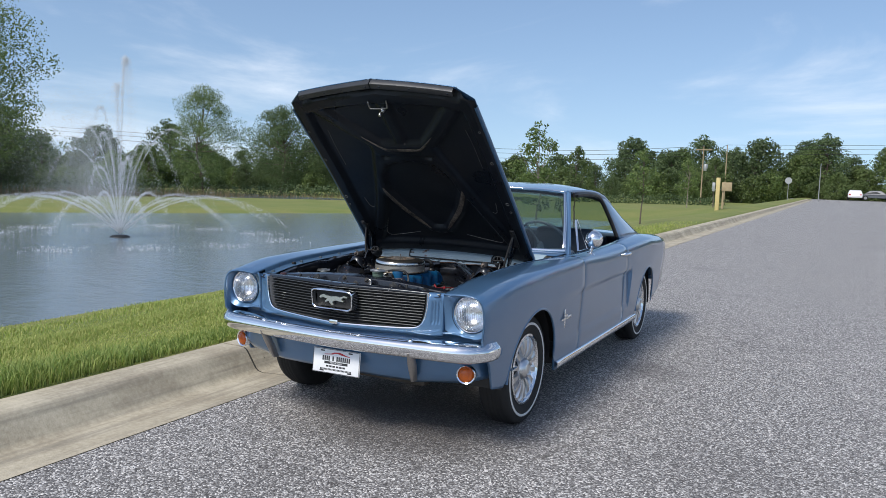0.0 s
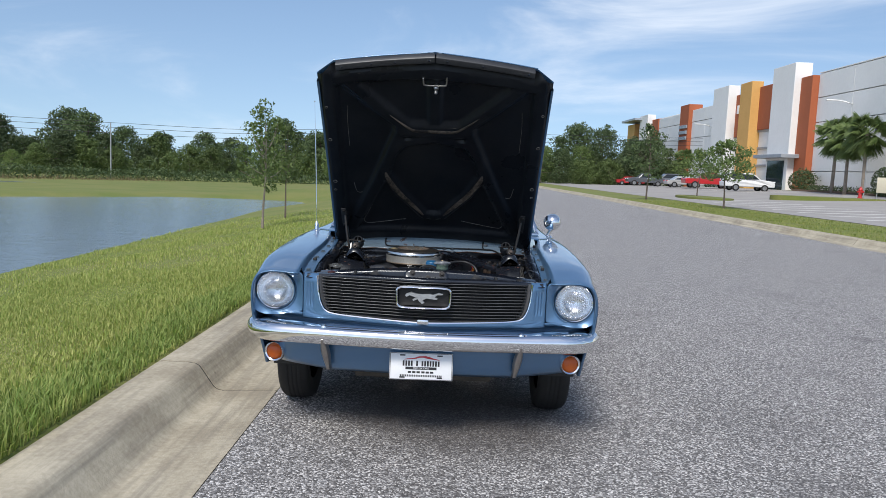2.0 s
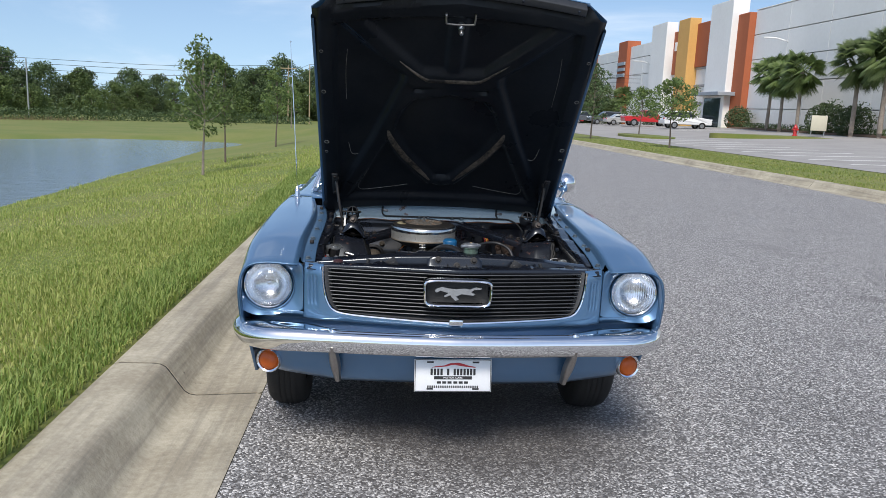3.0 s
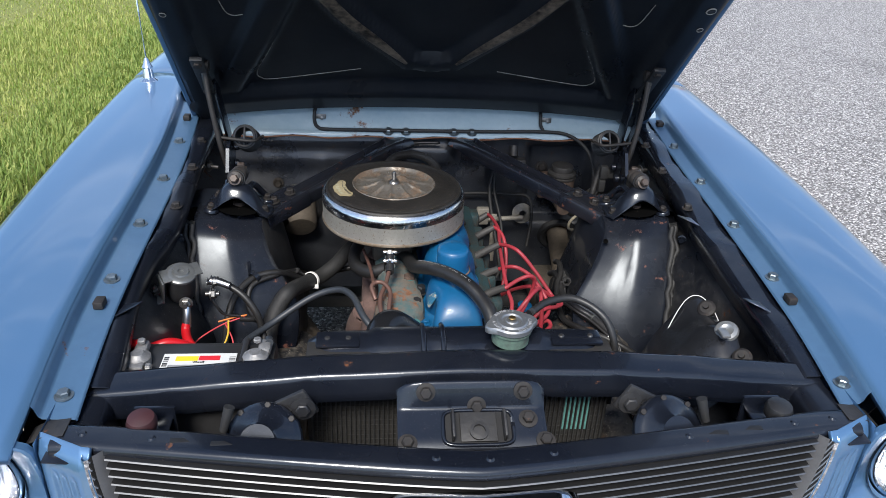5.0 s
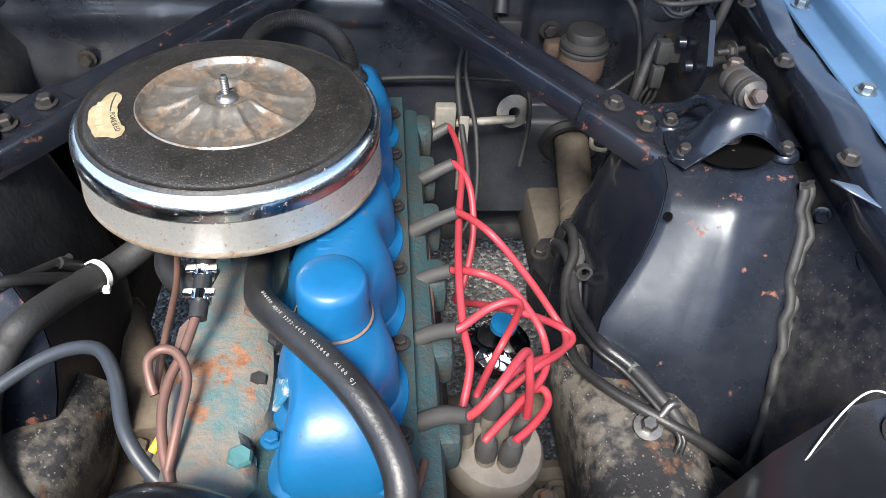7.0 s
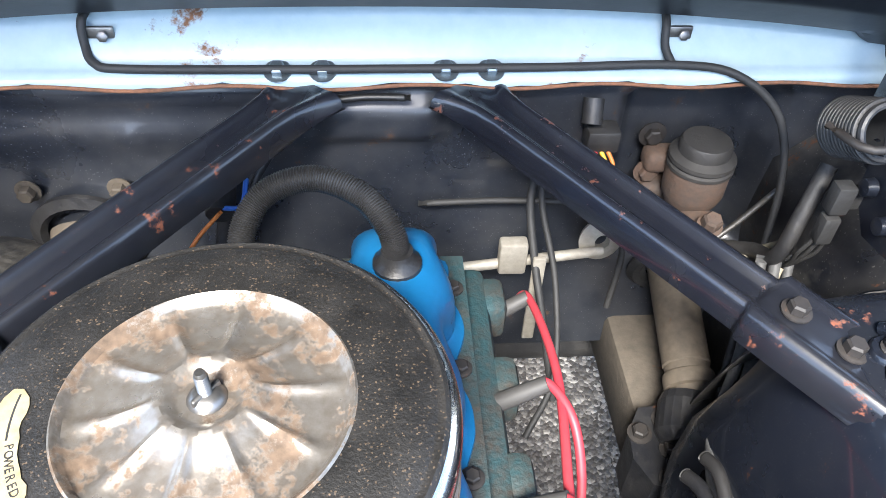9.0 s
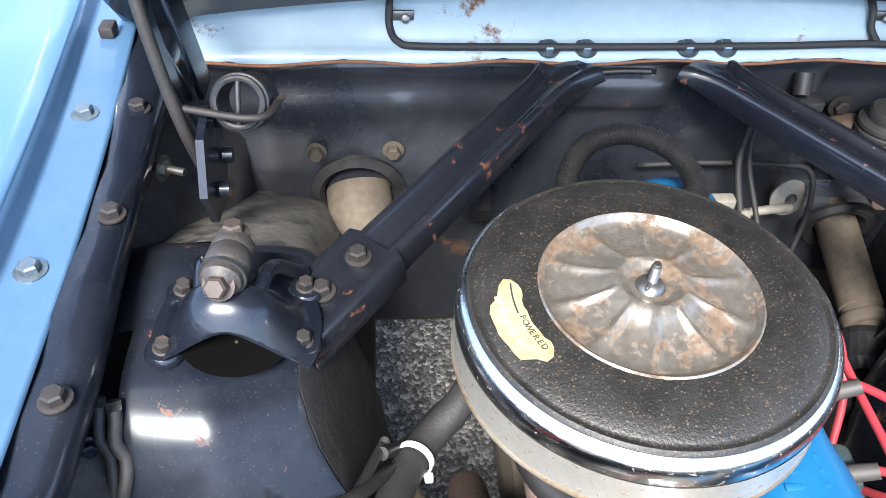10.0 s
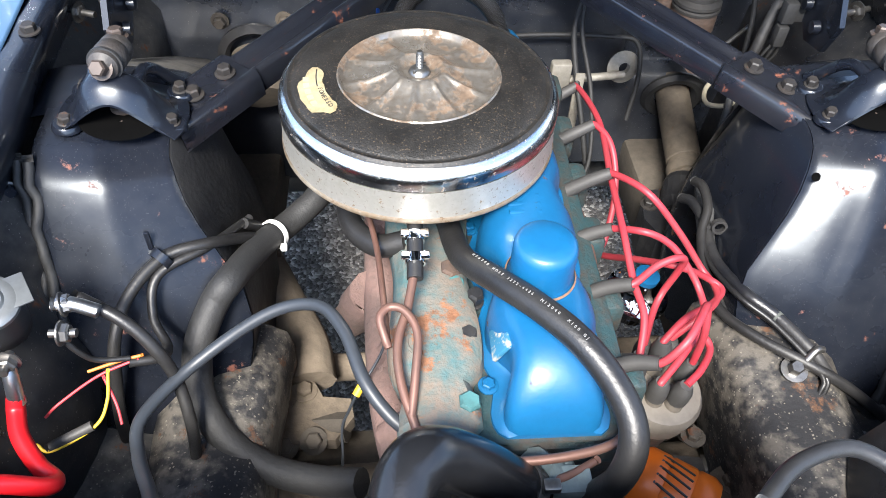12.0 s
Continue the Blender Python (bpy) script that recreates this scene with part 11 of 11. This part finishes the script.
def palm(seed, h):
    rng = np.random.default_rng(seed)
    root = new("palm_tree")
    bm = bmesh.new()
    tube(bm, [(0, 0, -0.1), (0.05, 0, h * 0.3), (0.1, 0.05, h * 0.72)], (0.17, 0.13), 8, 5)
    part("trunk", bm, BARK_PALE, root)
    vs, fs = [], []
    k = 0
    for i in range(96):
        a, el = rng.uniform(0, 6.28), rng.uniform(-1.35, 1.35)
        c = np.array((0.1, 0.05, h * 0.74))
        d = np.array((math.cos(a) * math.cos(el), math.sin(a) * math.cos(el), math.sin(el)))
        tip = c + d * np.array((1, 1, 1.15)) * rng.uniform(0.70, 1.25)
        side = np.array((-math.sin(a), math.cos(a), 0))
        up = np.cross(d, side)
        for j in range(22):        # fan of narrow drooping leaflets
            f = -1.35 + 2.7 * j / 21
            dir_ = d * math.cos(f) + side * math.sin(f)
            e = tip + dir_ * 1.00 + np.array((0, 0, -0.36 * abs(f) - 0.30))
            w = up * 0.0 + np.cross(dir_, up) * 0.032
            vs += [tip - w * 0.5, tip + w * 0.5, (tip + e) / 2 + w + np.array((0, 0, 0.06)), e]
            fs.append((k, k + 1, k + 2, k + 3))
            k += 4
        vs += [c, c + side * 0.025, tip + side * 0.012, tip]
        fs.append((k, k + 1, k + 2, k + 3))
        k += 4
    me = bpy.data.meshes.new("crown")
    me.from_pydata([tuple(v) for v in vs], [], fs)
    me.materials.append(LEAF_MID)
    cr = new("crown", me)
    cr.parent = root
    return root


pa = tagged(palm(3, 7.2), "fan palm with a rough pale trunk by the warehouse", "palm", "palms by the warehouse")
place(pa, 33.6, 64.5, 0, 1.0, float(base_height(33.6, 64)) + 0.1, True)
for x, y, r, sc in ((33.3, 61.6, 70, 0.9), (33.4, 58.9, 140, 0.98), (33.2, 51.0, 40, 1.05), (33.8, 48.6, 200, 1.1), (33.0, 107, 20, 0.8)):
    place(pa, x, y, r, sc, float(base_height(x, y)) + 0.1)


def round_shrub(seed, r):
    rng = np.random.default_rng(seed)
    vs, fs = [], []
    leaf_cloud(vs, fs, (0, 0, r * 0.8), (r, r, r * 0.95), 1500, 0.10, rng, 0.82)
    for _ in range(10):
        d = rng.normal(size=3) * r * 0.35
        leaf_cloud(vs, fs, (d[0], d[1], r * 0.8 + d[2]), (r * 0.6, r * 0.6, r * 0.6), 110, 0.10, rng, 0.5)
    return new("shrub", cloud_mesh("shrub", vs, fs, LEAF_DARK))


sh = tagged(round_shrub(5, 1.25), "clipped round dark green shrub by the warehouse wall", "shrub", "clipped shrubs")
place(sh, 35.3, 74.2, 0, 1.0, 0.5, True)
for x, y, sc in ((34.8, 57.3, 1.2), (35.0, 53.8, 1.1), (35.2, 101.0, 0.9)):
    place(sh, x, y, 40 * sc, sc, float(base_height(x, y)))
vs, fs = [], []
rng_h = np.random.default_rng(4)
for i in range(60):
    y = 44 + i * 0.5
    leaf_cloud(vs, fs, (35.4 + rng_h.uniform(-0.3, 0.3), y, float(base_height(35.4, y)) + 0.35), (0.6, 0.5, 0.45), 90, 0.09, rng_h, 0.5)
tagged(new("low_hedge", cloud_mesh("low_hedge", vs, fs, LEAF_DARK)), "low dark hedge along the warehouse wall", "hedge", kind="stuff")

pt = tagged(broad_tree(51, 3.3, 1.45, None, LEAF_MID, BARK, 26, 70, 0.085, 0.05, 0.42, flat=0.6), "small wide-crowned tree on the roadside grass", "tree", "car park trees")
place(pt, 12.9, 32.5, 0, 1.0, first=True)
pu = tagged(broad_tree(52, 4.6, 1.3, None, LEAF_DARK, BARK, 26, 60, 0.10, 0.06, 0.30, 0.1), "upright dark tree on the roadside grass", "tree", "car park trees")
place(pu, 12.0, 43.5, 0, 1.0, first=True)
place(pt, 17.8, 52.0, 60, 1.1)

# ---- parked cars ----
CAR_GLASS = pbr("car_window_dark", (0.015, 0.018, 0.02), (0.02, 0.025, 0.028), rough=0.05)
HUB = pbr("alloy_hub", (0.45, 0.46, 0.47), (0.35, 0.36, 0.37), rough=0.35, metal=0.8)
SEDAN = ([(-2.25, 0.35), (-2.3, 0.65), (-2.2, 0.88), (-1.5, 0.93), (-0.9, 1.36), (0.45, 1.42), (1.1, 0.98), (2.05, 0.84), (2.28, 0.62), (2.25, 0.35)], [(-1.35, 0.95), (-0.82, 1.30), (0.42, 1.36), (0.95, 0.98)])
SUV = ([(-2.4, 0.42), (-2.45, 0.8), (-2.35, 1.08), (-2.15, 1.66), (-1.8, 1.74), (0.3, 1.74), (1.0, 1.16), (2.2, 1.02), (2.42, 0.8), (2.4, 0.42)], [(-2.1, 1.14), (-1.98, 1.60), (0.25, 1.64), (0.82, 1.16)])
PICKUP = ([(-2.8, 0.5), (-2.85, 0.95), (-2.75, 1.12), (-0.75, 1.14), (-0.6, 1.78), (0.6, 1.82), (1.2, 1.24), (2.5, 1.14), (2.8, 0.9), (2.75, 0.5)], [(-0.55, 1.20), (-0.45, 1.68), (0.55, 1.72), (1.02, 1.22)])


def parked_car(shape, paint, x, y, rz, label, wheel=0.34):
    root = thing("parked_car", label, "car")
    root.matrix_basis = pose(x, y, float(base_height(x, y)) + 0.13, 0, 0, rz)
    side = Matrix.Rotation(radians(90), 4, "X")
    body, glass = shape
    bm = bmesh.new()
    prism(bm, body, -0.90, 0.90, side)
    top = max(z for _, z in body)
    for v in bm.verts:       # the roof is narrower than the waist
        if v.co.z > top * 0.72:
            v.co.y *= 0.80
    ob = part("body", bm, paint, root, "", smooth=False)
    soften(ob, 0.09, 3)
    for sgn in (-1, 1):
        bm = bmesh.new()
        mid = [(gx, gz) for gx, gz in glass]
        vsx = []
        for gx, gz in mid:
            wy = 0.905 if gz < top * 0.72 else 0.735
            vsx.append(bm.verts.new((gx, sgn * wy, gz)))
        bm.faces.new(vsx if sgn < 0 else vsx[::-1])
        thicken(part("side_window", bm, CAR_GLASS, root, smooth=False), 0.02, 1)
        for wx in (-1.4 if shape is not PICKUP else -1.75, 1.4 if shape is not PICKUP else 1.8):
            bm = bmesh.new()
            lathe(bm, [(wheel * 0.62, 0.0), (wheel, 0.01), (wheel, 0.21), (wheel * 0.62, 0.22)], (wx, sgn * 0.73, wheel), (0, sgn, 0), 20, True)
            wh = part("tyre", bm, TYRE, root)
            bm = bmesh.new()
            lathe(bm, [(0, 0.19), (wheel * 0.3, 0.20), (wheel * 0.62, 0.19)], (wx, sgn * 0.73, wheel), (0, sgn, 0), 14)
            part("hub", bm, HUB, wh)
    for xx, col in ((max(q for q, _ in body) - 0.03, PLATE_W), (min(q for q, _ in body) + 0.03, RED)):
        for sgn in (-1, 1):
            bm = bmesh.new()
            box(bm, (xx, sgn * 0.66, 0.78 if shape is SEDAN else 0.95), (0.12, 0.28, 0.14), 0.03)
            part("lamp", bm, col, root)
    return root


def car_paint(name, c):
    return pbr(name, c, tuple(v * 0.93 for v in c), rough=0.3, scale=3, fine=60, coat=0.8)


P_WHITE, P_RED, P_GREY, P_SILVER = car_paint("paint_white", (0.78, 0.78, 0.77)), car_paint("paint_red", (0.50, 0.02, 0.025)), car_paint("paint_grey", (0.09, 0.10, 0.115)), car_paint("paint_silver", (0.42, 0.42, 0.41))
parked_car(SUV, P_WHITE, 29.0, 72.0, 0, "white parked sport utility car in the car park")
parked_car(PICKUP, P_RED, 29.0, 83.5, 0, "red parked pickup truck in the car park", 0.40)
parked_car(SEDAN, P_SILVER, 28.5, 91.0, 0, "beige parked saloon car in the car park")
parked_car(SUV, P_GREY, 28.5, 98.5, 180, "dark grey parked sport utility car")
parked_car(PICKUP, P_GREY, 28.5, 110.0, 180, "grey parked pickup truck in the car park", 0.40)
parked_car(SEDAN, P_RED, 28.5, 120.0, 0, "red parked saloon car in the car park")
parked_car(SEDAN, P_GREY, 28.5, 127.0, 180, "dark parked saloon car in the car park")
parked_car(SEDAN, P_SILVER, 28.5, 133.0, 0, "silver parked saloon car in the car park")
parked_car(SEDAN, P_WHITE, 28.5, 140.0, 0, "white parked saloon car in the car park")
parked_car(SEDAN, P_WHITE, 4.1, 119.0, 90, "white car standing at the far road end")
parked_car(SEDAN, P_GREY, 6.8, 119.5, 0, "dark car at the far road end")

# ---- street furniture ----
WOOD = pbr("weathered_post_wood", (0.42, 0.33, 0.20), (0.30, 0.23, 0.14), rough=0.85, scale=5, fine=50, bump=0.4, bump_scale=50)
YELLOW = pbr("yellow_board", (0.62, 0.50, 0.22), (0.55, 0.44, 0.19), rough=0.6, scale=6, fine=60)
GALV = pbr("galvanised_steel", (0.45, 0.46, 0.46), (0.36, 0.37, 0.37), rough=0.5, metal=0.6, scale=8, fine=60)
sp = thing("sign_post", "yellow wooden post with small boards beside the road", "sign")
gz = float(land_height(-3.9, 42.5))
bm = bmesh.new()
box(bm, (-3.9, 42.5, gz + 0.9), (0.22, 0.16, 1.9), 0.02)
part("post", bm, YELLOW, sp, "yellow wooden post")
bm = bmesh.new()
box(bm, (-3.62, 42.55, gz + 0.85), (0.10, 0.10, 1.5), 0.015)
part("post", bm, WOOD, sp)
bm = bmesh.new()
box(bm, (-3.42, 42.45, gz + 1.35), (0.55, 0.05, 0.50), 0.015)
part("board", bm, WOOD, sp, "tan wooden board")
bm = bmesh.new()
box(bm, (-4.12, 42.4, gz + 1.32), (0.16, 0.12, 0.5), 0.02)
part("meter_box", bm, GALV, sp, "pale meter box")

ss = thing("stop_sign", "stop sign seen from behind on a steel post", "sign")
bm = bmesh.new()
gz = float(land_height(-3.0, 91))
rod(bm, (-3.0, 91, gz - 0.2), (-3.0, 91, gz + 2.4), 0.035)
part("post", bm, GALV, ss)
bm = bmesh.new()
prism(bm, [(0.38 * math.cos(radians(22.5 + 45 * k)), 0.38 * math.sin(radians(22.5 + 45 * k))) for k in range(8)], -0.01, 0.01, Matrix.Translation((-3.0, 90.95, gz + 2.2)) @ Matrix.Rotation(radians(90), 4, "X"))
part("sign_plate", bm, GALV, ss, "bare grey back of the sign plate")


def pole(x, y, h, r, label, mat, arms=0, name="utility_pole"):
    root = thing(name, label, "pole")
    z = float(land_height(x, y))
    bm = bmesh.new()
    rod(bm, (x, y, z - 0.3), (x, y, z + h), r, r * 0.65, 10)
    part("shaft", bm, mat, root)
    for k in range(arms):
        bm = bmesh.new()
        box(bm, (x, y, z + h - 0.4 - 1.0 * k), (2.0, 0.10, 0.12), 0.02)
        part("cross_arm", bm, WOOD, root)
    if arms:
        bm = bmesh.new()
        lathe(bm, [(0, 0), (0.22, 0), (0.25, 0.05), (0.25, 0.75), (0.18, 0.85), (0, 0.85)], (x + 0.35, y, z + h - 3.0), (0, 0, 1), 14)
        part("transformer", bm, GALV, root, "pale transformer drum")
    return z + h


TOPS = [(-90, 62, 6.0), (-37.1, 78.8, pole(-37.1, 78.8, 5.9, 0.09, "pale slim pole on the far bank", GALV))]
TOPS.append((-13.1, 95.6, pole(-13.1, 95.6, 7.2, 0.09, "wooden utility pole with a transformer", WOOD, 1)))
TOPS.append((-10.8, 99.0, pole(-10.8, 99.0, 7.6, 0.09, "wooden utility pole at the woodland edge", WOOD)))
TOPS.append((62, 118, 8.5))
pole(0.0, 97.5, 4.6, 0.06, "grey street lamp post at the road end", GALV, 0, "lamp_post")
for k, dz in enumerate((0.0, -0.5, -1.1)):
    bm = bmesh.new()
    for (xa, ya, za), (xb, yb, zb) in zip(TOPS, TOPS[1:]):
        tube(bm, [(xa, ya, za + dz), ((xa + xb) / 2, (ya + yb) / 2, (za + zb) / 2 + dz - 0.4), (xb, yb, zb + dz)], 0.022, 5, 6)
    w = new("power_line", bpy.data.meshes.new("power_line"))
    bm.to_mesh(w.data)
    bm.free()
    w.data.materials.append(RUBBER)
    tagged(w, "thin dark overhead power line along the woods", "cable", "power lines")

hy = thing("fire_hydrant", "red fire hydrant at the car park's edge", "hydrant")
HYX, HYY = 30.2, 53.2
hz = float(base_height(HYX, HYY)) + 0.12
P_HYD = car_paint("hydrant_red", (0.55, 0.03, 0.03))
bm = bmesh.new()
lathe(bm, [(0, 0), (0.20, 0), (0.20, 0.06), (0.13, 0.09), (0.13, 0.55), (0.17, 0.58), (0.17, 0.63), (0.13, 0.68), (0.10, 0.78), (0.04, 0.82), (0.03, 0.88), (0, 0.88)], (HYX, HYY, hz), (0, 0, 1), 18)
part("barrel", bm, P_HYD, hy)
for d in ((1, 0, 0), (-1, 0, 0), (0, -1, 0)):
    bm = bmesh.new()
    rod(bm, Vector((HYX, HYY, hz + 0.48)), Vector((HYX, HYY, hz + 0.48)) + Vector(d) * 0.24, 0.07, 0.075)
    part("outlet_cap", bm, P_HYD, hy)
ub = thing("sign_board", "blank beige board on two stakes by the planting bed", "sign")
bm = bmesh.new()
box(bm, (30.9, 51.3, 1.45), (1.2, 0.06, 1.1), 0.02)
part("board", bm, pbr("beige_board", (0.62, 0.58, 0.46), (0.56, 0.52, 0.41), rough=0.7, scale=2, fine=20), ub)
for x in (30.4, 31.4):
    bm = bmesh.new()
    rod(bm, (x, 51.36, 0.2), (x, 51.36, 1.9), 0.03)
    part("stake", bm, GALV, ub)
pole(31.2, 54.6, 2.9, 0.05, "short steel post by the car park", GALV, 0, "steel_post")
